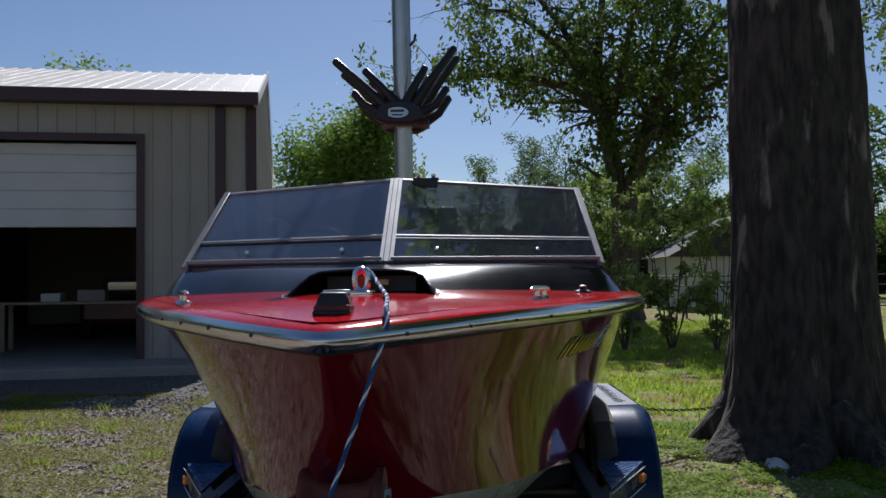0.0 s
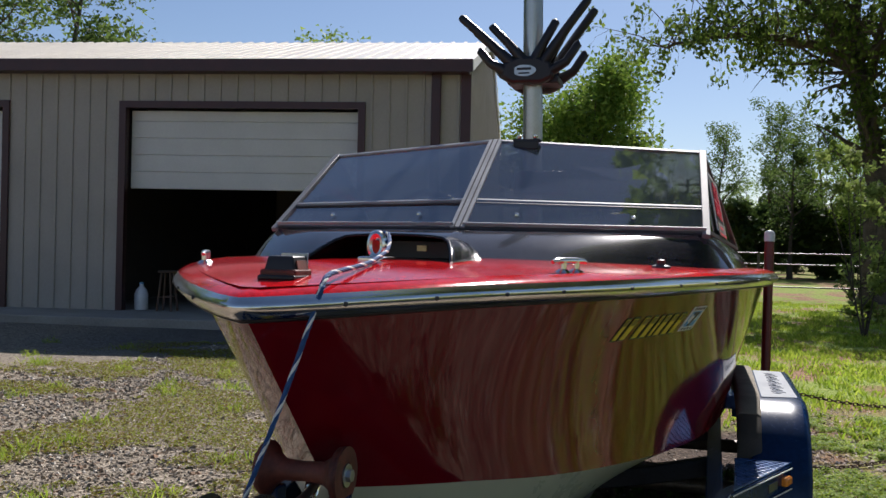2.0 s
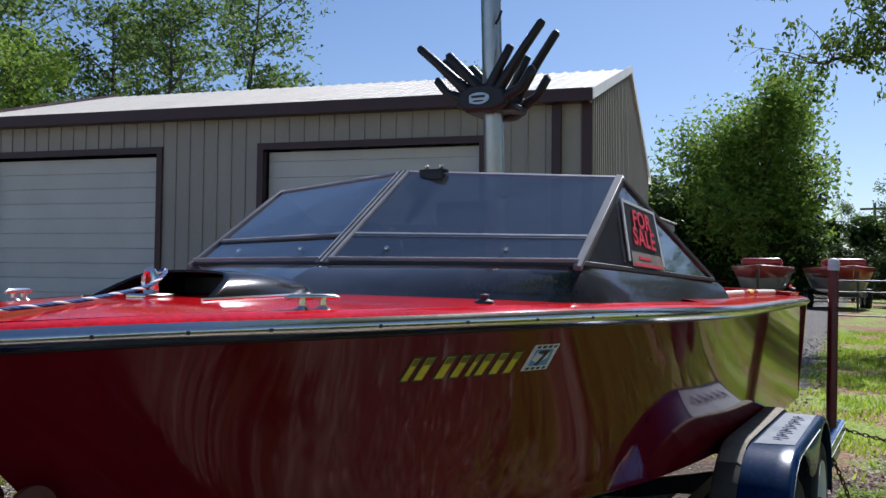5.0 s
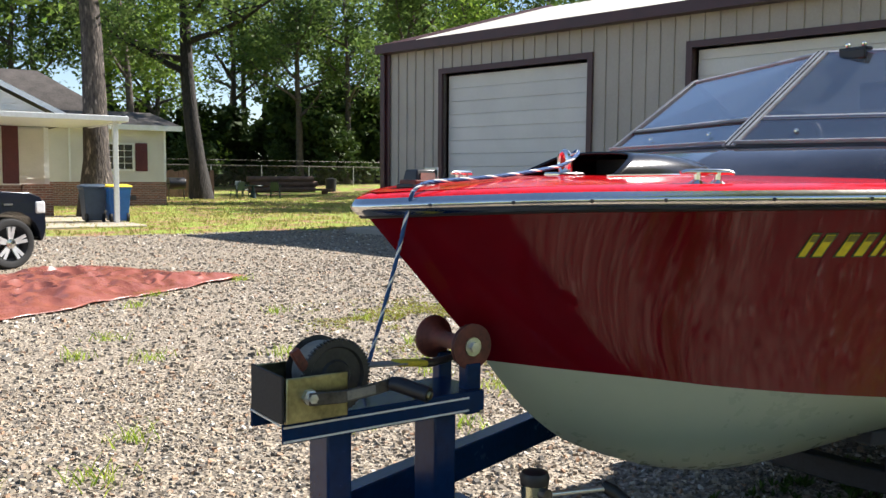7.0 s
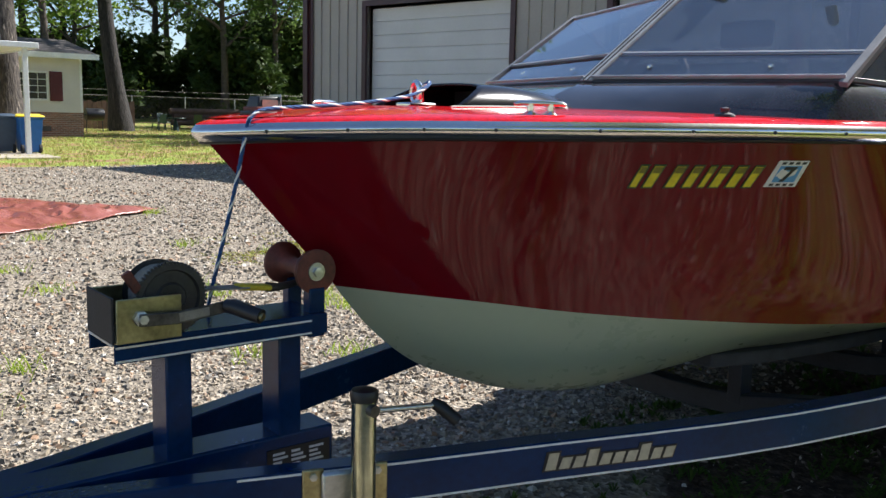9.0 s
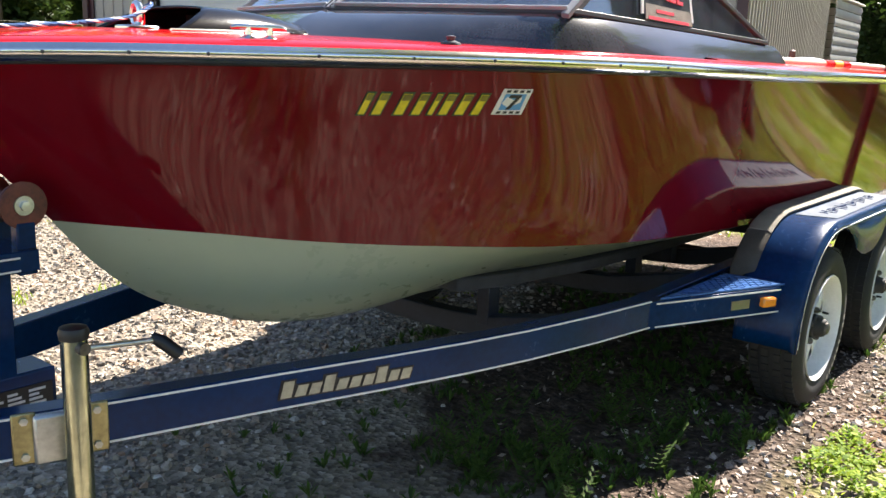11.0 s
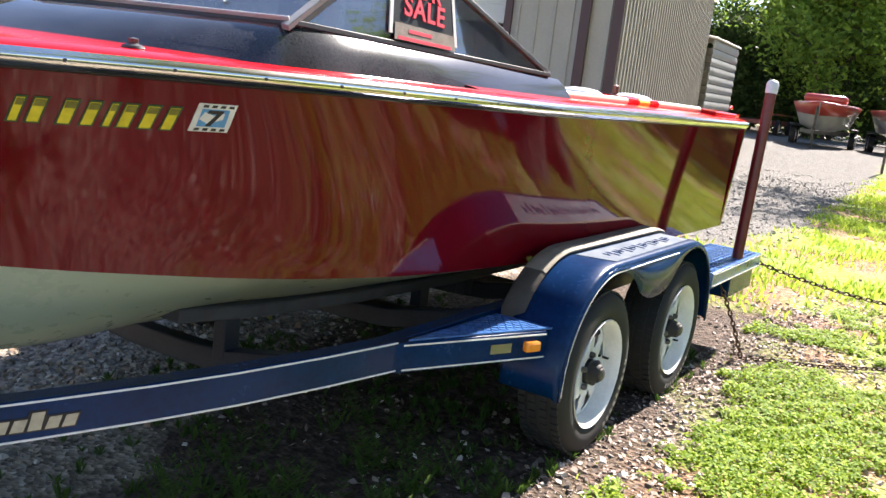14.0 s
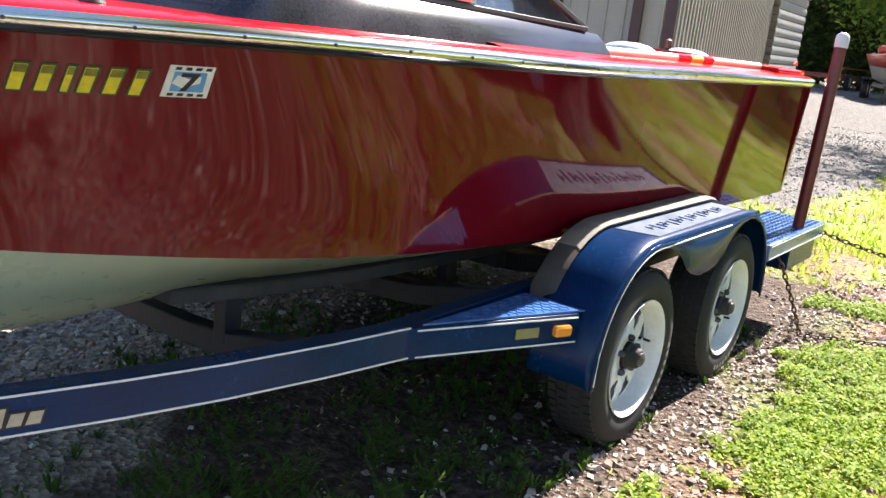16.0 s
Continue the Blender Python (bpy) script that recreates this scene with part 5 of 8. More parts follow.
def wheel():
    """Trailer wheel, its outer face towards -y, its hub at the origin."""
    w = thing("wheel", (0, 0, 0), "white spoked trailer wheel with a worn black tyre", "wheel")
    face = Matrix.Rotation(radians(90), 4, "X")
    prof = [(0.210, -0.175), (0.240, -0.185), (0.285, -0.180), (0.304, -0.165), (0.314, -0.14), (0.317, -0.08), (0.314, -0.02), (0.304, 0.002), (0.285, 0.014), (0.250, 0.017), (0.222, 0.011), (0.210, 0.002)]
    tyre = part("tyre", Shape().lathe(face, prof, 48, caps=False), M_RUBBER, w, "worn black tyre with pale sidewall letters", smooth=40)
    tr = Shape()
    for i in range(60):
        a = 2 * math.pi * i / 60
        for row, z in enumerate((-0.145, -0.105, -0.06, -0.018)):
            m = face @ Matrix.Rotation(a + row * 0.05, 4, "Z") @ Matrix.Translation((0.3155, 0, z))
            tr.mbox(m, (-0.004, -0.0125, -0.014), (0.005, 0.0125, 0.014))
    part("tread", tr, M_RUBBER, tyre, smooth=0)
    letters = Shape()
    for i in range(9):
        a = radians(-62 + i * 7.5)
        m = face @ Matrix.Rotation(a, 4, "Z") @ Matrix.Translation((0.266, 0, 0.0145))
        letters.mbox(m, (-0.011, -0.009, 0), (0.011, 0.009, 0.002))
    part("sidewall_lettering", letters, M_GREYWEB, tyre, "pale raised bars of lettering")
    rim = part("rim", Shape().lathe(face, [(0.213, 0.010), (0.211, 0.015), (0.203, 0.009), (0.196, -0.010), (0.187, -0.045), (0.185, -0.14), (0.210, -0.165)], 40, caps=False), M_WHITEPAINT, w, "white steel rim", smooth=50)
    disc = Shape()
    # dished disc with eight pointed openings between spokes
    k = 64
    prof = [(0.188, -0.052), (0.170, -0.048), (0.152, -0.044), (0.132, -0.041), (0.112, -0.039), (0.096, -0.037), (0.056, -0.034)]
    holes = {1: (1, 6), 2: (2, 6), 3: (2, 5), 4: (3, 5)}
    rings = [[face @ Vector((r * math.cos(2 * math.pi * j / k), r * math.sin(2 * math.pi * j / k), z)) for j in range(k)] for r, z in prof]
    vs = [p for r in rings for p in r]
    fs = []
    for i in range(len(prof) - 1):
        a, b = holes.get(i, (9, 9))
        for j in range(k):
            if not a <= j % 8 < b:
                fs.append((i * k + j, i * k + (j + 1) % k, (i + 1) * k + (j + 1) % k, (i + 1) * k + j))
    disc.add(vs, fs)
    part("spoke_disc", disc, M_WHITEPAINT, rim, "white eight-spoke wheel disc", thick=0.004)
    part("drum", Shape().lathe(face, [(0.02, -0.17), (0.176, -0.17), (0.176, -0.115), (0.02, -0.11)], 28), M_RUBBER, w, "dark brake drum")
    hub = part("hub", Shape().lathe(face, [(0.048, -0.045), (0.048, -0.022), (0.040, -0.016), (0.036, 0.012), (0.030, 0.018), (0.004, 0.020)], 20), M_RUBBER, w, "dirty dark hub")
    part("hub_cap", Shape().lathe(face, [(0.024, 0.018), (0.024, 0.026), (0.016, 0.031), (0.002, 0.032)], 16), M_STEEL, hub, "worn steel grease cap")
    for j in range(5):
        a = 2 * math.pi * j / 5 + 0.3
        m = face @ Matrix.Translation((0.066 * math.cos(a), 0.066 * math.sin(a), -0.037))
        part("lug_nut", Shape().lathe(m, [(0.012, 0), (0.012, 0.018), (0.007, 0.024), (0.001, 0.025)], 6), M_STEEL, w)
    part("valve", Shape().tube([face @ Vector((0.162, 0.02, -0.065)), face @ Vector((0.157, 0.02, -0.018))], 0.005, 6), M_RUBBER, w)
    return w


w0 = wheel()
w0.matrix_basis = pose(HX1 - 0.008, -1.098, 0.314)
w0["group"] = "trailer wheels"
copy_thing(w0, pose(HX2 - 0.005, -1.098, 0.318, 0, 40, 0))
copy_thing(w0, pose(HX1 - 0.008, 1.098, 0.314, 0, 20, 180))
copy_thing(w0, pose(HX2 - 0.005, 1.098, 0.318, 0, 75, 180))

# guide poles at the stern
gp = thing("guide_pole", (0, 0, 0), "dark red guide pole with a white cap on the trailer's rear", "guide pole", "guide poles")
part("pipe", Shape().tube([(0, 0, 0), (0.05, -0.01, 0.93)], 0.030, 16), M_POLERED, gp)
part("cap", Shape().lathe(pose(0.05, -0.01, 0.925, 0.6, 3.0, 0), [(0.033, 0), (0.034, 0.05), (0.027, 0.066), (0.012, 0.074), (0.001, 0.075)], 16), M_WHITEPAINT, gp, "white plastic cap")
gp.matrix_basis = pose(4.915, -1.065, 0.535)
copy_thing(gp, pose(4.915, 1.065, 0.535))


# ---------- fittings on the boat ----------
def on_deck(x, y, up=0.0):
    return Vector((x, y, deck_z(x, abs(y)) + up))


def cleat(x, y, heading):
    """Chrome horn cleat on two feet."""
    m = Matrix.Translation(on_deck(x, y)) @ Matrix.Rotation(heading, 4, "Z")
    c = part("cleat", Shape().tube([m @ Vector(q) for q in ((-0.062, 0, 0.021), (-0.05, 0, 0.024), (-0.02, 0, 0.024), (0.02, 0, 0.024), (0.05, 0, 0.024), (0.062, 0, 0.021))], [0.004, 0.006, 0.0075, 0.0075, 0.006, 0.004], 10), M_CHROME, boat, "chrome horn cleat")
    for dx in (-0.024, 0.024):
        part("cleat_foot", Shape().lathe(m @ Matrix.Translation((dx, 0, -0.004)), [(0.019, 0), (0.017, 0.005), (0.008, 0.011), (0.008, 0.027)], 12), M_CHROME, c)


cleat(0.655, -0.435, -0.45)
cleat(0.615, 0.432, 0.45)
# bow light: black wedge housing, dark red lenses at its sides, pale plate behind
m = Matrix.Translation(on_deck(0.185, 0.0))
wedge = [[m @ Vector((x, y, z)) for x, y in ((-0.030 * k, -0.031 * k), (0.030, -0.031 * k), (0.030, 0.031 * k), (-0.030 * k, 0.031 * k))] for k, z in ((1.0, 0.0), (0.98, 0.008), (0.82, 0.033), (0.76, 0.037))]
light_ = part("bow_light", Shape().rings(wedge), M_BLACK, boat, "black bow light with dark red side lenses", bevel=0.003)
part("lens", Shape().mbox(m, (-0.034, -0.035, 0.0), (0.033, 0.035, 0.013)), M_ROLLER, light_, "dark red lens band", bevel=0.003)
for sy in (-1, 1):
    part("lens", Shape().prism([m @ Vector((x, sy * (0.0325 - 0.0062 * (z > 0.02)), z)) for x, z in ((-0.020, 0.009), (0.022, 0.009), (0.022, 0.029), (-0.016, 0.029))], (0, sy * 0.002, 0)), M_ROLLER, light_, "dark red lens")
part("plate", Shape().mbox(m, (0.0305, -0.027, 0.002), (0.034, 0.027, 0.042)), M_ALU, light_, "pale metal back plate", bevel=0.001)
part("foot", Shape().mbox(m, (-0.042, -0.036, -0.006), (0.042, 0.036, 0.003)), M_BLACK, light_, bevel=0.003)
# a snap stud
m = Matrix.Translation(on_deck(1.13, -0.60))
part("deck_stud", Shape().lathe(m, [(0.026, 0), (0.024, 0.005), (0.010, 0.010), (0.012, 0.020), (0.002, 0.023)], 14), M_DARKALU, boat)
# bow eye with the tow line
m = Matrix.Translation(on_deck(0.63, 0.0))
part("tow_eye", Shape().tube([m @ Vector((0.0, 0.016 * math.cos(a), 0.034 + 0.026 * math.sin(a))) for a in (2 * math.pi * k / 16 for k in range(17))], 0.009, 8), M_CHROME, boat, "chrome tow eye")
part("tow_eye_foot", Shape().mbox(m, (-0.045, -0.03, -0.004), (0.045, 0.03, 0.008)), M_CHROME, boat, bevel=0.004)
part("tow_eye_block", Shape().mbox(m, (-0.006, -0.014, 0.008), (0.016, 0.014, 0.045)), M_DECKRED, boat, bevel=0.004)
# air scoop: a flat-topped black cowl, open to the bow, its flanks swept forward along the deck
rows = []
for i in range(19):
    t = i / 18
    w, h = 0.168 * math.sqrt(max(0.0, 1 - t**2.8)) + 0.010, 0.053 * (1 - t**2.3) + 0.003
    row = []
    for f, q in ((-1, -0.08), (-0.98, 0.10), (-0.90, 0.45), (-0.79, 0.80), (-0.68, 0.95), (-0.52, 1.0), (-0.25, 1.03), (0, 1.04), (0.25, 1.03), (0.52, 1.0), (0.68, 0.95), (0.79, 0.80), (0.90, 0.45), (0.98, 0.10), (1, -0.08)):
        x = 0.615 + 0.57 * t + 0.125 * max(0.0, q) * (1 - t) ** 1.6
        row.append((x, f * w, deck_z(x, abs(f) * w) + h * q))
    rows.append(row)
part("air_scoop", Shape().grid(rows), M_SCOOP, boat, "glossy black air scoop, open to the bow", thick=0.007, smooth=60)
for sign in (-1, 1):
    rim_ = [on_deck(0.60 + 0.55 * q, sign * (0.172 * math.sqrt(max(0.0, 1 - q**2.8)) + 0.014), 0.002) for q in (0, 0.12, 0.25, 0.4, 0.55, 0.7, 0.85, 0.95)]
    part("scoop_trim", Shape().tube(rim_, [0.004] * 8, 6), M_CHROME, boat)
s = Shape()
s.box((0.86, -0.12, 1.345), (0.866, 0.12, 1.386))
part("scoop_screen", s, M_BLACK, boat)
part("scoop_plate", Shape().box((0.854, -0.045, 1.362), (0.859, -0.02, 1.376)), M_BRASS, boat)

# seats and motor box in the cockpit
for x, y in ((4.40, -0.20), (4.90, -0.30)):
    rows = [[(x + 0.14 * (1 - 0.25 * q) * math.cos(a), y + 0.20 * (1 - 0.15 * q) * math.sin(a), 1.13 + 0.285 * q) for a in (2 * math.pi * k / 24 for k in range(24))] for q in (0, 0.5, 0.85)]
    rows += [[(x + r * 0.14 * math.cos(a), y + r * 0.20 * math.sin(a), z) for a in (2 * math.pi * k / 24 for k in range(24))] for r, z in ((0.70, 1.400), (0.5, 1.42), (0.2, 1.43))]
    rows = [[(p[0], p[1], p[2] - 0.055) for p in r] for r in rows]
    seat = part("seat_back", Shape().rings(rows), M_VINYL, boat, "rounded white vinyl seat back", smooth=70)
    part("post", Shape().tube([(x, y, 0.76), (x, y, 1.14)], 0.05, 12), M_DARKALU, seat)
part("stern_light", Shape().lathe(pose(4.70, -0.28, 1.345), [(0.03, 0), (0.03, 0.01), (0.018, 0.02), (0.018, 0.06), (0.002, 0.07)], 12), M_ROLLER, boat, "small red stern fitting")
part("transom_cleat", Shape().tube([(5.20, -0.80, 1.352), (5.24, -0.80, 1.362), (5.27, -0.80, 1.352)], [0.004, 0.012, 0.004], 8), M_DECKRED, boat)
part("outdrive", Shape().box((5.31, -0.16, 0.42), (5.60, 0.16, 0.86)), M_WHITEPAINT, boat, "pale stern drive", bevel=0.05)
part("helm_wheel", Shape().tube([(2.05 + 0.05 * math.sin(a), 0.36 + 0.17 * math.cos(a), 1.44 + 0.15 * math.sin(a)) for a in (2 * math.pi * k / 24 for k in range(25))], 0.013, 8), M_BLACK, boat, "black steering wheel")
part("mirror", Shape().box((1.93, -0.22, 1.57), (1.955, -0.02, 1.66)), M_BLACK, boat, "black rear-view mirror", bevel=0.012)

# pylon with the board rack
pylon = thing("tow_pylon", (2.58, 0.02, 0.76), "tall aluminium tow pylon with a black pronged board rack", "pylon")
part("pole", Shape().tube([(2.58, 0.02, 0.76), (2.46, 0.035, 2.95)], 0.042, 20), M_ALU, pylon, "brushed aluminium pole")
part("pole_top", Shape().tube([(2.46, 0.035, 2.95), (2.445, 0.036, 3.2)], 0.026, 14), M_ALU, pylon)
part("clip", Shape().tube([(2.44, -0.01, 2.43), (2.43, -0.03, 2.45), (2.44, -0.035, 2.48)], 0.006, 6), M_BLACK, pylon)


def rack(off, yaw, c, name):
    """A black plate with prongs that rise and spread outwards."""
    m = Matrix.Translation(c) @ Matrix.Rotation(yaw, 4, "Z")
    plate_ = [(-0.115, -0.035), (-0.06, -0.062), (0.06, -0.062), (0.115, -0.035), (0.10, 0.03), (0.04, 0.055), (-0.04, 0.055), (-0.10, 0.03)]
    r = part(name, Shape().prism([m @ Vector((0, y, z)) for y, z in plate_], m.to_3x3() @ Vector((off, 0, 0))), M_BLACK, pylon, "black board rack with spread prongs", bevel=0.015)
    for (y0, z0), (y1, z1), (y2, z2) in (((0.08, -0.01), (0.16, 0.03), (0.205, 0.085)), ((0.06, 0.02), (0.20, 0.15), (0.285, 0.225)), ((0.02, 0.04), (0.09, 0.12), (0.155, 0.185)), ((-0.03, 0.04), (-0.07, 0.12), (-0.115, 0.20)), ((-0.06, 0.02), (-0.16, 0.17), (-0.245, 0.285)), ((-0.09, -0.01), (-0.16, 0.03), (-0.21, 0.105))):
        f = Shape().tube([m @ Vector((off / 2, y0, z0)), m @ Vector((off / 2, y1, z1)), m @ Vector((off / 2, y2, z2)), m @ Vector((off / 2, y2 * 1.03, z2 * 1.03))], [0.026, 0.019, 0.018, 0.012], 10)
        part("prong", f, M_BLACK, r, smooth=60)
    return r


front_rack = rack(-0.05, 0.08, (2.455, 0.04, 2.130), "rack")
rack(0.05, -0.06, (2.575, 0.03, 2.118), "rack")
part("bracket", Shape().box((2.45, -0.09, 2.075), (2.585, 0.13, 2.105)), M_BLACK, pylon, bevel=0.006)
badge = [(2.404, 0.047 + 0.050 * math.cos(a), 2.122 + 0.024 * math.sin(a)) for a in (2 * math.pi * k / 24 for k in range(24))]
bd = part("badge", Shape().prism(badge, (-0.003, -0.0002, 0)), M_ALU, front_rack, "oval silver badge")
part("badge_lettering", Shape().box((2.3995, 0.016, 2.124), (2.4008, 0.078, 2.134)).box((2.3995, 0.024, 2.108), (2.4008, 0.070, 2.114)), M_BLACK, bd)

# the sale sign in the side pane: a leaning card
S_TL, S_TR, S_BR, S_BL = Vector((1.905, -0.702, 1.642)), Vector((2.175, -0.730, 1.616)), Vector((2.176, -0.767, 1.437)), Vector((1.874, -0.739, 1.450))
sale = thing("sale_sign", S_BL, "black card sign with pink letters taped in the side window", "sign")
OUT = (S_TR - S_TL).cross(S_BL - S_TL).normalized()
OUT = OUT if OUT.y < 0 else -OUT


def on_card(u, v, out=0.0):
    return S_TL.lerp(S_TR, u).lerp(S_BL.lerp(S_BR, u), v) + OUT * out


def card(name, u0, v0, u1, v1, lo, hi, mat, label=""):
    a = [on_card(u, v, lo) for u, v in ((u0, v0), (u1, v0), (u1, v1), (u0, v1))]
    return part(name, Shape().prism(a, OUT * (hi - lo)), mat, sale, label)


card("card", 0, 0, 1, 1, 0.0, 0.004, M_BLACK)
card("border", -0.02, -0.03, 1.02, 0.02, 0.001, 0.005, M_STRIPE)
card("border", -0.02, 0.02, 0.025, 1.0, 0.001, 0.005, M_STRIPE)
card("border", 0.975, 0.02, 1.02, 1.0, 0.001, 0.005, M_STRIPE)
card("torn_corner", 0.05, 0.83, 0.97, 1.08, 0.0045, 0.007, M_GREYWEB, "crumpled lower edge")
card("torn_stripe", 0.25, 0.90, 0.60, 0.95, 0.0072, 0.008, M_PINK)
card("torn_stripe", 0.10, 1.02, 0.90, 1.07, 0.0072, 0.008, M_PINK)


def words(text, m, size, mat, parent, name, depth=0.002, spread=1.0):
    cu = bpy.data.curves.new(name, "FONT")
    cu.body, cu.size, cu.extrude, cu.align_x, cu.align_y, cu.space_character = text, size, depth, "CENTER", "CENTER", spread
    cu.offset = size * 0.02
    tmp = bpy.data.objects.new(name, cu)
    scene.collection.objects.link(tmp)
    me = bpy.data.meshes.new_from_object(tmp.evaluated_get(bpy.context.evaluated_depsgraph_get()))
    bpy.data.objects.remove(tmp)
    me.transform(m)
    me.materials.clear()
    me.materials.append(mat)
    ob = new(name, me)
    ob.parent = parent
    up = parent.matrix_basis.copy()
    if parent.parent is not None:
        up = parent.parent.matrix_basis @ parent.matrix_parent_inverse @ up
    ob.matrix_parent_inverse = up.inverted()
    return ob


ux, vy = (S_TR - S_TL).normalized(), (S_TL - S_BL).normalized()
for text, v, size in (("FOR", 0.26, 0.076), ("SALE", 0.58, 0.082)):
    c = on_card(0.5, v, 0.0055)
    frame_m = Matrix(((ux.x, vy.x, OUT.x, c.x), (ux.y, vy.y, OUT.y, c.y), (ux.z, vy.z, OUT.z, c.z), (0, 0, 0, 1)))
    words(text, frame_m, size, M_PINK, sale, "letters", spread=1.12)


# registration bars and the square decal on the starboard bow
def on_side(x, z, out=0.0):
    """A point of the starboard topside at this x and z."""
    lo, hi, u, v = 0.0, 1.0, x / L0, 0.2
    for _ in range(40):
        p = side_point(u, v)
        u = min(1, max(0, u + (x - p.x) / L0))
        p = side_point(u, v)
        v = min(1, max(0, v + (p.z - z) / 0.5))
    p = side_point(u, v)
    du, dv = side_point(u + 0.01, v) - p, side_point(u, v + 0.02) - p
    n = du.cross(dv).normalized()
    if n.y > 0:
        n = -n
    return p + n * out


def patch(s, pts, out):
    """A small flat piece lying on the hull: its corners as (x, z)."""
    a = [on_side(x, z, out) for x, z in pts]
    b = [on_side(x, z, -0.002) for x, z in pts]
    k = len(a)
    s.add(a + b, [tuple(range(k))] + [(i, i + k, (i + 1) % k + k, (i + 1) % k) for i in range(k)])


x = 0.902
for i, w in enumerate((0.024, 0.034, 0, 0.036, 0.034, 0.020, 0.036, 0.038, 0.034)):
    if w:
        z0 = 1.158
        sl = -0.003
        back, fore = Shape(), Shape()
        w0, w = w, w * 0.62
        patch(back, [(x - 0.004, z0 - 0.004), (x + w + 0.004, z0 - 0.004), (x + w + sl + 0.005, z0 + 0.056), (x + sl - 0.003, z0 + 0.056)], 0.0012)
        patch(fore, [(x, z0), (x + w, z0), (x + w + sl, z0 + 0.052), (x + sl, z0 + 0.052)], 0.0024)
        bar = part("registration_bar", fore, M_REGYEL, hull, "yellow bar with a dark green edge")
        part("bar_edge", back, M_REGGRN, bar)
        cap = Shape()
        patch(cap, [(x - 0.001, z0 + 0.036), (x + w - 0.001, z0 + 0.036), (x + w + sl - 0.001, z0 + 0.051), (x + sl + 0.001, z0 + 0.051)], 0.0032)
        part("bar_top", cap, M_REGOLV, bar, "olive upper end")
        w = w0
    x += (w + 0.009) if w else 0.013
s = Shape()
patch(s, [(1.261, 1.157), (1.354, 1.157), (1.341, 1.226), (1.251, 1.226)], 0.0012)
dec = part("decal", s, M_STRIPE, hull, "square white and blue year decal")
s = Shape()
patch(s, [(1.273, 1.170), (1.340, 1.170), (1.330, 1.213), (1.265, 1.213)], 0.0020)
part("decal_field", s, M_DECBLUE, dec)
s = Shape()
patch(s, [(1.270, 1.188), (1.295, 1.178), (1.325, 1.190), (1.322, 1.205), (1.300, 1.198), (1.275, 1.206)], 0.0025)
part("decal_shape", s, M_STRIPE, dec)
s = Shape()
patch(s, [(1.292, 1.172), (1.304, 1.172), (1.316, 1.205), (1.317, 1.211), (1.281, 1.211), (1.282, 1.203), (1.304, 1.203)], 0.0032)
part("numeral_seven", s, M_BLACK, dec, "black numeral 7")
s = Shape()
for i in range(4):
    a = 1.272 + i * 0.020
    for z in (1.160, 1.217):
        s = Shape()
        b = a - (0.008 if z > 1.2 else 0)
        patch(s, [(b, z), (b + 0.012, z), (b + 0.0115, z + 0.006), (b, z + 0.006)], 0.0020)
        part("decal_lettering", s, M_BLACK, dec)

# ---------- tow line ----------
line = thing("tow_rope", (0.6, -0.03, 1.36), "braided blue and white tow rope from deck eye to winch", "rope")
RP = [(0.645, 0.010, 1.385), (0.668, -0.004, 1.403), (0.650, -0.022, 1.392), (0.58, -0.045, 1.366), (0.47, -0.068, 1.350), (0.36, -0.086, 1.338), (0.25, -0.096, 1.330), (0.160, -0.103, 1.324), (0.122, -0.108, 1.318), (0.100, -0.110, 1.305), (0.090, -0.107, 1.28), (0.082, -0.065, 1.15), (0.071, -0.018, 1.015), (0.061, 0.023, 0.90), (0.057, 0.038, 0.850)]
fine = []
for i in range(len(RP) - 1):
    a, b, c, d = (Vector(RP[max(0, min(len(RP) - 1, i + k))]) for k in (-1, 0, 1, 2))
    for q in range(10):
        t = q / 10
        fine.append(0.5 * ((2 * b) + (c - a) * t + (2 * a - 5 * b + 4 * c - d) * t * t + (3 * b - a - 3 * c + d) * t**3))
fine.append(Vector(RP[-1]))
lens_ = [0.0]
for a, b in zip(fine, fine[1:]):
    lens_.append(lens_[-1] + (b - a).length)
for k, mat in enumerate((M_ROPEW, M_ROPEB, M_ROPEB, M_ROPEB)):
    pts = []
    for i, p in enumerate(fine):
        d = (fine[min(i + 1, len(fine) - 1)] - fine[max(i - 1, 0)]).normalized()
        u = d.cross(Vector((0.3, 1, 0.2))).normalized()
        w = d.cross(u)
        a = lens_[i] * 2 * math.pi / 0.075 + k * math.pi / 2
        pts.append(p + (u * math.cos(a) + w * math.sin(a)) * 0.0023)
    part("strand", Shape().tube(pts, 0.0027, 6), mat, line, smooth=80)


# ---------- winch stand, winch, jack ----------
stand = thing("winch_stand", (0.08, 0, 0.47), "blue steel winch stand with two posts on the trailer tongue", "winch stand")
for x in (-0.062, 0.215):
    part("post", Shape().box((x - 0.020, -0.055, 0.44), (x + 0.040, 0.035, 0.80)), M_BLUE, stand, bevel=0.005)
prof = [(-0.110, 0.797), (-0.110, 0.846), (0.055, 0.846), (0.055, 0.797), (0.048, 0.797), (0.048, 0.838), (-0.103, 0.838), (-0.103, 0.797)]
s = Shape()
s.add([(x, y, z) for x in (-0.21, 0.295) for y, z in prof], [(i, (i + 1) % 8, 8 + (i + 1) % 8, 8 + i) for i in range(8)] + [(0, 1, 6, 7), (1, 2, 5, 6), (2, 3, 4, 5), (8, 15, 14, 9), (9, 14, 13, 10), (10, 13, 12, 11)])
part("channel", s, M_BLUE, stand, "inverted blue steel channel", bevel=0.003)
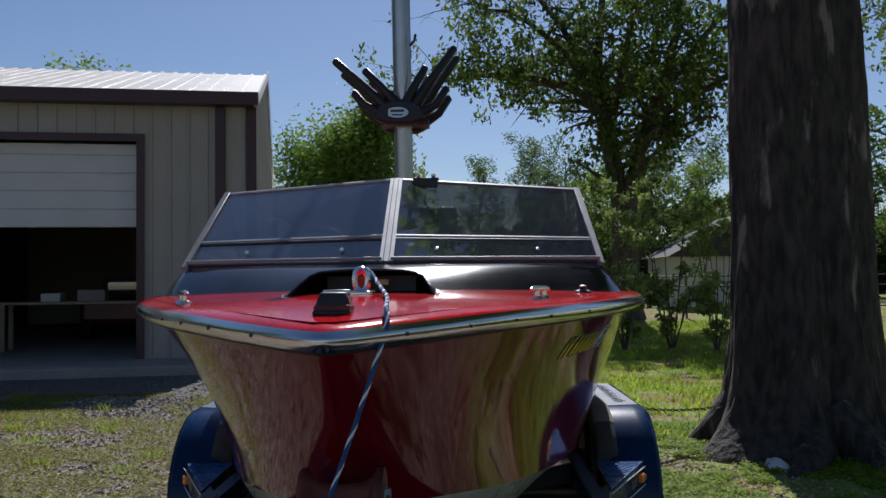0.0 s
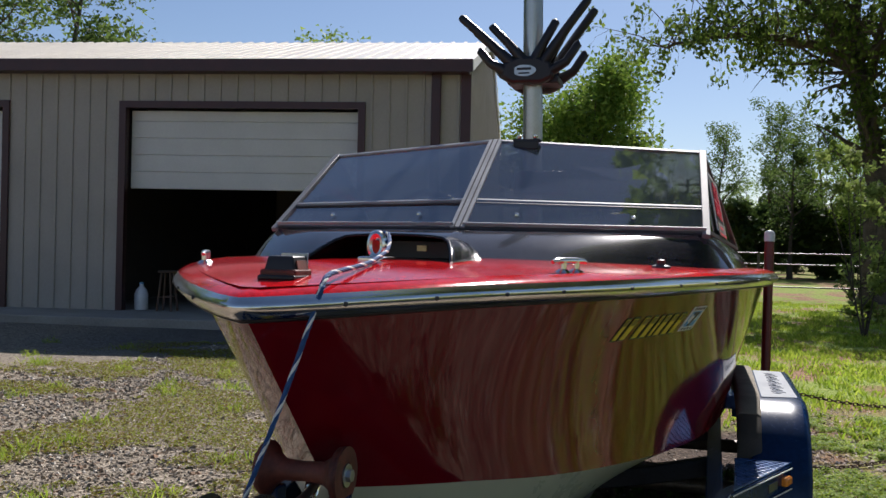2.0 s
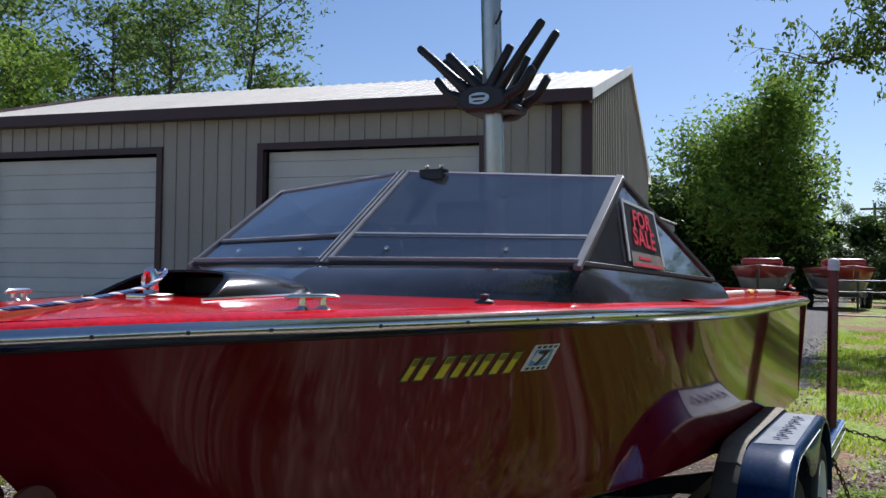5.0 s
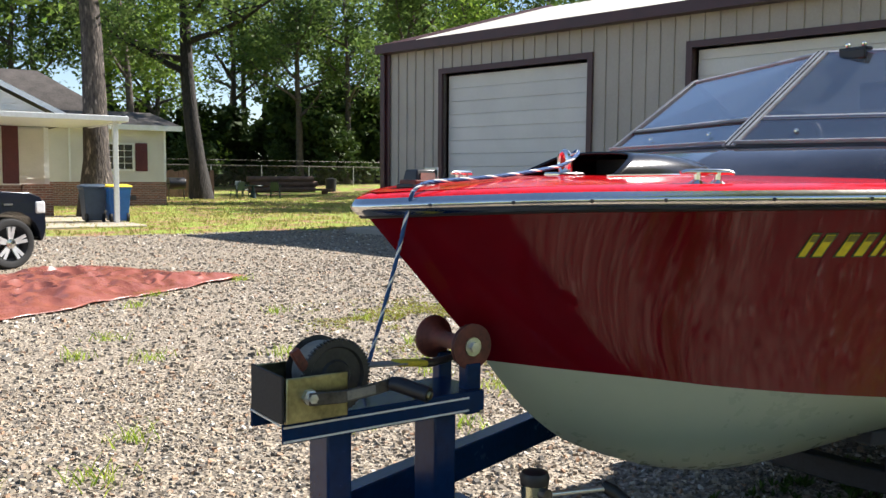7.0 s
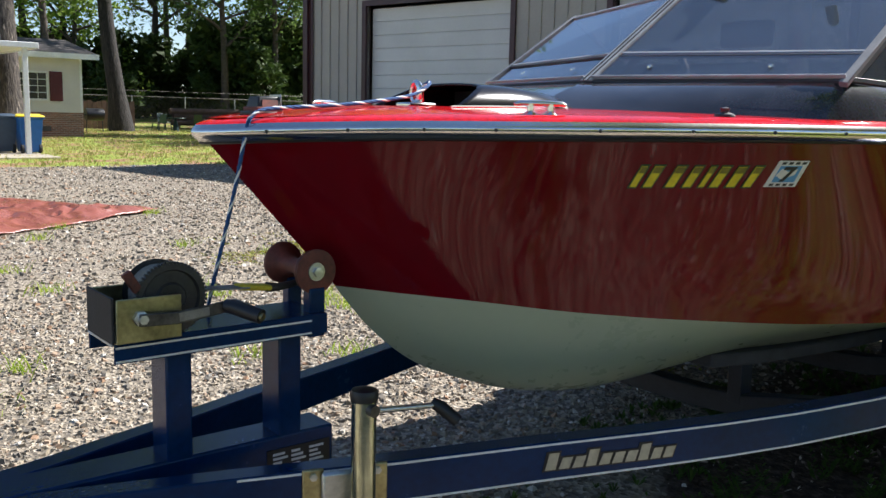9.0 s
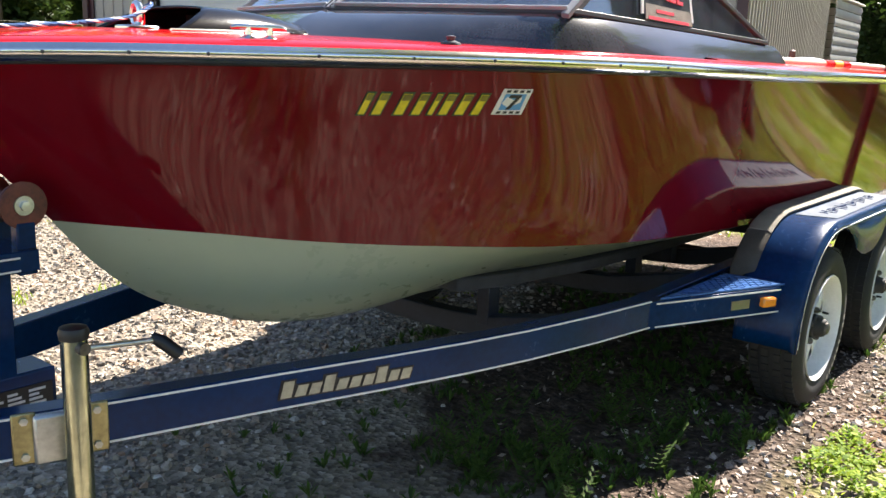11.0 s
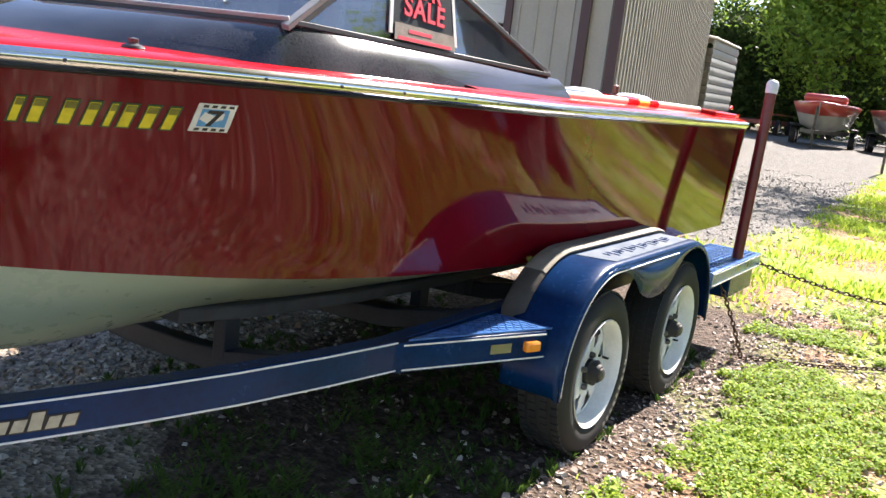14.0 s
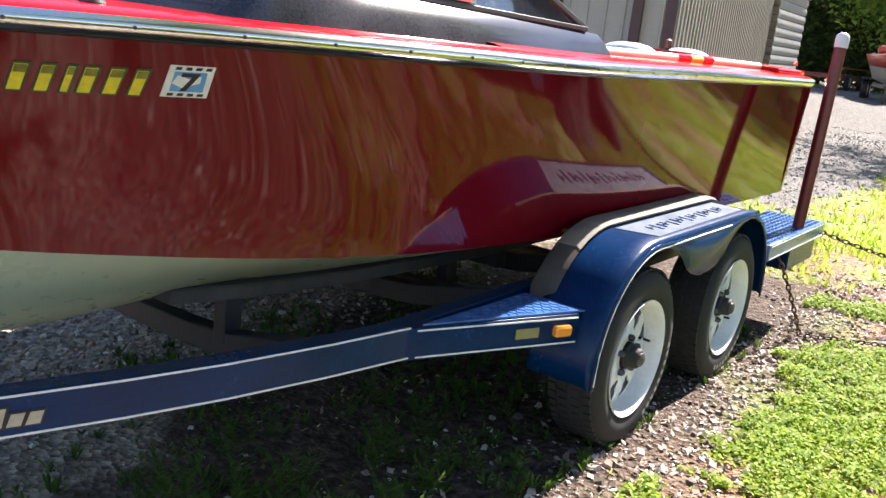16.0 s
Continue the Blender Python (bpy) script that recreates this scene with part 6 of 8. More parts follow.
for z in (0.803, 0.832):
    part("pinstripe", Shape().box((-0.208, -0.1125, z - 0.002), (0.25, -0.1102, z + 0.002)), M_STRIPE, stand)
part("pinstripe", Shape().box((-0.2125, -0.105, 0.834), (-0.2102, 0.05, 0.838)), M_STRIPE, stand)
for y in (-0.062, 0.062):
    part("roller_arm", Shape().box((0.257 if y < 0 else 0.283, y - 0.004 if y > 0 else y - 0.028, 0.785), (0.300 if y < 0 else 0.322, y + 0.028 if y > 0 else y + 0.004, 0.905)), M_BLUE, stand, bevel=0.004)
ax = Matrix.Translation((0.278, 0, 0.943)) @ Matrix.Rotation(radians(90), 4, "X")
roller = part("bow_roller", Shape().lathe(ax, [(0.026, -0.085), (0.048, -0.085), (0.053, -0.078), (0.051, -0.070), (0.034, -0.060), (0.021, -0.04), (0.019, 0.0), (0.021, 0.04), (0.034, 0.060), (0.051, 0.070), (0.053, 0.078), (0.048, 0.085), (0.026, 0.085)], 32), M_ROLLER, stand, "worn red-brown bow roller", smooth=50)
part("washer", Shape().lathe(ax, [(0.022, 0.085), (0.022, 0.089), (0.004, 0.089)], 20), M_ZINC, roller)
part("roller_bolt", Shape().lathe(ax, [(0.012, 0.089), (0.012, 0.098), (0.001, 0.099)], 6), M_ZINC, roller)
part("end_disc", Shape().lathe(ax, [(0.051, 0.080), (0.0535, 0.086), (0.042, 0.0885), (0.024, 0.087), (0.022, 0.08)], 30), M_ROLLER, roller, "dark scuffed end flange")

winch = thing("winch", (-0.11, -0.05, 0.846), "hand-cranked trailer winch with yellow zinc plates and black handle", "winch")
for y in (-0.140, 0.02):
    part("side_plate", Shape().box((-0.214, y, 0.846), (-0.078, y + 0.005, 0.938)), M_BRASS, winch, bevel=0.003)
part("back_plate", Shape().box((-0.222, -0.135, 0.846), (-0.216, 0.02, 0.942)), M_RUBBER, winch, bevel=0.002)
part("base_plate", Shape().box((-0.214, -0.135, 0.846), (-0.078, 0.02, 0.851)), M_BRASS, winch)
wx = Matrix.Translation((-0.085, -0.058, 0.922)) @ Matrix.Rotation(radians(90), 4, "X")
gear = part("gear", Shape().lathe(wx, [(0.012, 0.046), (0.030, 0.048), (0.034, 0.042), (0.058, 0.042), (0.062, 0.049), (0.074, 0.049), (0.074, 0.038), (0.012, 0.036)], 48), M_GEAR, winch, "toothed drum gear")
teeth = Shape()
for i in range(56):
    teeth.mbox(wx @ Matrix.Rotation(2 * math.pi * i / 56, 4, "Z") @ Matrix.Translation((0.075, 0, 0.0435)), (-0.003, -0.0022, -0.005), (0.0035, 0.0022, 0.005))
part("tooth_ring", teeth, M_GEAR, gear, smooth=0)
part("drum", Shape().lathe(wx, [(0.07, -0.052), (0.072, -0.047), (0.050, -0.044), (0.050, 0.030), (0.068, 0.033), (0.07, 0.037)], 36), M_GEAR, winch, "drum wound with strap")
part("strap_coil", Shape().lathe(wx, [(0.056, -0.042), (0.062, -0.040), (0.062, 0.028), (0.056, 0.030)], 36), M_GREYWEB, winch)
part("pawl", Shape().bar([(-0.155, -0.10, 0.945), (-0.180, -0.10, 0.985)], 0.02, 0.014, (0, 1, 0)), M_ROLLER, winch, "rusty ratchet pawl", bevel=0.002)
part("crank_bolt", Shape().lathe(Matrix.Translation((-0.167, -0.140, 0.897)) @ Matrix.Rotation(radians(90), 4, "X"), [(0.016, 0), (0.016, 0.012), (0.010, 0.014), (0.010, 0.026), (0.001, 0.027)], 6), M_ZINC, winch)
arm = part("crank_arm", Shape().bar([(-0.175, -0.160, 0.896), (-0.10, -0.163, 0.893), (-0.03, -0.165, 0.900), (0.02, -0.168, 0.908)], 0.006, 0.026, (0, 0, 1)), M_STEEL, winch, "zinc crank arm", bevel=0.002)
part("arm_label", Shape().bar([(-0.095, -0.1675, 0.8945), (-0.03, -0.1690, 0.9005)], 0.001, 0.018, (0, 0, 1)), M_GREYWEB, arm, "pale warning label")
part("grip", Shape().tube([(0.005, -0.170, 0.908), (0.018, -0.185, 0.907), (0.05, -0.245, 0.893)], [0.014, 0.017, 0.016], 14), M_BLACK, winch, "black crank grip")
part("grip_end", Shape().tube([(0.0499, -0.2449, 0.893), (0.0525, -0.2500, 0.8918)], [0.009, 0.008], 10), M_BRASS, winch)
strap = thing("winch_strap", (0.1, -0.02, 0.91), "worn winch strap with a yellow wear sleeve and hook", "strap")
part("webbing", Shape().bar([(-0.02, -0.045, 0.925), (0.05, -0.038, 0.919), (0.12, -0.030, 0.914)], 0.045, 0.004), M_GREYWEB, strap)
part("sleeve", Shape().bar([(0.10, -0.032, 0.916), (0.14, -0.028, 0.911), (0.185, -0.022, 0.905)], 0.036, 0.014), M_YELLOW, strap, "yellow wear sleeve", bevel=0.005)
part("hook", Shape().tube([(0.18, -0.022, 0.906), (0.21, -0.020, 0.902), (0.25, -0.016, 0.905), (0.31, -0.010, 0.912), (0.33, -0.005, 0.93)], [0.012, 0.010, 0.008, 0.008, 0.005], 10), M_STEEL, strap)
part("bow_eye", Shape().tube([(0.315 + 0.022 * math.cos(a), 0.0, 0.905 + 0.022 * math.sin(a)) for a in (2 * math.pi * k / 14 for k in range(15))], 0.006, 8), M_CHROME, boat, "stainless bow eye")

plate = part("maker_plate", Shape().box((0.160, -0.0590, 0.446), (0.333, -0.0565, 0.512)), M_BLACK, trailer, "black data plate with white bars")
s = Shape()
for r in range(5):
    for c in range(3):
        s.box((0.175 + c * 0.05, -0.0602, 0.453 + r * 0.011), (0.175 + c * 0.05 + 0.04 - 0.008 * ((r + c) % 3), -0.0591, 0.459 + r * 0.011))
part("plate_lettering", s, M_STRIPE, plate)

jack = thing("tongue_jack", (0.222, -0.352, 0.0), "zinc-plated swivel tongue jack with a black cap and crank", "jack")
JX, JY = 0.222, -0.376
part("outer_tube", Shape().tube([(JX, JY, 0.24), (JX, JY, 0.722)], 0.027, 24), M_JACK, jack, "shiny zinc outer tube")
part("inner_tube", Shape().tube([(JX, JY, 0.06), (JX, JY, 0.25)], 0.024, 20), M_ZINC, jack)
part("foot", Shape().lathe(pose(JX, JY, 0.0), [(0.055, 0.0), (0.055, 0.006), (0.03, 0.012), (0.03, 0.07), (0.024, 0.07)], 20), M_ZINC, jack)
part("cap", Shape().lathe(pose(JX, JY, 0.715), [(0.029, 0), (0.031, 0.014), (0.027, 0.024), (0.012, 0.028), (0.002, 0.029)], 24), M_BLACK, jack, "black plastic cap")
part("crank", Shape().tube([(JX + 0.00, JY - 0.030, 0.700), (JX + 0.03, JY - 0.034, 0.698), (JX + 0.165, JY - 0.040, 0.684)], 0.0065, 10), M_ZINC, jack)
part("crank_hub", Shape().tube([(JX, JY - 0.02, 0.700), (JX + 0.002, JY - 0.040, 0.700)], 0.013, 12), M_STEEL, jack)
part("crank_grip", Shape().tube([(JX + 0.158, JY - 0.032, 0.690), (JX + 0.172, JY - 0.050, 0.680), (JX + 0.200, JY - 0.072, 0.650)], [0.012, 0.015, 0.015], 12), M_BLACK, jack)
th = math.atan2(-(0.345 - 0.226), 0.34)
bm_ = Matrix.Translation((JX + 0.012, -0.264, 0.4925)) @ Matrix.Rotation(th, 4, "Z")
for dx in (-0.095, 0.05):
    pl = part("clamp_plate", Shape().mbox(bm_, (dx, -0.050, -0.060), (dx + 0.048, -0.042, 0.055)), M_BRASS, jack, bevel=0.006)
    for dz in (-0.042, 0.038):
        part("bolt", Shape().lathe(bm_ @ Matrix.Translation((dx + 0.024, -0.050, dz)) @ Matrix.Rotation(radians(90), 4, "X"), [(0.009, 0), (0.009, 0.006), (0.001, 0.007)], 6), M_ZINC, pl)
part("swivel_plate", Shape().mbox(bm_, (-0.055, -0.066, -0.062), (0.055, -0.051, 0.05)), M_ZINC, jack, bevel=0.008)
part("swivel_pin", Shape().tube([bm_ @ Vector((0.045, -0.07, 0.02)), bm_ @ Vector((0.050, -0.085, -0.02))], 0.008, 8), M_BLACK, jack)
s = Shape()
for i in range(5):
    z = 0.29 + i * 0.016
    s.lathe(pose(JX, JY, z), [(0.0272, 0), (0.0280, 0.0025), (0.0272, 0.005)], 20, caps=False)
part("ring_mark", s, M_STEEL, jack)

# maker's lettering on the beam: silver slanted shapes with a dark edge
for i in range(10):
    s, e = Shape(), Shape()
    x0 = 0.692 + i * 0.035
    def bp(x, z, out):
        y = 0
        for (xa, ya), (xb, yb) in zip(BEAM, BEAM[1:]):
            if xa <= x <= xb:
                y = ya + (yb - ya) * (x - xa) / (xb - xa)
        return Vector((x - 0.25 * out, -(y + out), z))
    zc = 0.489 - 0.012 * (x0 - 0.7)
    h = 0.042 if i in (0, 3, 7) else 0.028
    o = [(x0, zc - 0.016), (x0 + 0.027, zc - 0.016), (x0 + 0.036, zc - 0.016 + h), (x0 + 0.010, zc - 0.016 + h)]
    s.prism([bp(x, z, 0.0035) for x, z in o], (0, -0.001, 0))
    o = [(x0 - 0.006, zc - 0.020), (x0 + 0.031, zc - 0.020), (x0 + 0.042, zc - 0.012 + h), (x0 + 0.004, zc - 0.012 + h)]
    e.prism([bp(x, z, 0.0015) for x, z in o], (0, -0.001, 0))
    mk = part("maker_mark", s, M_SILVER, trailer, "silver slanted maker's mark with a dark edge", smooth=0)
    part("mark_edge", e, M_BLACK, mk, smooth=0)


# ---------- chains ----------
def chain(name, pts, label, link=0.034, wire=0.0042):
    c = thing(name, pts[0], label, "chain")
    path = [Vector(p) for p in pts]
    out, carry = [], 0.0
    for a, b in zip(path, path[1:]):
        L = (b - a).length
        t = carry
        while t < L:
            out.append((a.lerp(b, t / L), (b - a).normalized()))
            t += link
        carry = t - L
    ring = []
    hl, hw = link * 0.62, link * 0.30
    loop = [(hl * math.cos(a) * 1.0, hw * math.sin(a), 0) for a in (2 * math.pi * k / 10 for k in range(11))]
    me = mesh_of("link", Shape().tube(loop, wire, 5, caps=False), M_RUST)
    for i, (p, d) in enumerate(out[:280]):
        ob = new("link", me)
        ob.parent = c
        ob.matrix_parent_inverse = c.matrix_basis.inverted()
        ob.matrix_basis = Matrix.Translation(p) @ d.to_track_quat("X", "Z").to_matrix().to_4x4() @ Matrix.Rotation(radians(90 if i % 2 else 0) + 0.3, 4, "X")
    return c


def sag(a, b, drop, n=14):
    a, b = Vector(a), Vector(b)
    return [a.lerp(b, i / n) - Vector((0, 0, drop * 4 * (i / n) * (1 - i / n))) for i in range(n + 1)]


chain("tether_chain", sag((5.26, -1.02, 0.50), (6.05, -2.62, 0.34), 0.10), "rusty chain from trailer to the tree trunk")
chain("safety_chain", sag((4.55, -1.10, 0.42), (4.75, -1.22, 0.02), -0.02, 6) + [(4.85, -1.35, 0.02), (5.0, -1.6, 0.02), (5.25, -1.85, 0.02), (5.45, -2.1, 0.03), (5.55, -2.35, 0.03)], "rusty chain lying on the ground beside the wheels")


# ---------- in the garage ----------
def gpt(x, y, z):
    return GARAGE @ Vector((x, y, z))


# Pale wood stool given the dark timber colour to paint in the garage's dimness.
stool = thing("stool", gpt(5.45, 0.15, GF), "plain wooden stool standing in the open garage doorway", "stool")
part("seat", Shape().lathe(GARAGE @ pose(5.45, 0.15, GF + 0.70), [(0.02, -0.02), (0.16, -0.02), (0.17, -0.01), (0.17, 0.012), (0.15, 0.02), (0.01, 0.02)], 20), M_TIMBER, stool)
for a in (0.8, 2.37, 3.94, 5.5):
    part("leg", Shape().tube([gpt(5.45 + 0.11 * math.cos(a), 0.15 + 0.11 * math.sin(a), GF + 0.69), gpt(5.45 + 0.19 * math.cos(a), 0.15 + 0.19 * math.sin(a), GF)], 0.018, 8), M_TIMBER, stool)
for a, h in ((0.8, 0.25), (2.37, 0.33), (3.94, 0.25), (5.5, 0.33)):
    r = 0.19 - 0.08 * h / 0.7
    part("rung", Shape().tube([gpt(5.45 + r * math.cos(a), 0.15 + r * math.sin(a), GF + h), gpt(5.45 + r * math.cos(a + 1.57), 0.15 + r * math.sin(a + 1.57), GF + h)], 0.010, 6), M_TIMBER, stool)
jug = thing("plastic_jug", gpt(6.0, 0.3, GF), "translucent white plastic jug on the garage floor", "jug")
part("body", Shape().lathe(GARAGE @ pose(6.0, 0.3, GF), [(0.11, 0), (0.12, 0.02), (0.12, 0.28), (0.09, 0.36), (0.035, 0.42), (0.035, 0.46), (0.01, 0.46)], 16), M_VINYL, jug)
part("lid", Shape().lathe(GARAGE @ pose(6.0, 0.3, GF + 0.46), [(0.038, 0), (0.038, 0.03), (0.002, 0.031)], 12), M_DECBLUE, jug)
bench = thing("work_bench", gpt(3.4, 2.6, GF), "dark work bench with boxes deep in the garage", "bench")
part("top", Shape().mbox(GARAGE, (2.2, 2.3, GF + 0.86), (4.9, 2.95, GF + 0.91)), M_WOOD, bench, bevel=0.005)
for x in (2.3, 4.8):
    for y in (2.36, 2.88):
        part("leg", Shape().mbox(GARAGE, (x - 0.04, y - 0.04, GF), (x + 0.04, y + 0.04, GF + 0.86)), M_WOOD, bench)
for x, w, h, mt in ((3.0, 0.5, 0.22, M_CONC), (3.8, 0.35, 0.16, M_DOORW)):
    solo("storage_box", Shape().mbox(GARAGE, (x, 2.4, GF + 0.911), (x + w, 2.8, GF + 0.91 + h)), mt, "pale storage box on the work bench", "box", bevel=0.01, group="boxes on the bench")
cart = thing("stored_car", gpt(3.2, 7.0, GF), "dark red vehicle parked deep in the dim garage", "car")
part("body", Shape().mbox(GARAGE, (2.3, 5.2, GF + 0.35), (4.1, 9.4, GF + 0.95)), M_POLERED, cart, bevel=0.12)
part("cabin", Shape().mbox(GARAGE, (2.5, 6.6, GF + 0.95), (3.9, 8.6, GF + 1.42)), M_CARGLASS, cart, bevel=0.15)
for x in (2.35, 4.05):
    for y in (6.0, 8.6):
        part("wheel", Shape().lathe(GARAGE @ pose(x, y, GF + 0.32, 0, 90, 0), [(0.02, -0.1), (0.30, -0.1), (0.32, -0.06), (0.32, 0.06), (0.30, 0.1), (0.02, 0.1)], 20), M_RUBBER, cart)

# lean-to behind the garage
lean = thing("metal_carport", (26.6, 5.3, 0), "grey metal lean-to with horizontal ribs behind the garage", "shed")
A, B = gpt(-0.05, GD + 0.15, 0), gpt(-0.50, GD + 4.1, 0)
dirn = (B - A).normalized()
side = Vector((-dirn.y, dirn.x, 0))
for i in range(13):
    z = i * 0.255
    for a, b in ((A, B), (B, B + side * 5)):
        nr = Vector(((b - a).y, -(b - a).x, 0)).normalized()
        part("siding_rib", Shape().prism([a + nr * 0.0 + Vector((0, 0, z)), b + Vector((0, 0, z)), b + nr * 0.03 + Vector((0, 0, z + 0.10)), a + nr * 0.03 + Vector((0, 0, z + 0.10))], Vector((0, 0, 0.14)) - nr * 0.03), M_SHEDGREY, lean)
part("roof", Shape().prism([A + Vector((0, 0, 3.32)) - side * 0.1, A + side * 5 + Vector((0, 0, 3.95)), B + side * 5 + Vector((0, 0, 3.95)), B + Vector((0, 0, 3.32)) - side * 0.1], (0, 0, 0.06)), M_ROOF, lean, "pale sheet roof", bevel=0.02)

# ---------- the house ----------
house = thing("house", (2, 32, 0), "white clapboard house with brick base and burgundy shutters", "house")


def clapboard(x0, x1, z0, z1, y, parent, gable=None):
    """A wall of overlapping boards facing -y, each board its own piece."""
    wall = part("wall", Shape().box((x0, y, z0), (x1, y + 0.15, z1)) if gable is None else Shape().prism([(x0, y, z0), (x1, y, z0), ((x0 + x1) / 2, y, gable)], (0, 0.15, 0)), M_CLAP, parent)
    z = z0
    top = z1 if gable is None else gable
    while z < top - 0.05:
        if gable is None:
            a, b = x0, x1
        else:
            f = min(1, (z + 0.19 - z0) / (gable - z0))
            a, b = x0 + (x1 - x0) / 2 * f, x1 - (x1 - x0) / 2 * f
        h = min(0.19, top - z)
        part("board", Shape().add([(a, y - 0.042, z), (b, y - 0.042, z), (b, y - 0.002, z + h), (a, y - 0.002, z + h), (a, y - 0.001, z), (b, y - 0.001, z)], [(0, 1, 2, 3), (0, 4, 5, 1)]), M_CLAP, wall, fix=False)
        z += h
    return wall


FY, WY = 28.2, 36.6
clapboard(-2.6, 4.72, 1.0, 2.78, FY, house)
clapboard(-2.4, 5.4, 2.90, None, FY - 0.05, house, gable=4.84)
clapboard(4.9, 11.0, 1.05, 3.25, WY, house)
part("side_wall", Shape().box((4.58, FY + 0.15, 1.0), (4.72, WY, 3.1)), M_CLAP, house)
part("side_wall", Shape().box((10.85, WY + 0.15, 1.05), (11.0, WY + 6, 3.25)), M_CLAP, house)
part("brick_base", Shape().box((-2.62, FY - 0.03, 0), (4.74, FY + 0.15, 1.0)), M_BRICK, house, "red brick base wall")
part("brick_base", Shape().box((4.75, WY - 0.03, 0), (11.03, WY + 0.15, 1.05)), M_BRICK, house, "red brick base wall")
part("brick_pier", Shape().box((3.95, FY - 0.35, 0), (4.80, FY - 0.031, 1.03)), M_BRICK, house)
part("brick_side", Shape().box((10.85, WY + 0.151, 0), (11.03, WY + 6, 1.05)), M_BRICK, house)
part("corner_board", Shape().box((4.62, FY - 0.06, 1.0), (4.76, FY - 0.0435, 2.78)), M_WHITEPAINT, house)
part("corner_board", Shape().box((10.93, WY - 0.06, 1.05), (11.03, WY - 0.0435, 3.25)), M_WHITEPAINT, house)
part("corner_board", Shape().box((7.1, WY - 0.06, 1.05), (7.18, WY - 0.0435, 3.25)), M_WHITEPAINT, house)
part("crawl_vent", Shape().box((9.3, WY - 0.05, 0.28), (9.75, WY - 0.0305, 0.48)), M_DIMTONE, house)
for a, b in (((-2.70, 2.84), (1.5, 4.92)), ((1.5, 4.92), (5.70, 2.84))):
    part("rake_board", Shape().prism([(a[0], FY - 0.32, a[1]), (b[0], FY - 0.32, b[1]), (b[0], FY - 0.32, b[1] + 0.17), (a[0], FY - 0.32, a[1] + 0.17)], (0, 0.03, 0)), M_WHITEPAINT, house)
    part("rake_soffit", Shape().prism([(a[0], FY - 0.289, a[1] + 0.04), (b[0], FY - 0.289, b[1] + 0.04), (b[0], FY - 0.052, b[1] + 0.04), (a[0], FY - 0.052, a[1] + 0.04)], (0, 0, 0.03)), M_WHITEPAINT, house)
    part("roof_slope", Shape().prism([(a[0], FY - 0.30, a[1] + 0.12), (b[0], FY - 0.30, b[1] + 0.12), (b[0], FY + 9, b[1] + 0.12), (a[0], FY + 9, a[1] + 0.12)], (0, 0, 0.06)), M_SHINGLE, house, "dark weathered shingle roof")
part("roof_slope", Shape().prism([(3.0, WY - 0.45, 3.33), (11.6, WY - 0.45, 3.33), (11.6, WY + 4.0, 4.15), (3.0, WY + 4.0, 4.15)], (0, 0, 0.08)), M_SHINGLE, house, "dark weathered shingle roof")
part("eave_board", Shape().box((4.75, WY - 0.48, 3.20), (11.62, WY - 0.455, 3.42)), M_WHITEPAINT, house)
part("eave_soffit", Shape().box((4.75, WY - 0.454, 3.25), (11.6, WY, 3.28)), M_WHITEPAINT, house)


part("roof_slope", Shape().prism([(1.6, 34.0, 5.05), (5.56, 34.0, 5.05), (7.55, 32.2, 3.62), (1.6, 32.2, 3.62)], (0, 0.02, 0.08)), M_SHINGLE, house, "dark weathered shingle roof")


def house_window(x0, x1, z0, z1, y, cols, rows_):
    w = part("window", Shape().box((x0, y - 0.075, z0), (x1, y - 0.035, z0 + 0.07)).box((x0, y - 0.075, z1 - 0.07), (x1, y - 0.035, z1)).box((x0, y - 0.075, z0 + 0.07), (x0 + 0.07, y - 0.035, z1 - 0.07)).box((x1 - 0.07, y - 0.075, z0 + 0.07), (x1, y - 0.035, z1 - 0.07)), M_WHITEPAINT, house, "white sash window with small panes")
    for i in range(cols):
        for j in range(rows_):
            a, b = x0 + 0.07 + (x1 - x0 - 0.14) * i / cols, x0 + 0.07 + (x1 - x0 - 0.14) * (i + 1) / cols
            c, d = z0 + 0.07 + (z1 - z0 - 0.14) * j / rows_, z0 + 0.07 + (z1 - z0 - 0.14) * (j + 1) / rows_
            part("glass_pane", Shape().box((a + 0.013, y - 0.05, c + 0.013), (b - 0.013, y - 0.044, d - 0.013)), M_WINDOW, w)
    part("muntin", Shape().box((x0 + 0.07, y - 0.043, z0 + 0.07), (x1 - 0.07, y - 0.036, z1 - 0.07)), M_WHITEPAINT, w)


house_window(1.66, 2.36, 1.02, 2.83, FY, 2, 4)
house_window(2.66, 3.36, 1.02, 2.83, FY, 2, 4)
part("door_panel", Shape().box((2.38, FY - 0.06, 1.02), (2.64, FY - 0.03, 2.83)), M_CREAM, house, "cream panel between the windows")
for x0, x1, z0, z1, y in ((1.10, 1.58, 1.05, 2.86, FY), (3.44, 3.90, 1.05, 2.86, FY), (9.75, 10.25, 1.5, 2.68, WY)):
    sh = part("shutter", Shape().box((x0, y - 0.07, z0), (x1, y - 0.031, z1)), M_BURGR, house, "burgundy louvred shutter", bevel=0.01)
    n = 14
    for i in range(n):
        zz = z0 + 0.08 + (z1 - z0 - 0.16) * i / n
        part("louvre", Shape().box((x0 + 0.06, y - 0.085, zz), (x1 - 0.06, y - 0.0705, zz + 0.05)), M_BURGR, sh)
house_window(8.55, 9.70, 1.5, 2.68, WY, 3, 4)
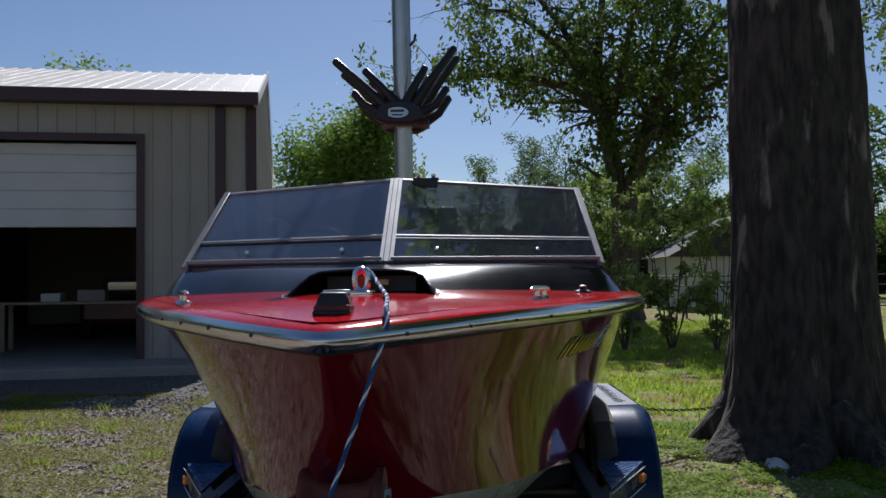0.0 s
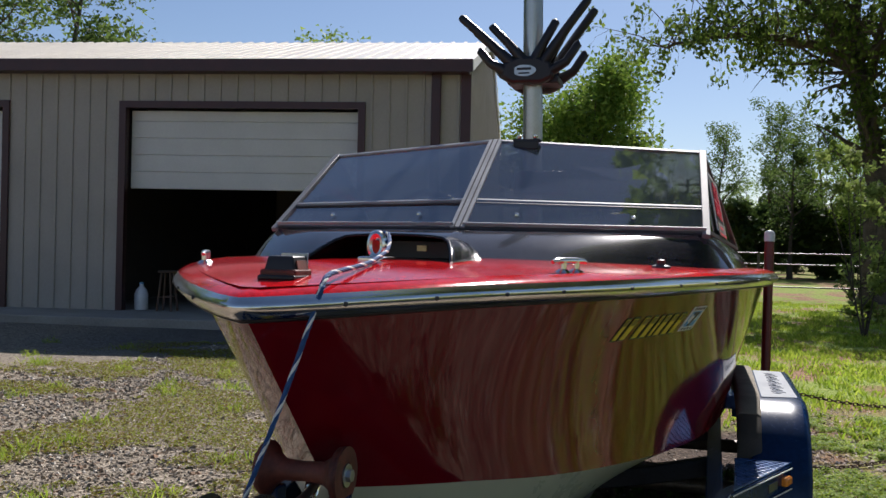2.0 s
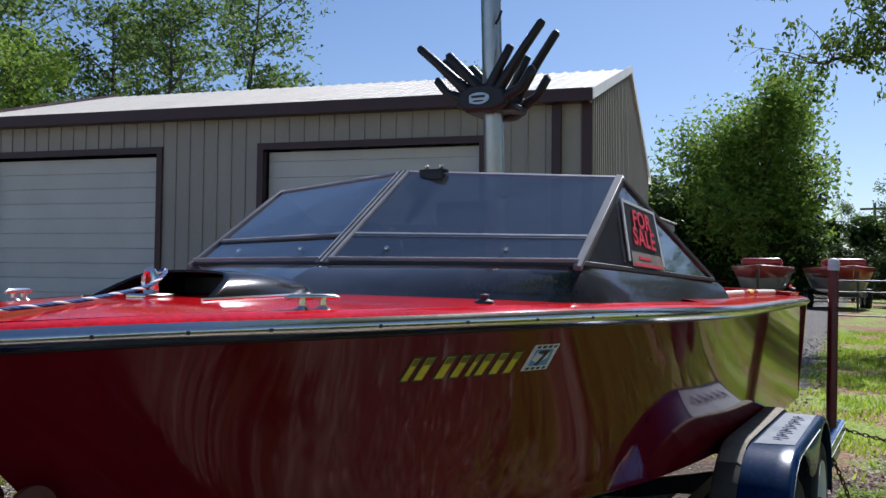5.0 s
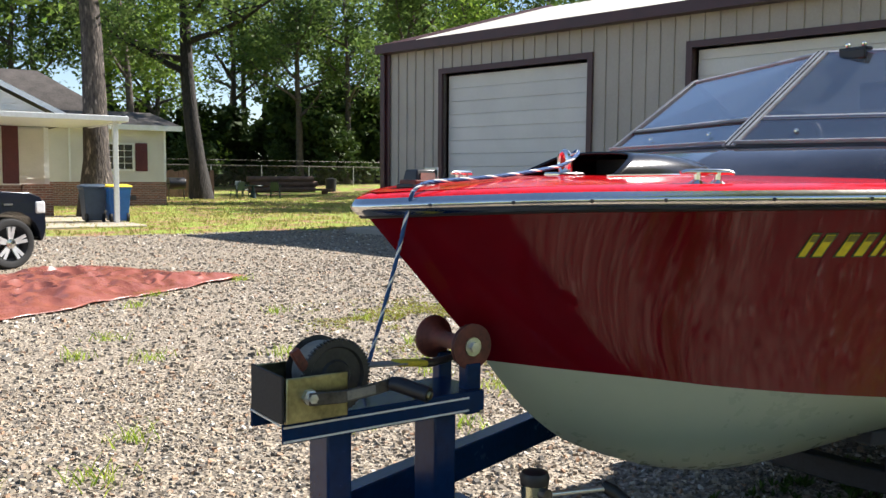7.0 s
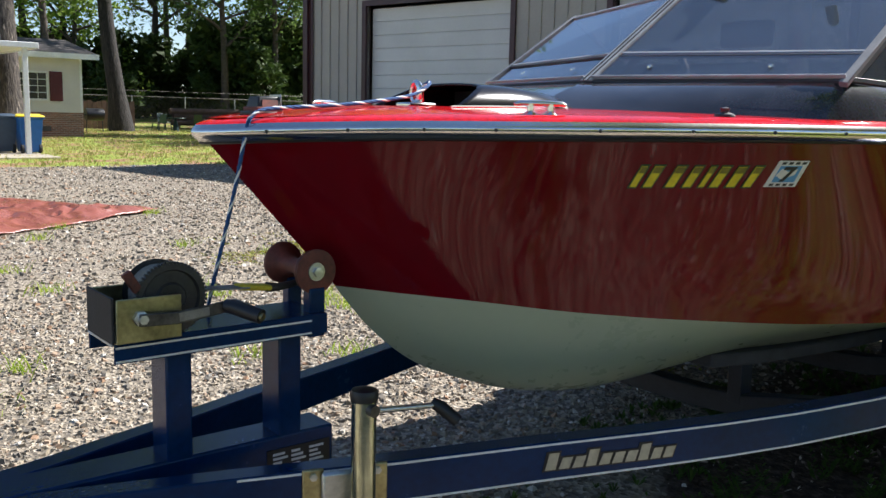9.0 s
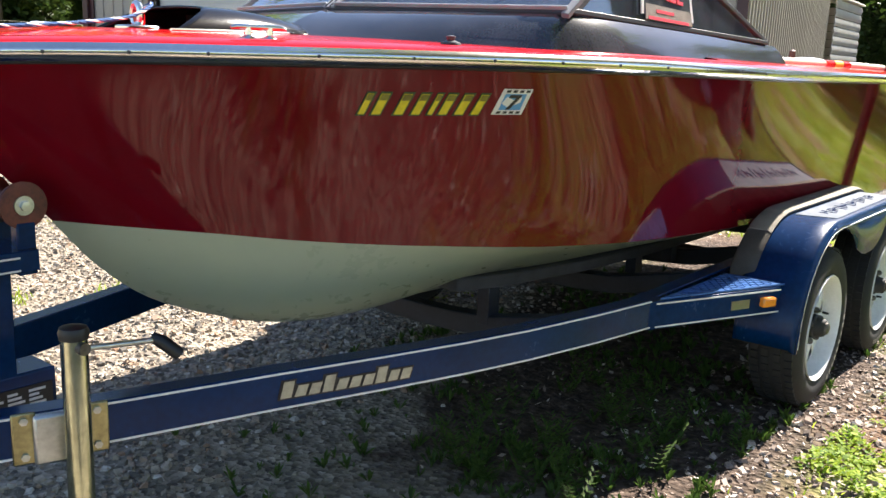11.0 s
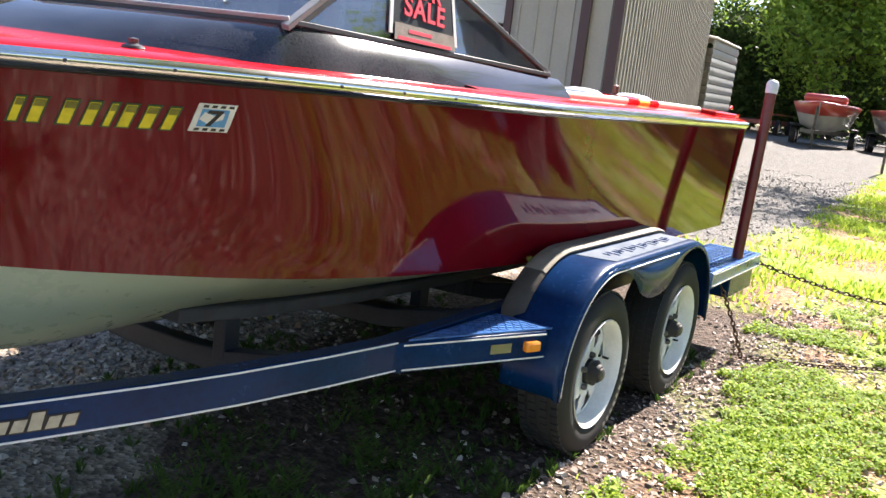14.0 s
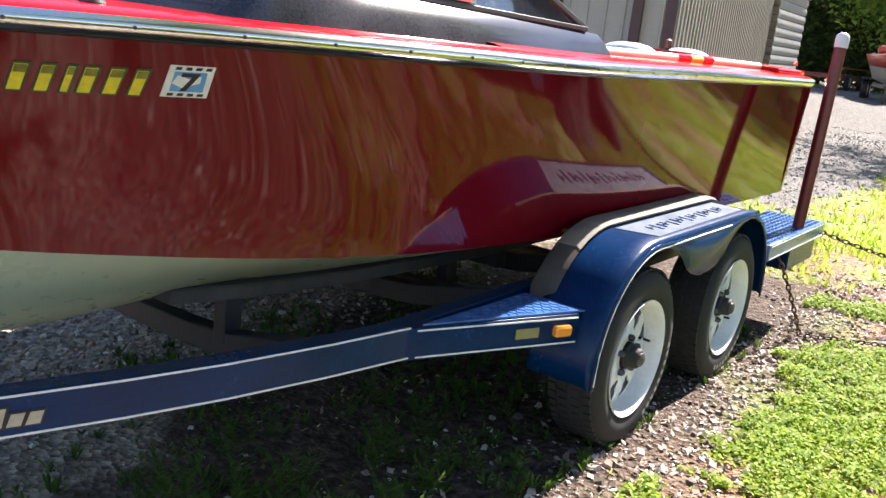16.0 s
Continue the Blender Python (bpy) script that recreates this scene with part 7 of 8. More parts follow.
vent = [(1.44 + 0.33 * math.cos(a), FY - 0.16, 4.27 + 0.33 * math.sin(a)) for a in (math.pi / 8 + math.pi / 4 * k for k in range(8))]
gv = part("gable_vent", Shape().prism(vent, (0, 0.06, 0)), M_WHITEPAINT, house, "octagonal louvred gable vent", bevel=0.02)
for i in range(5):
    part("slat", Shape().box((1.22, FY - 0.19, 4.09 + i * 0.09), (1.66, FY - 0.161, 4.12 + i * 0.09)), M_DOORW, gv)

porch = thing("porch", (0, 25, 0), "white flat porch roof on slim posts over a concrete pad", "porch")
part("roof_slab", Shape().box((-9.0, 22.9, 2.80), (5.72, 28.1, 2.86)), M_WHITEPAINT, porch)
part("fascia", Shape().box((-9.02, 22.84, 2.76), (5.76, 22.895, 2.90)), M_WHITEPAINT, porch, bevel=0.01)
part("gutter_end", Shape().box((5.725, 22.9, 2.76), (5.77, 28.1, 2.88)), M_WHITEPAINT, porch)
for x, y in ((5.46, 23.05), (-1.6, 23.05)):
    part("post", Shape().box((x - 0.06, y - 0.06, 0.05), (x + 0.06, y + 0.06, 2.80)), M_WHITEPAINT, porch, bevel=0.008)
solo("porch_pad", Shape().box((-9.0, 21.6, -0.1), (5.85, 28.1, 0.05)), M_PADTAN, "pale tan concrete pad before the porch", "pavement", "structure", bevel=0.02)

for x, y, mat, lid, lab in ((5.05, 23.95, M_BINDARK, M_BINDARK, "dark blue wheeled bin beside the porch post"), (5.62, 23.65, M_BINBLUE, M_YELLOW, "blue wheeled bin with a yellow lid")):
    b = thing("wheeled_bin", (x, y, 0.05), lab, "bin", "bins by the porch")
    part("body", Shape().rings([[(x + sx * w, y + sy * w * 1.1, z) for sx, sy in ((-1, -1), (1, -1), (1, 1), (-1, 1))] for w, z in ((0.23, 0.08), (0.30, 0.95), (0.33, 0.96), (0.33, 1.0))]), mat, b, bevel=0.02)
    part("lid", Shape().rings([[(x + sx * w, y + sy * w * 1.1, z) for sx, sy in ((-1, -1), (1, -1), (1, 1), (-1, 1))] for w, z in ((0.34, 1.0), (0.34, 1.03), (0.22, 1.08))]), lid, b, bevel=0.015)
    for dx in (-0.22, 0.22):
        part("wheel", Shape().lathe(pose(x + dx, y - 0.24, 0.17, 0, 90, 0), [(0.02, -0.03), (0.12, -0.03), (0.12, 0.03), (0.02, 0.03)], 16), M_RUBBER, b)

make_tree("yard_tree", "tall thick-trunked tree beside the house", M_BARK, M_LEAF, (5.95, 27.3, 0.0), (61, 20, 0.47, 0.42, 5.5, 330, 80, 0.25), {}, turn=10)
make_tree("yard_tree", "tall dark tree beyond the patio", M_BARKD, M_LEAFD, (14.6, 42.3, 0.1), (62, 22, 0.46, 0.30, 6.5, 230, 60, 0.24), dict(lean=0.05), turn=60)

# ---------- the pickup ----------
truck = thing("pickup_truck", (0, 0, 0), "black crew-cab pickup truck with chrome trim and alloy wheels", "pickup")
# local frame: x forwards from the front axle, near side at y = 0, the body reaching to y = 1.9
body = [(0.53, 0.52), (0.56, 0.62), (0.54, 0.98), (0.47, 1.10), (0.28, 1.17), (-0.35, 1.20), (-0.62, 1.23), (-4.9, 1.20), (-4.9, 0.45), (-4.05, 0.45)]
def arch(cx, r, n=10):
    return [(cx - r * math.cos(math.pi * i / n), 0.42 + r * math.sin(math.pi * i / n)) for i in range(n + 1)]
outline = body[:9] + [(-4.1, 0.45)] + arch(-3.62, 0.47) + [(-3.1, 0.40), (-0.52, 0.40)] + arch(0.0, 0.47) + [(0.50, 0.45)]
part("body", Shape().prism([(x, 0.04, z) for x, z in outline], (0, 1.82, 0)), M_CARBLACK, truck, "black painted body", bevel=0.035)
cab = [(-0.55, 1.22), (-1.25, 1.78), (-1.6, 1.84), (-2.75, 1.84), (-3.05, 1.76), (-3.2, 1.20)]
part("cab", Shape().rings([[(x, y, z) for x, z in cab] for y in (0.05,)] + [[(x, 0.16 if z > 1.5 else 0.08, z) for x, z in cab], [(x, 1.74 if z > 1.5 else 1.82, z) for x, z in cab], [(x, 1.85, z) for x, z in cab]]), M_CARBLACK, truck, bevel=0.03)
part("side_glass", Shape().prism([(-0.85, 0.045, 1.26), (-1.32, 0.10, 1.70), (-1.80, 0.10, 1.74), (-1.84, 0.045, 1.26)], (0, -0.012, 0)), M_CARGLASS, truck, "tinted front door glass")
part("side_glass", Shape().prism([(-1.92, 0.045, 1.26), (-1.90, 0.10, 1.74), (-2.65, 0.10, 1.74), (-2.85, 0.045, 1.26)], (0, -0.012, 0)), M_CARGLASS, truck, "tinted rear door glass")
part("windscreen", Shape().prism([(-0.60, 0.18, 1.235), (-1.24, 0.24, 1.76), (-1.24, 1.66, 1.76), (-0.60, 1.72, 1.235)], (0.02, 0, 0.015)), M_CARGLASS, truck)
part("chrome_strip", Shape().box((-3.0, 0.018, 0.74), (-0.56, 0.038, 0.79)), M_CHROME, truck, "chrome door moulding", bevel=0.006)
part("side_step", Shape().tube([(-3.05, -0.06, 0.30), (-0.62, -0.06, 0.30)], 0.055, 12), M_CHROME, truck, "chrome side step")
part("front_bumper", Shape().box((0.46, 0.06, 0.42), (0.585, 1.84, 0.70)), M_CHROME, truck, "chrome front bumper", bevel=0.05)
part("headlight", Shape().box((0.38, 0.026, 0.84), (0.555, 0.34, 1.04)), M_LAMPGLASS, truck, "clear headlight", bevel=0.03)
part("mirror", Shape().box((-0.98, -0.20, 1.22), (-0.86, 0.03, 1.46)), M_BLACK, truck, "black door mirror", bevel=0.04)
part("door_handle", Shape().box((-1.78, 0.012, 1.04), (-1.52, 0.038, 1.085)), M_CHROME, truck, bevel=0.008)
for x in (-0.62, -1.88):
    part("door_seam", Shape().box((x - 0.005, 0.034, 0.48), (x + 0.005, 0.0395, 1.22)), M_BLACK, truck)
part("side_badge", Shape().box((-0.50, 0.030, 0.98), (-0.20, 0.039, 1.02)).box((-0.50, 0.030, 0.92), (-0.20, 0.039, 0.96)).box((-0.12, 0.030, 0.98), (0.02, 0.039, 1.01)), M_ALU, truck, "silver badge bars")
for wx_ in (0.0, -3.62):
    fm = Matrix.Translation((wx_, 0.30, 0.40)) @ Matrix.Rotation(radians(90), 4, "X")
    tw = part("wheel", Shape().lathe(fm, [(0.25, -0.10), (0.34, -0.12), (0.39, -0.09), (0.40, 0.0), (0.39, 0.20), (0.36, 0.245), (0.30, 0.25), (0.265, 0.235)], 36, caps=False), M_RUBBER, truck, "black tyre")
    part("rim_barrel", Shape().lathe(fm, [(0.262, 0.24), (0.27, 0.22), (0.25, 0.16), (0.24, 0.06), (0.03, 0.05)], 30, caps=False), M_DARKALU, tw)
    sp = Shape()
    for k in range(5):
        a = 2 * math.pi * k / 5 + 0.3
        for da in (-0.16, 0.16):
            q = fm @ Matrix.Rotation(a + da, 4, "Z")
            sp.bar([q @ Vector((0.05, 0, 0.20)), q @ Vector((0.16, 0, 0.215)), q @ Vector((0.258, 0, 0.225))], 0.05, 0.03, fm.to_3x3() @ Vector((0, 0, 1)))
    part("wheel_disc", sp, M_ALLOY, tw, "bright alloy spokes")
    part("centre_cap", Shape().lathe(fm, [(0.075, 0.18), (0.075, 0.225), (0.03, 0.235), (0.002, 0.236)], 16), M_CHROME, tw)
part("rear_wheel", Shape().lathe(pose(0.0, 1.7, 0.40, 90, 0, 0), [(0.02, -0.12), (0.38, -0.12), (0.40, 0), (0.38, 0.12), (0.02, 0.12)], 24), M_RUBBER, truck)
truck.matrix_basis = pose(1.16, 11.80, 0.0, 0, 0, 22) @ Matrix.Scale(0.92, 4)

# ---------- tarpaulin ----------
rows = []
for i in range(190):
    row = []
    for j in range(72):
        u, v = i / 189, j / 71
        p = Vector((3.55, 9.30, 0)) + Vector((-1.35, 2.1, 0)) * v * (0.85 + 0.15 * math.sin(3 * u)) + Vector((-6.6, -4.6, 0)) * u
        edge = min(1, 6 * min(u, 1 - u, v, 1 - v) + 0.15)
        ridge = sum(k * (1 - 2.2 * abs(noise.noise((p.x * f + 0.6 * p.y, p.y * f * 0.8 - 0.4 * p.x, 3.0 + f)))) for f, k in ((1.3, 0.30), (2.9, 0.26), (6.5, 0.22)))
        h = 0.30 + 0.35 * noise.noise((p.x * 0.7, p.y * 0.7, 2.0)) + ridge
        p.x += 0.06 * noise.noise((u * 14, v * 9, 1.0))
        p.y += 0.08 * noise.noise((u * 14, v * 9, 4.0))
        row.append((p.x, p.y, ground_z(p.x, p.y) + 0.012 + 0.185 * edge * max(0, h + 0.05)))
    rows.append(row)
tarp = solo("tarpaulin", Shape().grid(rows), M_TARP, "crumpled reddish-brown tarpaulin lying on the gravel", "tarp", smooth=25)
tm = tarp.modifiers.new("thick", "SOLIDIFY")
tm.thickness = 0.006

# ---------- patio and fence ----------
def plastic_chair():
    c = thing("patio_chair", (0, 0, 0), "dark green plastic patio chair", "chair", "patio chairs")
    part("seat", Shape().box((-0.24, -0.24, 0.40), (0.24, 0.24, 0.43)), M_CHAIRGRN, c, bevel=0.01)
    part("backrest", Shape().prism([(-0.24, 0.22, 0.43), (0.24, 0.22, 0.43), (0.20, 0.34, 0.88), (-0.20, 0.34, 0.88)], (0, 0.025, 0)), M_CHAIRGRN, c, bevel=0.01)
    for sx in (-1, 1):
        for sy in (-1, 1):
            part("leg", Shape().tube([(sx * 0.22, sy * 0.21, 0.41), (sx * 0.26, sy * 0.26, 0.0)], 0.02, 6), M_CHAIRGRN, c)
        part("armrest", Shape().bar([(sx * 0.27, -0.22, 0.64), (sx * 0.27, 0.28, 0.66)], 0.05, 0.025), M_CHAIRGRN, c)
    return c


ch = plastic_chair()
ch.matrix_basis = pose(16.6, 42.6, ground_z(16.6, 42.6), 0, 0, 200)
copy_thing(ch, pose(18.6, 42.3, ground_z(18.6, 42.3), 0, 0, 150))
copy_thing(ch, pose(17.4, 43.9, ground_z(17.4, 43.9), 0, 0, 20))
pt = thing("patio_table", (17.6, 42.9, 0.1), "small dark round patio table", "table")
part("tabletop", Shape().lathe(pose(17.6, 42.9, 0.82), [(0.02, -0.02), (0.52, -0.02), (0.53, 0.0), (0.52, 0.02), (0.02, 0.02)], 20), M_CHAIRGRN, pt)
part("pedestal", Shape().tube([(17.6, 42.9, 0.08), (17.6, 42.9, 0.80)], [0.2, 0.05], 10), M_CHAIRGRN, pt)
grill = thing("barbecue_grill", (12.9, 41.0, 0.08), "black barbecue grill with a side shelf by the house", "grill")
part("lid", Shape().lathe(pose(12.9, 41.0, 0.95, 0, 90, 0), [(0.01, -0.4), (0.27, -0.4), (0.28, -0.36), (0.28, 0.36), (0.27, 0.4), (0.01, 0.4)], 18), M_BLACK, grill)
part("shelf", Shape().box((12.0, 40.8, 0.92), (12.5, 41.2, 0.96)), M_BLACK, grill)
for dx in (-0.35, 0.35):
    part("leg", Shape().tube([(12.9 + dx, 41.0, 0.8), (12.9 + dx * 1.1, 41.0, 0.08)], 0.025, 8), M_BLACK, grill)
deck = thing("patio_wall", (14.5, 43.8, 0.1), "weathered brown timber screen and benches on the patio", "screen")
for i in range(18):
    part("board", Shape().box((11.8 + i * 0.24, 44.6, 0.1), (12.02 + i * 0.24, 44.65, 1.55 + 0.04 * (i % 3))), M_TIMBER, deck)
part("bench", Shape().box((18.5, 45.2, 0.5), (23.5, 45.9, 0.62)).box((18.7, 45.3, 0.1), (18.85, 45.8, 0.5)).box((23.1, 45.3, 0.1), (23.25, 45.8, 0.5)), M_TIMBER, deck)
logp = thing("log_pile", (21, 46.2, 0.2), "stack of weathered brown logs behind the patio", "logs")
for i, (dx, dz) in enumerate(((0, 0), (0.1, 0.32), (-0.1, 0.60))):
    part("log", Shape().tube([(18.8 + dx, 46.4, 0.55 + dz), (22.9 + dx, 46.3, 0.58 + dz)], 0.17, 9), M_TIMBER, logp)
bin2 = thing("trash_can", (24.6, 47.5, 0.2), "dark trash can standing on the far lawn", "bin")
part("body", Shape().lathe(pose(24.6, 47.5, 0.17), [(0.30, 0), (0.34, 1.0), (0.36, 1.02), (0.02, 1.1)], 16), M_BLACK, bin2)

fence = thing("chain_link_fence", (20, 53, 0.2), "galvanised chain-link fence along the woods", "fence")
for i in range(15):
    x = 2 + i * 3.4
    part("post", Shape().tube([(x, 53, 0.0), (x, 53, 2.05)], 0.035, 8), M_ZINC, fence)
part("top_rail", Shape().tube([(2, 53, 2.0), (49.6, 53, 2.0)], 0.03, 8), M_STEEL, fence)
part("top_wire", Shape().tube([(2, 53, 2.35), (49.6, 53, 2.35)], 0.012, 5), M_STEEL, fence)
wires = Shape()
for i in range(320):
    x = 2 + i * 0.15
    wires.add([(x, 53, 0.25), (x + 0.012, 53, 0.25), (x + 1.762, 53, 2.0), (x + 1.75, 53, 2.0)], [(0, 1, 2, 3)])
    wires.add([(x, 53.01, 2.0), (x + 0.012, 53.01, 2.0), (x + 1.762, 53.01, 0.25), (x + 1.75, 53.01, 0.25)], [(0, 1, 2, 3)])
tagged(part("mesh_wire", wires, M_STEEL, fence, smooth=0, fix=False), kind="stuff")

# south-east boundary: low fence, neighbour's shed and utility pole
ef = thing("pipe_fence", (24, -8, 0), "weathered pipe fence along the lawn's far edge", "fence")
for i in range(11):
    y = 0.5 - 2.4 * i
    part("post", Shape().tube([(25, y, 0), (25, y, 1.45)], 0.035, 8), M_STEEL, ef)
for z in (1.42, 1.12, 0.5):
    part("rail", Shape().tube([(25, 0.5, z), (25, -23.5, z)], 0.020, 8), M_GEAR, ef)
up = thing("utility_pole", (68.8, 1.35, 0.4), "distant wooden utility pole with crossarms", "utility pole")
part("pole", Shape().tube([(68.8, 1.35, 0.3), (68.8, 1.35, 7.0)], [0.16, 0.10], 8), M_TIMBER, up)
for z in (6.5, 5.9):
    part("crossarm", Shape().box((68.7, 0.4, z), (68.9, 2.3, z + 0.14)), M_TIMBER, up)
nb = thing("neighbour_shed", (30, -9.5, 0), "dark neighbouring outbuilding with a pale end wall", "shed")
part("wall", Shape().box((29, -12.5, 0.0), (33, -7.2, 2.1)), M_CLAP, nb)
part("roof", Shape().prism([(28.7, -7.0, 2.1), (28.7, -12.7, 2.1), (28.7, -9.85, 3.6)], (4.6, 0, 0)), M_SHINGLE, nb)


# ---------- other boats on the gravel ----------
def far_boat(place, yaw, hull_mat, top_mat, label):
    b = thing("moored_boat", (0, 0, 0), label, "boat", "boats parked on the gravel")
    rows = []
    for i in range(15):
        u = i / 14
        x = 5.4 * u
        w = 1.05 * (1 - (1 - min(1, u / 0.55)) ** 2.2) ** 0.8
        rows.append([(x + 0.5 * (1 - v) * (1 - u), sy * w * (0.72 + 0.28 * v), 0.75 + 0.75 * v) for sy, v in ((-1, 1), (-1, 0.5), (-1, 0), (0, -0.35), (1, 0), (1, 0.5), (1, 1))])
    part("hull", Shape().grid(rows), hull_mat, b, thick=0.03)
    part("deck", Shape().grid([[(5.4 * i / 14, t * 1.0 * (1 - (1 - min(1, i / 14 / 0.55)) ** 2.2) ** 0.8, 1.50 + 0.05 * (1 - t * t)) for t in (-1, -0.5, 0, 0.5, 1)] for i in range(15)]), top_mat, b, "red and cream striped deck", thick=0.02)
    for sy in (-1, 1):
        band = [[(5.4 * u + 0.5 * (1 - v) * (1 - u) - 0.02, sy * (1.05 * (1 - (1 - min(1, u / 0.55)) ** 2.2) ** 0.8 * (0.72 + 0.28 * v) + 0.02), 0.75 + 0.75 * v) for v in (1.0, 0.8, 0.45 + 0.25 * u)] for u in (i / 14 for i in range(15))]
        part("stripe", Shape().grid(band), top_mat, b, "faded red topside stripe", thick=0.01)
    part("cowl", Shape().box((1.9, -0.7, 1.52), (3.0, 0.7, 1.82)), top_mat, b, bevel=0.12)
    tr = thing("far_trailer", (0, 0, 0), "dark boat trailer with bright wheels under the boat", "trailer", "trailers of the far boats")
    for sy in (-1, 1):
        part("beam", Shape().bar([(-1.2, 0, 0.55), (0.8, sy * 0.5, 0.55), (5.0, sy * 0.8, 0.55)], 0.08, 0.12), M_STEEL, tr)
        part("fender", Shape().box((3.2, sy * 1.0 - 0.12, 0.66), (4.9, sy * 1.0 + 0.12, 0.74)), M_BLACK, tr, bevel=0.03)
        for wx_ in (3.6, 4.5):
            w = part("wheel", Shape().lathe(pose(wx_, sy * 1.0, 0.32, 90, 0, 0), [(0.02, -0.1), (0.30, -0.1), (0.32, 0), (0.30, 0.1), (0.02, 0.1)], 20), M_RUBBER, tr)
            part("rim", Shape().lathe(pose(wx_, sy * 1.0, 0.32, 90, 0, 0), [(0.02, -0.11), (0.18, -0.11), (0.18, 0.11), (0.02, 0.11)], 16), M_ALU, w)
    part("jack_post", Shape().tube([(-0.7, 0, 0.0), (-0.7, 0, 1.35)], 0.04, 8), M_STEEL, tr)
    m = pose(*place, 0, 0, yaw)
    b.matrix_basis = m
    tr.matrix_basis = m
    return b


far_boat((31.0, 3.35, 0.40), 6, M_FARGREY, M_FARRED, "grey and red speedboat parked on a trailer by the woods")
far_boat((32.0, 0.45, 0.40), 12, M_FARGREY, M_FARRED, "grey and red speedboat parked on a trailer by the woods")
ut = thing("utility_trailer", (43.5, 8.0, 0.43), "low red trailer with bright wheels beside the boats", "trailer")
part("bed", Shape().box((41.5, 7.1, 0.85), (46.0, 8.8, 1.05)), M_POLERED, ut, bevel=0.02)
part("rail", Shape().tube([(41.4, 7.1, 1.35), (46, 7.1, 1.35)], 0.04, 8), M_FARRED, ut)
for x in (42.4, 44.9):
    w = part("wheel", Shape().lathe(pose(x, 7.05, 0.76, 90, 0, 0), [(0.02, -0.1), (0.33, -0.1), (0.35, 0), (0.33, 0.1), (0.02, 0.1)], 20), M_RUBBER, ut)
    part("rim", Shape().lathe(pose(x, 7.05, 0.76, 90, 0, 0), [(0.02, -0.11), (0.2, -0.11), (0.2, 0.11), (0.02, 0.11)], 16), M_ALU, w)
rag = thing("white_rag", (4.95, -2.45, 0.02), "pale crumpled rag lying on the grass by the tree", "rag")
part("cloth", Shape().grid([[(4.95 + 0.18 * math.cos(a) * r, -2.45 + 0.09 * math.sin(a) * r, 0.01 + 0.07 * (1 - r * r) + 0.02 * noise.noise((math.cos(a) * 3 * r, math.sin(a) * 3 * r, 1))) for a in (2 * math.pi * k / 20 for k in range(21))] for r in (1, 0.8, 0.55, 0.3, 0.02)]), M_VINYL, rag)


# ---------- loose stones, grass, weeds, litter ----------
def scatter(rng, n, box, density):
    x0, y0, x1, y1 = box
    for _ in range(n):
        x, y = rng.uniform(x0, x1), rng.uniform(y0, y1)
        if rng.random() < density(x, y):
            yield x, y


def stone_field(rng, spots, lo, hi):
    """Flat broken stones: a tilted four-sided top with sloping sides."""
    s = Shape()
    ring = [2 * math.pi * k / 4 for k in range(4)]
    faces = [(4, 5, 6, 7)] + [(k, (k + 1) % 4, 4 + (k + 1) % 4, 4 + k) for k in range(4)]
    for x, y in spots:
        k = lo + (hi - lo) * rng.random() ** 2.4
        turn, f, g = rng.uniform(0, 6.28), rng.uniform(0.45, 1.0), k * rng.uniform(0.25, 0.65)
        tx, ty, top = rng.uniform(-0.35, 0.35), rng.uniform(-0.35, 0.35), rng.uniform(0.55, 0.85)
        c, sn, z = math.cos(turn), math.sin(turn), ground_z(x, y)
        low, up = [], []
        for a in ring:
            r = rng.uniform(0.75, 1.2)
            px, py = k * r * math.cos(a), k * r * f * math.sin(a)
            qx, qy = px * c - py * sn, px * sn + py * c
            low.append((x + qx, y + qy, z - 0.1 * k))
            up.append((x + qx * top, y + qy * top, z + g + tx * qx + ty * qy))
        s.add(low + up, faces)
    return s


def blade_field(rng, spots, h0, h1, w, lean):
    s = Shape()
    for x, y in spots:
        h, a, b = rng.uniform(h0, h1), rng.uniform(0, 6.28), rng.uniform(0, 6.28)
        z = ground_z(x, y) - 0.005
        dx, dy = math.cos(a) * w, math.sin(a) * w
        lx, ly = math.cos(b) * lean * h, math.sin(b) * lean * h
        s.add([(x - dx, y - dy, z), (x + dx, y + dy, z), (x + lx * 0.4 + dx * 0.7, y + ly * 0.4 + dy * 0.7, z + h * 0.6), (x + lx * 0.4 - dx * 0.7, y + ly * 0.4 - dy * 0.7, z + h * 0.6), (x + lx, y + ly, z + h)], [(0, 1, 2, 3), (3, 2, 4)])
    return s


rng = random.Random(5)


def stones_at(x, y):
    return min(1.0, gravel_share(x, y) * 1.2 + 0.02 + 0.10 * smooth01(0.4, 1.0, y)) * (1 - 0.95 * soil_share(x, y) * smooth01(0.5, 0.1, y))


gravel = stone_field(rng, list(scatter(rng, 66000, (-2.4, -1.3, 3.9, 4.2), stones_at)), 0.005, 0.024)
solo("loose_gravel", gravel, M_STONE, "loose grey and tan gravel stones on the drive", "gravel", "stuff", smooth=0, fix=False)
gravel2 = stone_field(rng, list(scatter(rng, 21000, (-2.5, 4.2, 6.5, 11.0), stones_at)), 0.010, 0.036)
solo("far_gravel", gravel2, M_STONE, "coarser gravel further along the drive", "gravel", "stuff", smooth=0, fix=False)
gravel5 = stone_field(rng, list(scatter(rng, 15000, (-4.5, 11.0, 10.0, 18.5), stones_at)), 0.014, 0.042)
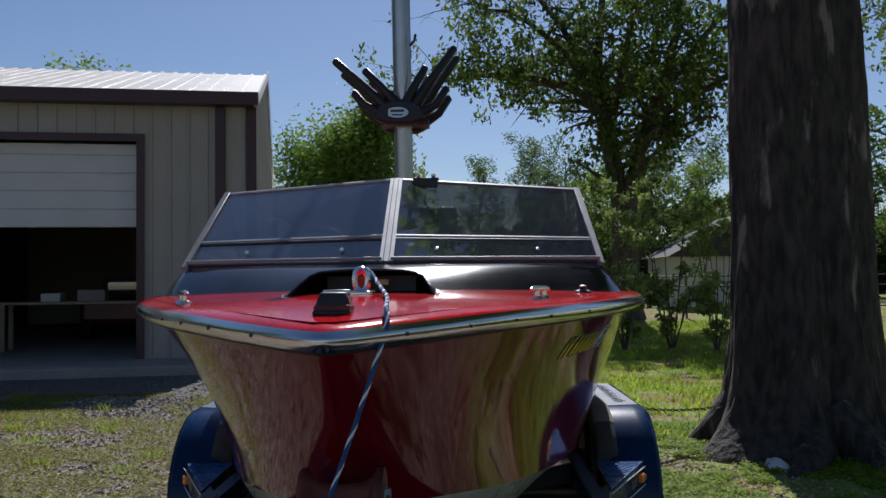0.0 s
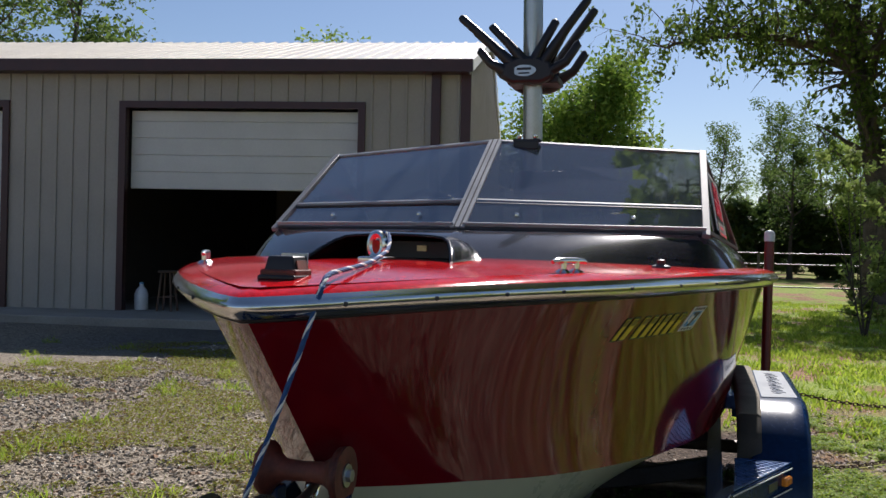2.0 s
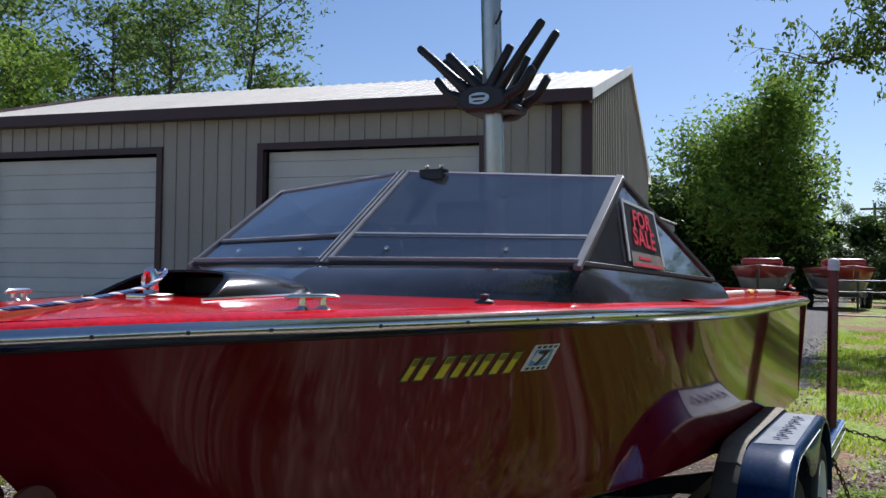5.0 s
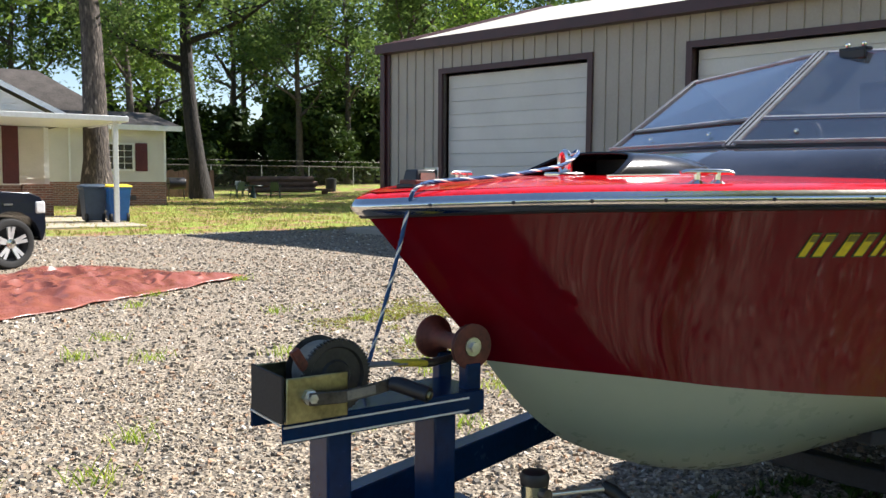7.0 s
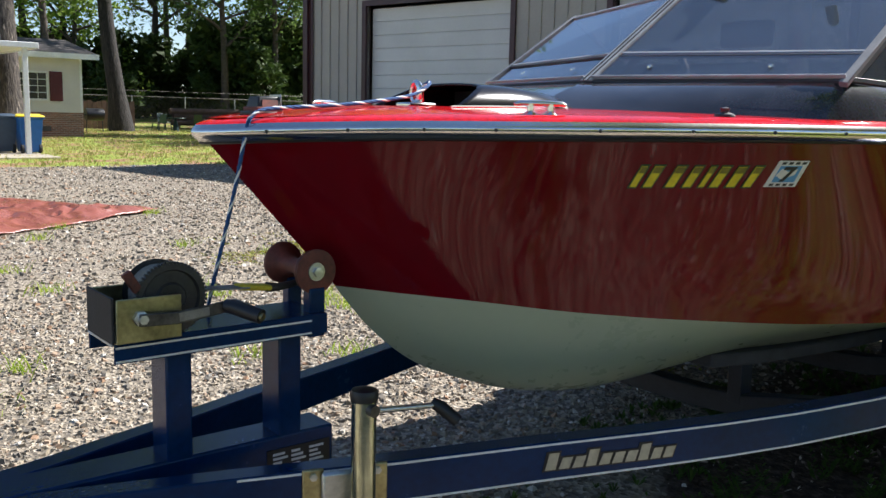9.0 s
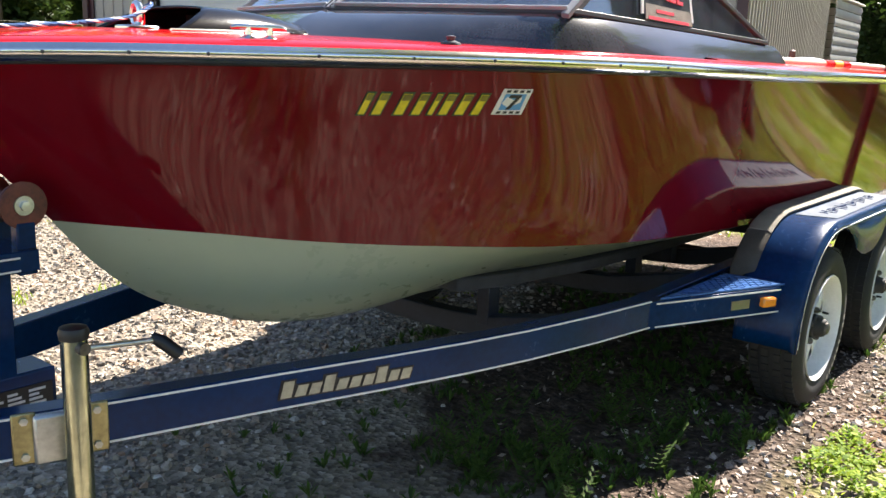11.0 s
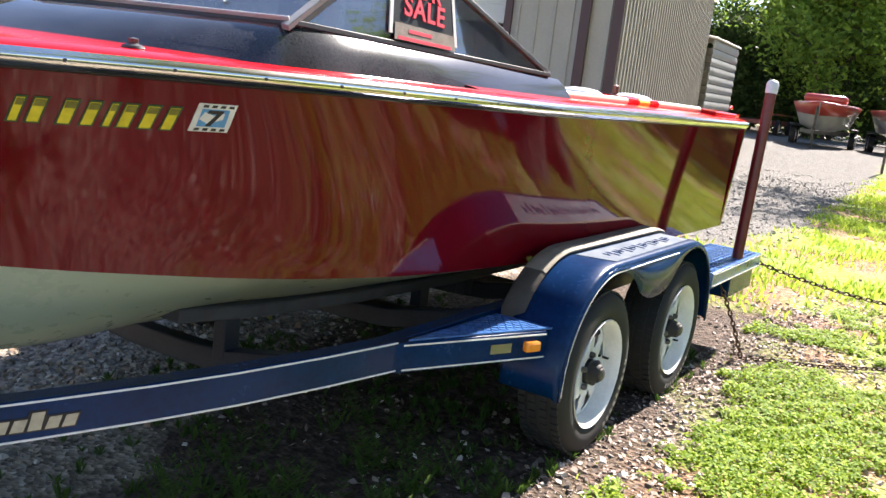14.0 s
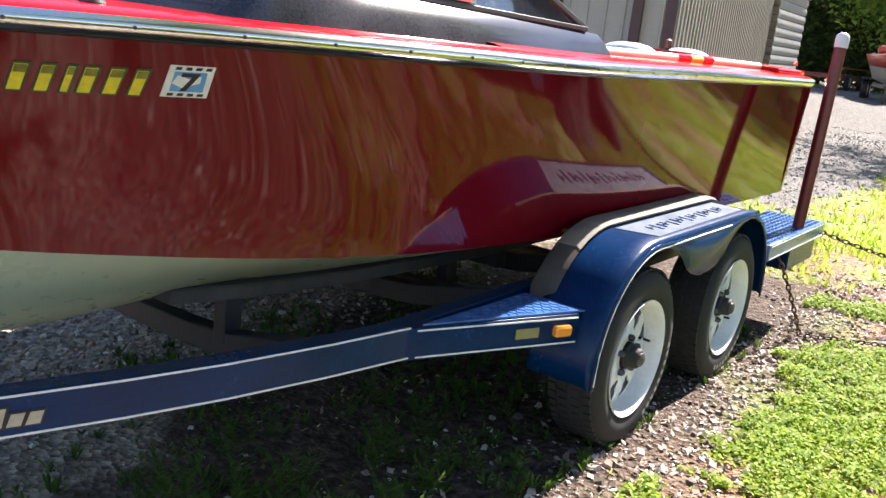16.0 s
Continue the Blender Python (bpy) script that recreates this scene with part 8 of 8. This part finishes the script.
solo("drive_gravel", gravel5, M_STONE, "gravel reaching the lawn beyond the pickup", "gravel", "stuff", smooth=0, fix=False)
gravel3 = stone_field(rng, list(scatter(rng, 8000, (7.5, -1.5, 22.0, 4.0), stones_at)), 0.012, 0.036)
solo("rear_gravel", gravel3, M_LOTSTONE, "gravel behind the boat's stern", "gravel", "stuff", smooth=0, fix=False)


def turf(x, y):
    n = noise.noise((x * 1.1, y * 1.1, 9.0)) + 0.6 * noise.noise((x * 3.1, y * 3.1, 2.0))
    g = gravel_share(x, y)
    return max(0.0, 1 - 1.6 * g) * (1 - 0.9 * soil_share(x, y)) * (0.06 if n < -0.22 else (0.35 if n < -0.05 else 1.0))


def clover_cover(x, y):
    """Crisp patches of clover with bare litter between them, thinning towards the wheels."""
    n = noise.noise((x * 1.5, y * 1.5, 9.0)) + 0.6 * noise.noise((x * 4.2, y * 4.2, 2.0)) + 0.35 * noise.noise((x * 11, y * 11, 5.0))
    return smooth01(-0.08, 0.10, n + 0.10 * smooth01(-1.35, -2.3, y) - 0.40 * smooth01(-1.5, -1.1, y))


near = blade_field(rng, list(scatter(rng, 30000, (1.0, -4.2, 7.0, -0.9), lambda x, y: turf(x, y) * (0.25 + 0.75 * clover_cover(x, y)))), 0.015, 0.05, 0.0032, 0.8)
solo("near_grass", near, M_GRASS, "short patchy lawn grass beside the trailer", "grass", "stuff", smooth=0, fix=False)
lawn = blade_field(rng, list(scatter(rng, 95000, (6.0, -9.0, 24.0, 1.0), turf)), 0.03, 0.085, 0.010, 0.6)
solo("lawn_grass", lawn, M_GRASS, "sunlit lawn grass beyond the boat", "grass", "stuff", smooth=0, fix=False)
south = blade_field(rng, list(scatter(rng, 25000, (-8.0, -12.0, 10.0, -3.6), turf)), 0.04, 0.10, 0.013, 0.6)
solo("south_lawn", south, M_GRASS, "lawn grass south of the trailer", "grass", "stuff", smooth=0, fix=False)
north = blade_field(rng, list(scatter(rng, 40000, (3.0, 18.5, 26.0, 46.0), turf)), 0.04, 0.10, 0.02, 0.6)
solo("north_lawn", north, M_DRYGRASS, "lawn grass beyond the drive", "grass", "stuff", smooth=0, fix=False)


def mixed_patch(x, y):
    """Mats of low growth with crisp edges on the stony ground between boat and garage."""
    n = noise.noise((x * 0.75, y * 0.75, 4.0)) + 0.6 * noise.noise((x * 2.1, y * 2.1, 8.0)) + 0.4 * noise.noise((x * 6.0, y * 6.0, 1.0))
    return smooth01(-0.14, -0.02, n) * smooth01(7.0, 5.4, y) * smooth01(2.3, 3.2, x) * smooth01(0.7, 1.3, y)


mats = Shape()
for x, y in list(scatter(rng, 190000, (2.4, 0.8, 9.4, 6.8), mixed_patch)):
    z = ground_z(x, y) + 0.004 + rng.random() * 0.026 * mixed_patch(x, y)
    a, k = rng.uniform(0, 6.28), rng.uniform(0.006, 0.014)
    tx, ty = rng.uniform(-0.7, 0.7), rng.uniform(-0.7, 0.7)
    ca, sa, f = math.cos(a) * k, math.sin(a) * k, rng.uniform(0.35, 0.8)
    mats.add([(x + dx, y + dy, z + tx * dx + ty * dy) for dx, dy in ((-ca, -sa), (sa * f, -ca * f), (ca, sa), (-sa * f, ca * f))], [(0, 1, 2, 3)])
gravel4 = stone_field(rng, list(scatter(rng, 30000, (3.9, 0.9, 9.2, 5.6), lambda x, y: 0.85 - 0.75 * mixed_patch(x, y))), 0.007, 0.026)
solo("drive_stones", gravel4, M_STONE, "stones pressed into the dirt of the drive", "gravel", "stuff", smooth=0, fix=False)
solo("drive_mats", mats, M_MOSS, "olive and brown mats of low weeds, darkened for shade on the stony drive", "weeds", "stuff", smooth=0, fix=False)


def weed_plants(rng, spots, h0, h1, wide=0.10):
    s = Shape()
    for x, y in spots:
        z, h = ground_z(x, y), rng.uniform(h0, h1)
        n = rng.randint(7, 13)
        for i in range(n):
            a = rng.uniform(0, 6.28)
            hh, r = h * rng.uniform(0.3, 1.0), h * rng.uniform(0.2, 0.7)
            b = Vector((x, y, z))
            t = Vector((x + r * math.cos(a), y + r * math.sin(a), z + hh))
            w = Vector((-math.sin(a), math.cos(a), 0)) * h * wide
            mid = b.lerp(t, 0.6) + Vector((0, 0, h * 0.12))
            s.add([b, mid + w, t, mid - w], [(0, 1, 2, 3)])
    return s


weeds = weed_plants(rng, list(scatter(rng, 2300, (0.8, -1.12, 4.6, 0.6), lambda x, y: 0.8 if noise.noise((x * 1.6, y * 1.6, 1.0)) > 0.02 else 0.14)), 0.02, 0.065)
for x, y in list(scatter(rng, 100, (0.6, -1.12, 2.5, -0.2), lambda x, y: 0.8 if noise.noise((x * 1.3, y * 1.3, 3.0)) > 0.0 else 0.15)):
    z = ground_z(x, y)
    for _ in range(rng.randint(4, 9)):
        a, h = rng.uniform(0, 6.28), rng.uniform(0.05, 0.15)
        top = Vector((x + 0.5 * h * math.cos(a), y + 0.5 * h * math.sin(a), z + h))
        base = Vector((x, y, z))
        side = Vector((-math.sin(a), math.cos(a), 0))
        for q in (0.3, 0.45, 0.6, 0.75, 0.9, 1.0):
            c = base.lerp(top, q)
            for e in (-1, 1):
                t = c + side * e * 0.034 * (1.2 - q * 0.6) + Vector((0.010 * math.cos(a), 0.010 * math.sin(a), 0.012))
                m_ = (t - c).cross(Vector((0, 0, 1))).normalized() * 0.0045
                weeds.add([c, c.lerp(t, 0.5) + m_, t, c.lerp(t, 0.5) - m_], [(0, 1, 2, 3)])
solo("shade_weeds", weeds, M_WEED, "low green weeds under the trailer, shade put into their colour", "weeds", "stuff", smooth=0, fix=False)
clover = Shape()
for x, y in list(scatter(rng, 170000, (2.2, -3.7, 7.0, -1.05), lambda x, y: clover_cover(x, y) * max(0.0, 1 - 1.6 * gravel_share(x, y)))):
    c = clover_cover(x, y)
    z = ground_z(x, y) + 0.004 + rng.random() * (0.010 + 0.034 * c * (0.6 + noise.noise((x * 9, y * 9, 3.0))))
    a, k = rng.uniform(0, 6.28), rng.uniform(0.006, 0.0115)
    tx, ty = rng.uniform(-0.55, 0.55), rng.uniform(-0.55, 0.55)
    ca, sa = math.cos(a) * k, math.sin(a) * k
    clover.add([(x + dx, y + dy, z + tx * dx + ty * dy) for dx, dy in ((-ca, -sa), (sa * 0.8, -ca * 0.8), (ca, sa), (-sa * 0.8, ca * 0.8))], [(0, 1, 2, 3)])
solo("clover", clover, M_CLOVER, "bright low clover in the lawn", "weeds", "stuff", smooth=0, fix=False)
tufts = Shape()
for x, y in list(scatter(rng, 230, (-2.5, 1.0, 9.0, 9.5), lambda x, y: 0.2 + 0.6 * mixed_patch(x, y))):
    m = blade_field(rng, [(x + rng.gauss(0, 0.07), y + rng.gauss(0, 0.07)) for _ in range(46)], 0.03, 0.11, 0.004, 0.8)
    tufts.add(m.v, m.f)
solo("grass_tufts", tufts, M_GRASS, "scattered grass tufts standing in the gravel", "grass", "stuff", smooth=0, fix=False)
litter = Shape()
for x, y in list(scatter(rng, 60000, (1.2, -3.4, 7.5, 0.8), lambda x, y: (0.75 if noise.noise((x * 1.0, y * 1.0, 6.0)) > -0.1 else 0.3) * (1 - 0.8 * smooth01(-1.15, -0.95, y)))):
    k, a, z = 0.004 + 0.014 * rng.random() ** 2.2, rng.uniform(0, 6.28), ground_z(x, y) + rng.uniform(0.003, 0.011)
    c, sn, f = math.cos(a) * k, math.sin(a) * k, rng.uniform(0.3, 0.8)
    tx, ty = rng.uniform(-0.6, 0.6), rng.uniform(-0.6, 0.6)
    litter.add([(x + dx, y + dy, z + tx * dx + ty * dy) for dx, dy in ((-c, -sn), (sn * f, -c * f), (c, sn), (-sn * f, c * f))], [(0, 1, 2, 3)])
wheel_stones = stone_field(rng, list(scatter(rng, 16000, (1.6, -2.6, 6.5, -0.6), lambda x, y: (0.25 + 0.5 * smooth01(-1.7, -1.25, y)) * (1 - 0.85 * smooth01(-1.12, -0.95, y)))), 0.004, 0.024)
solo("chip_stones", wheel_stones, M_CHIP, "small stones and bark chips round the wheels", "gravel", "stuff", smooth=0, fix=False)
solo("leaf_litter", litter, M_CHIP, "dry leaves and bark chips on the ground", "litter", "stuff", smooth=0, fix=False)
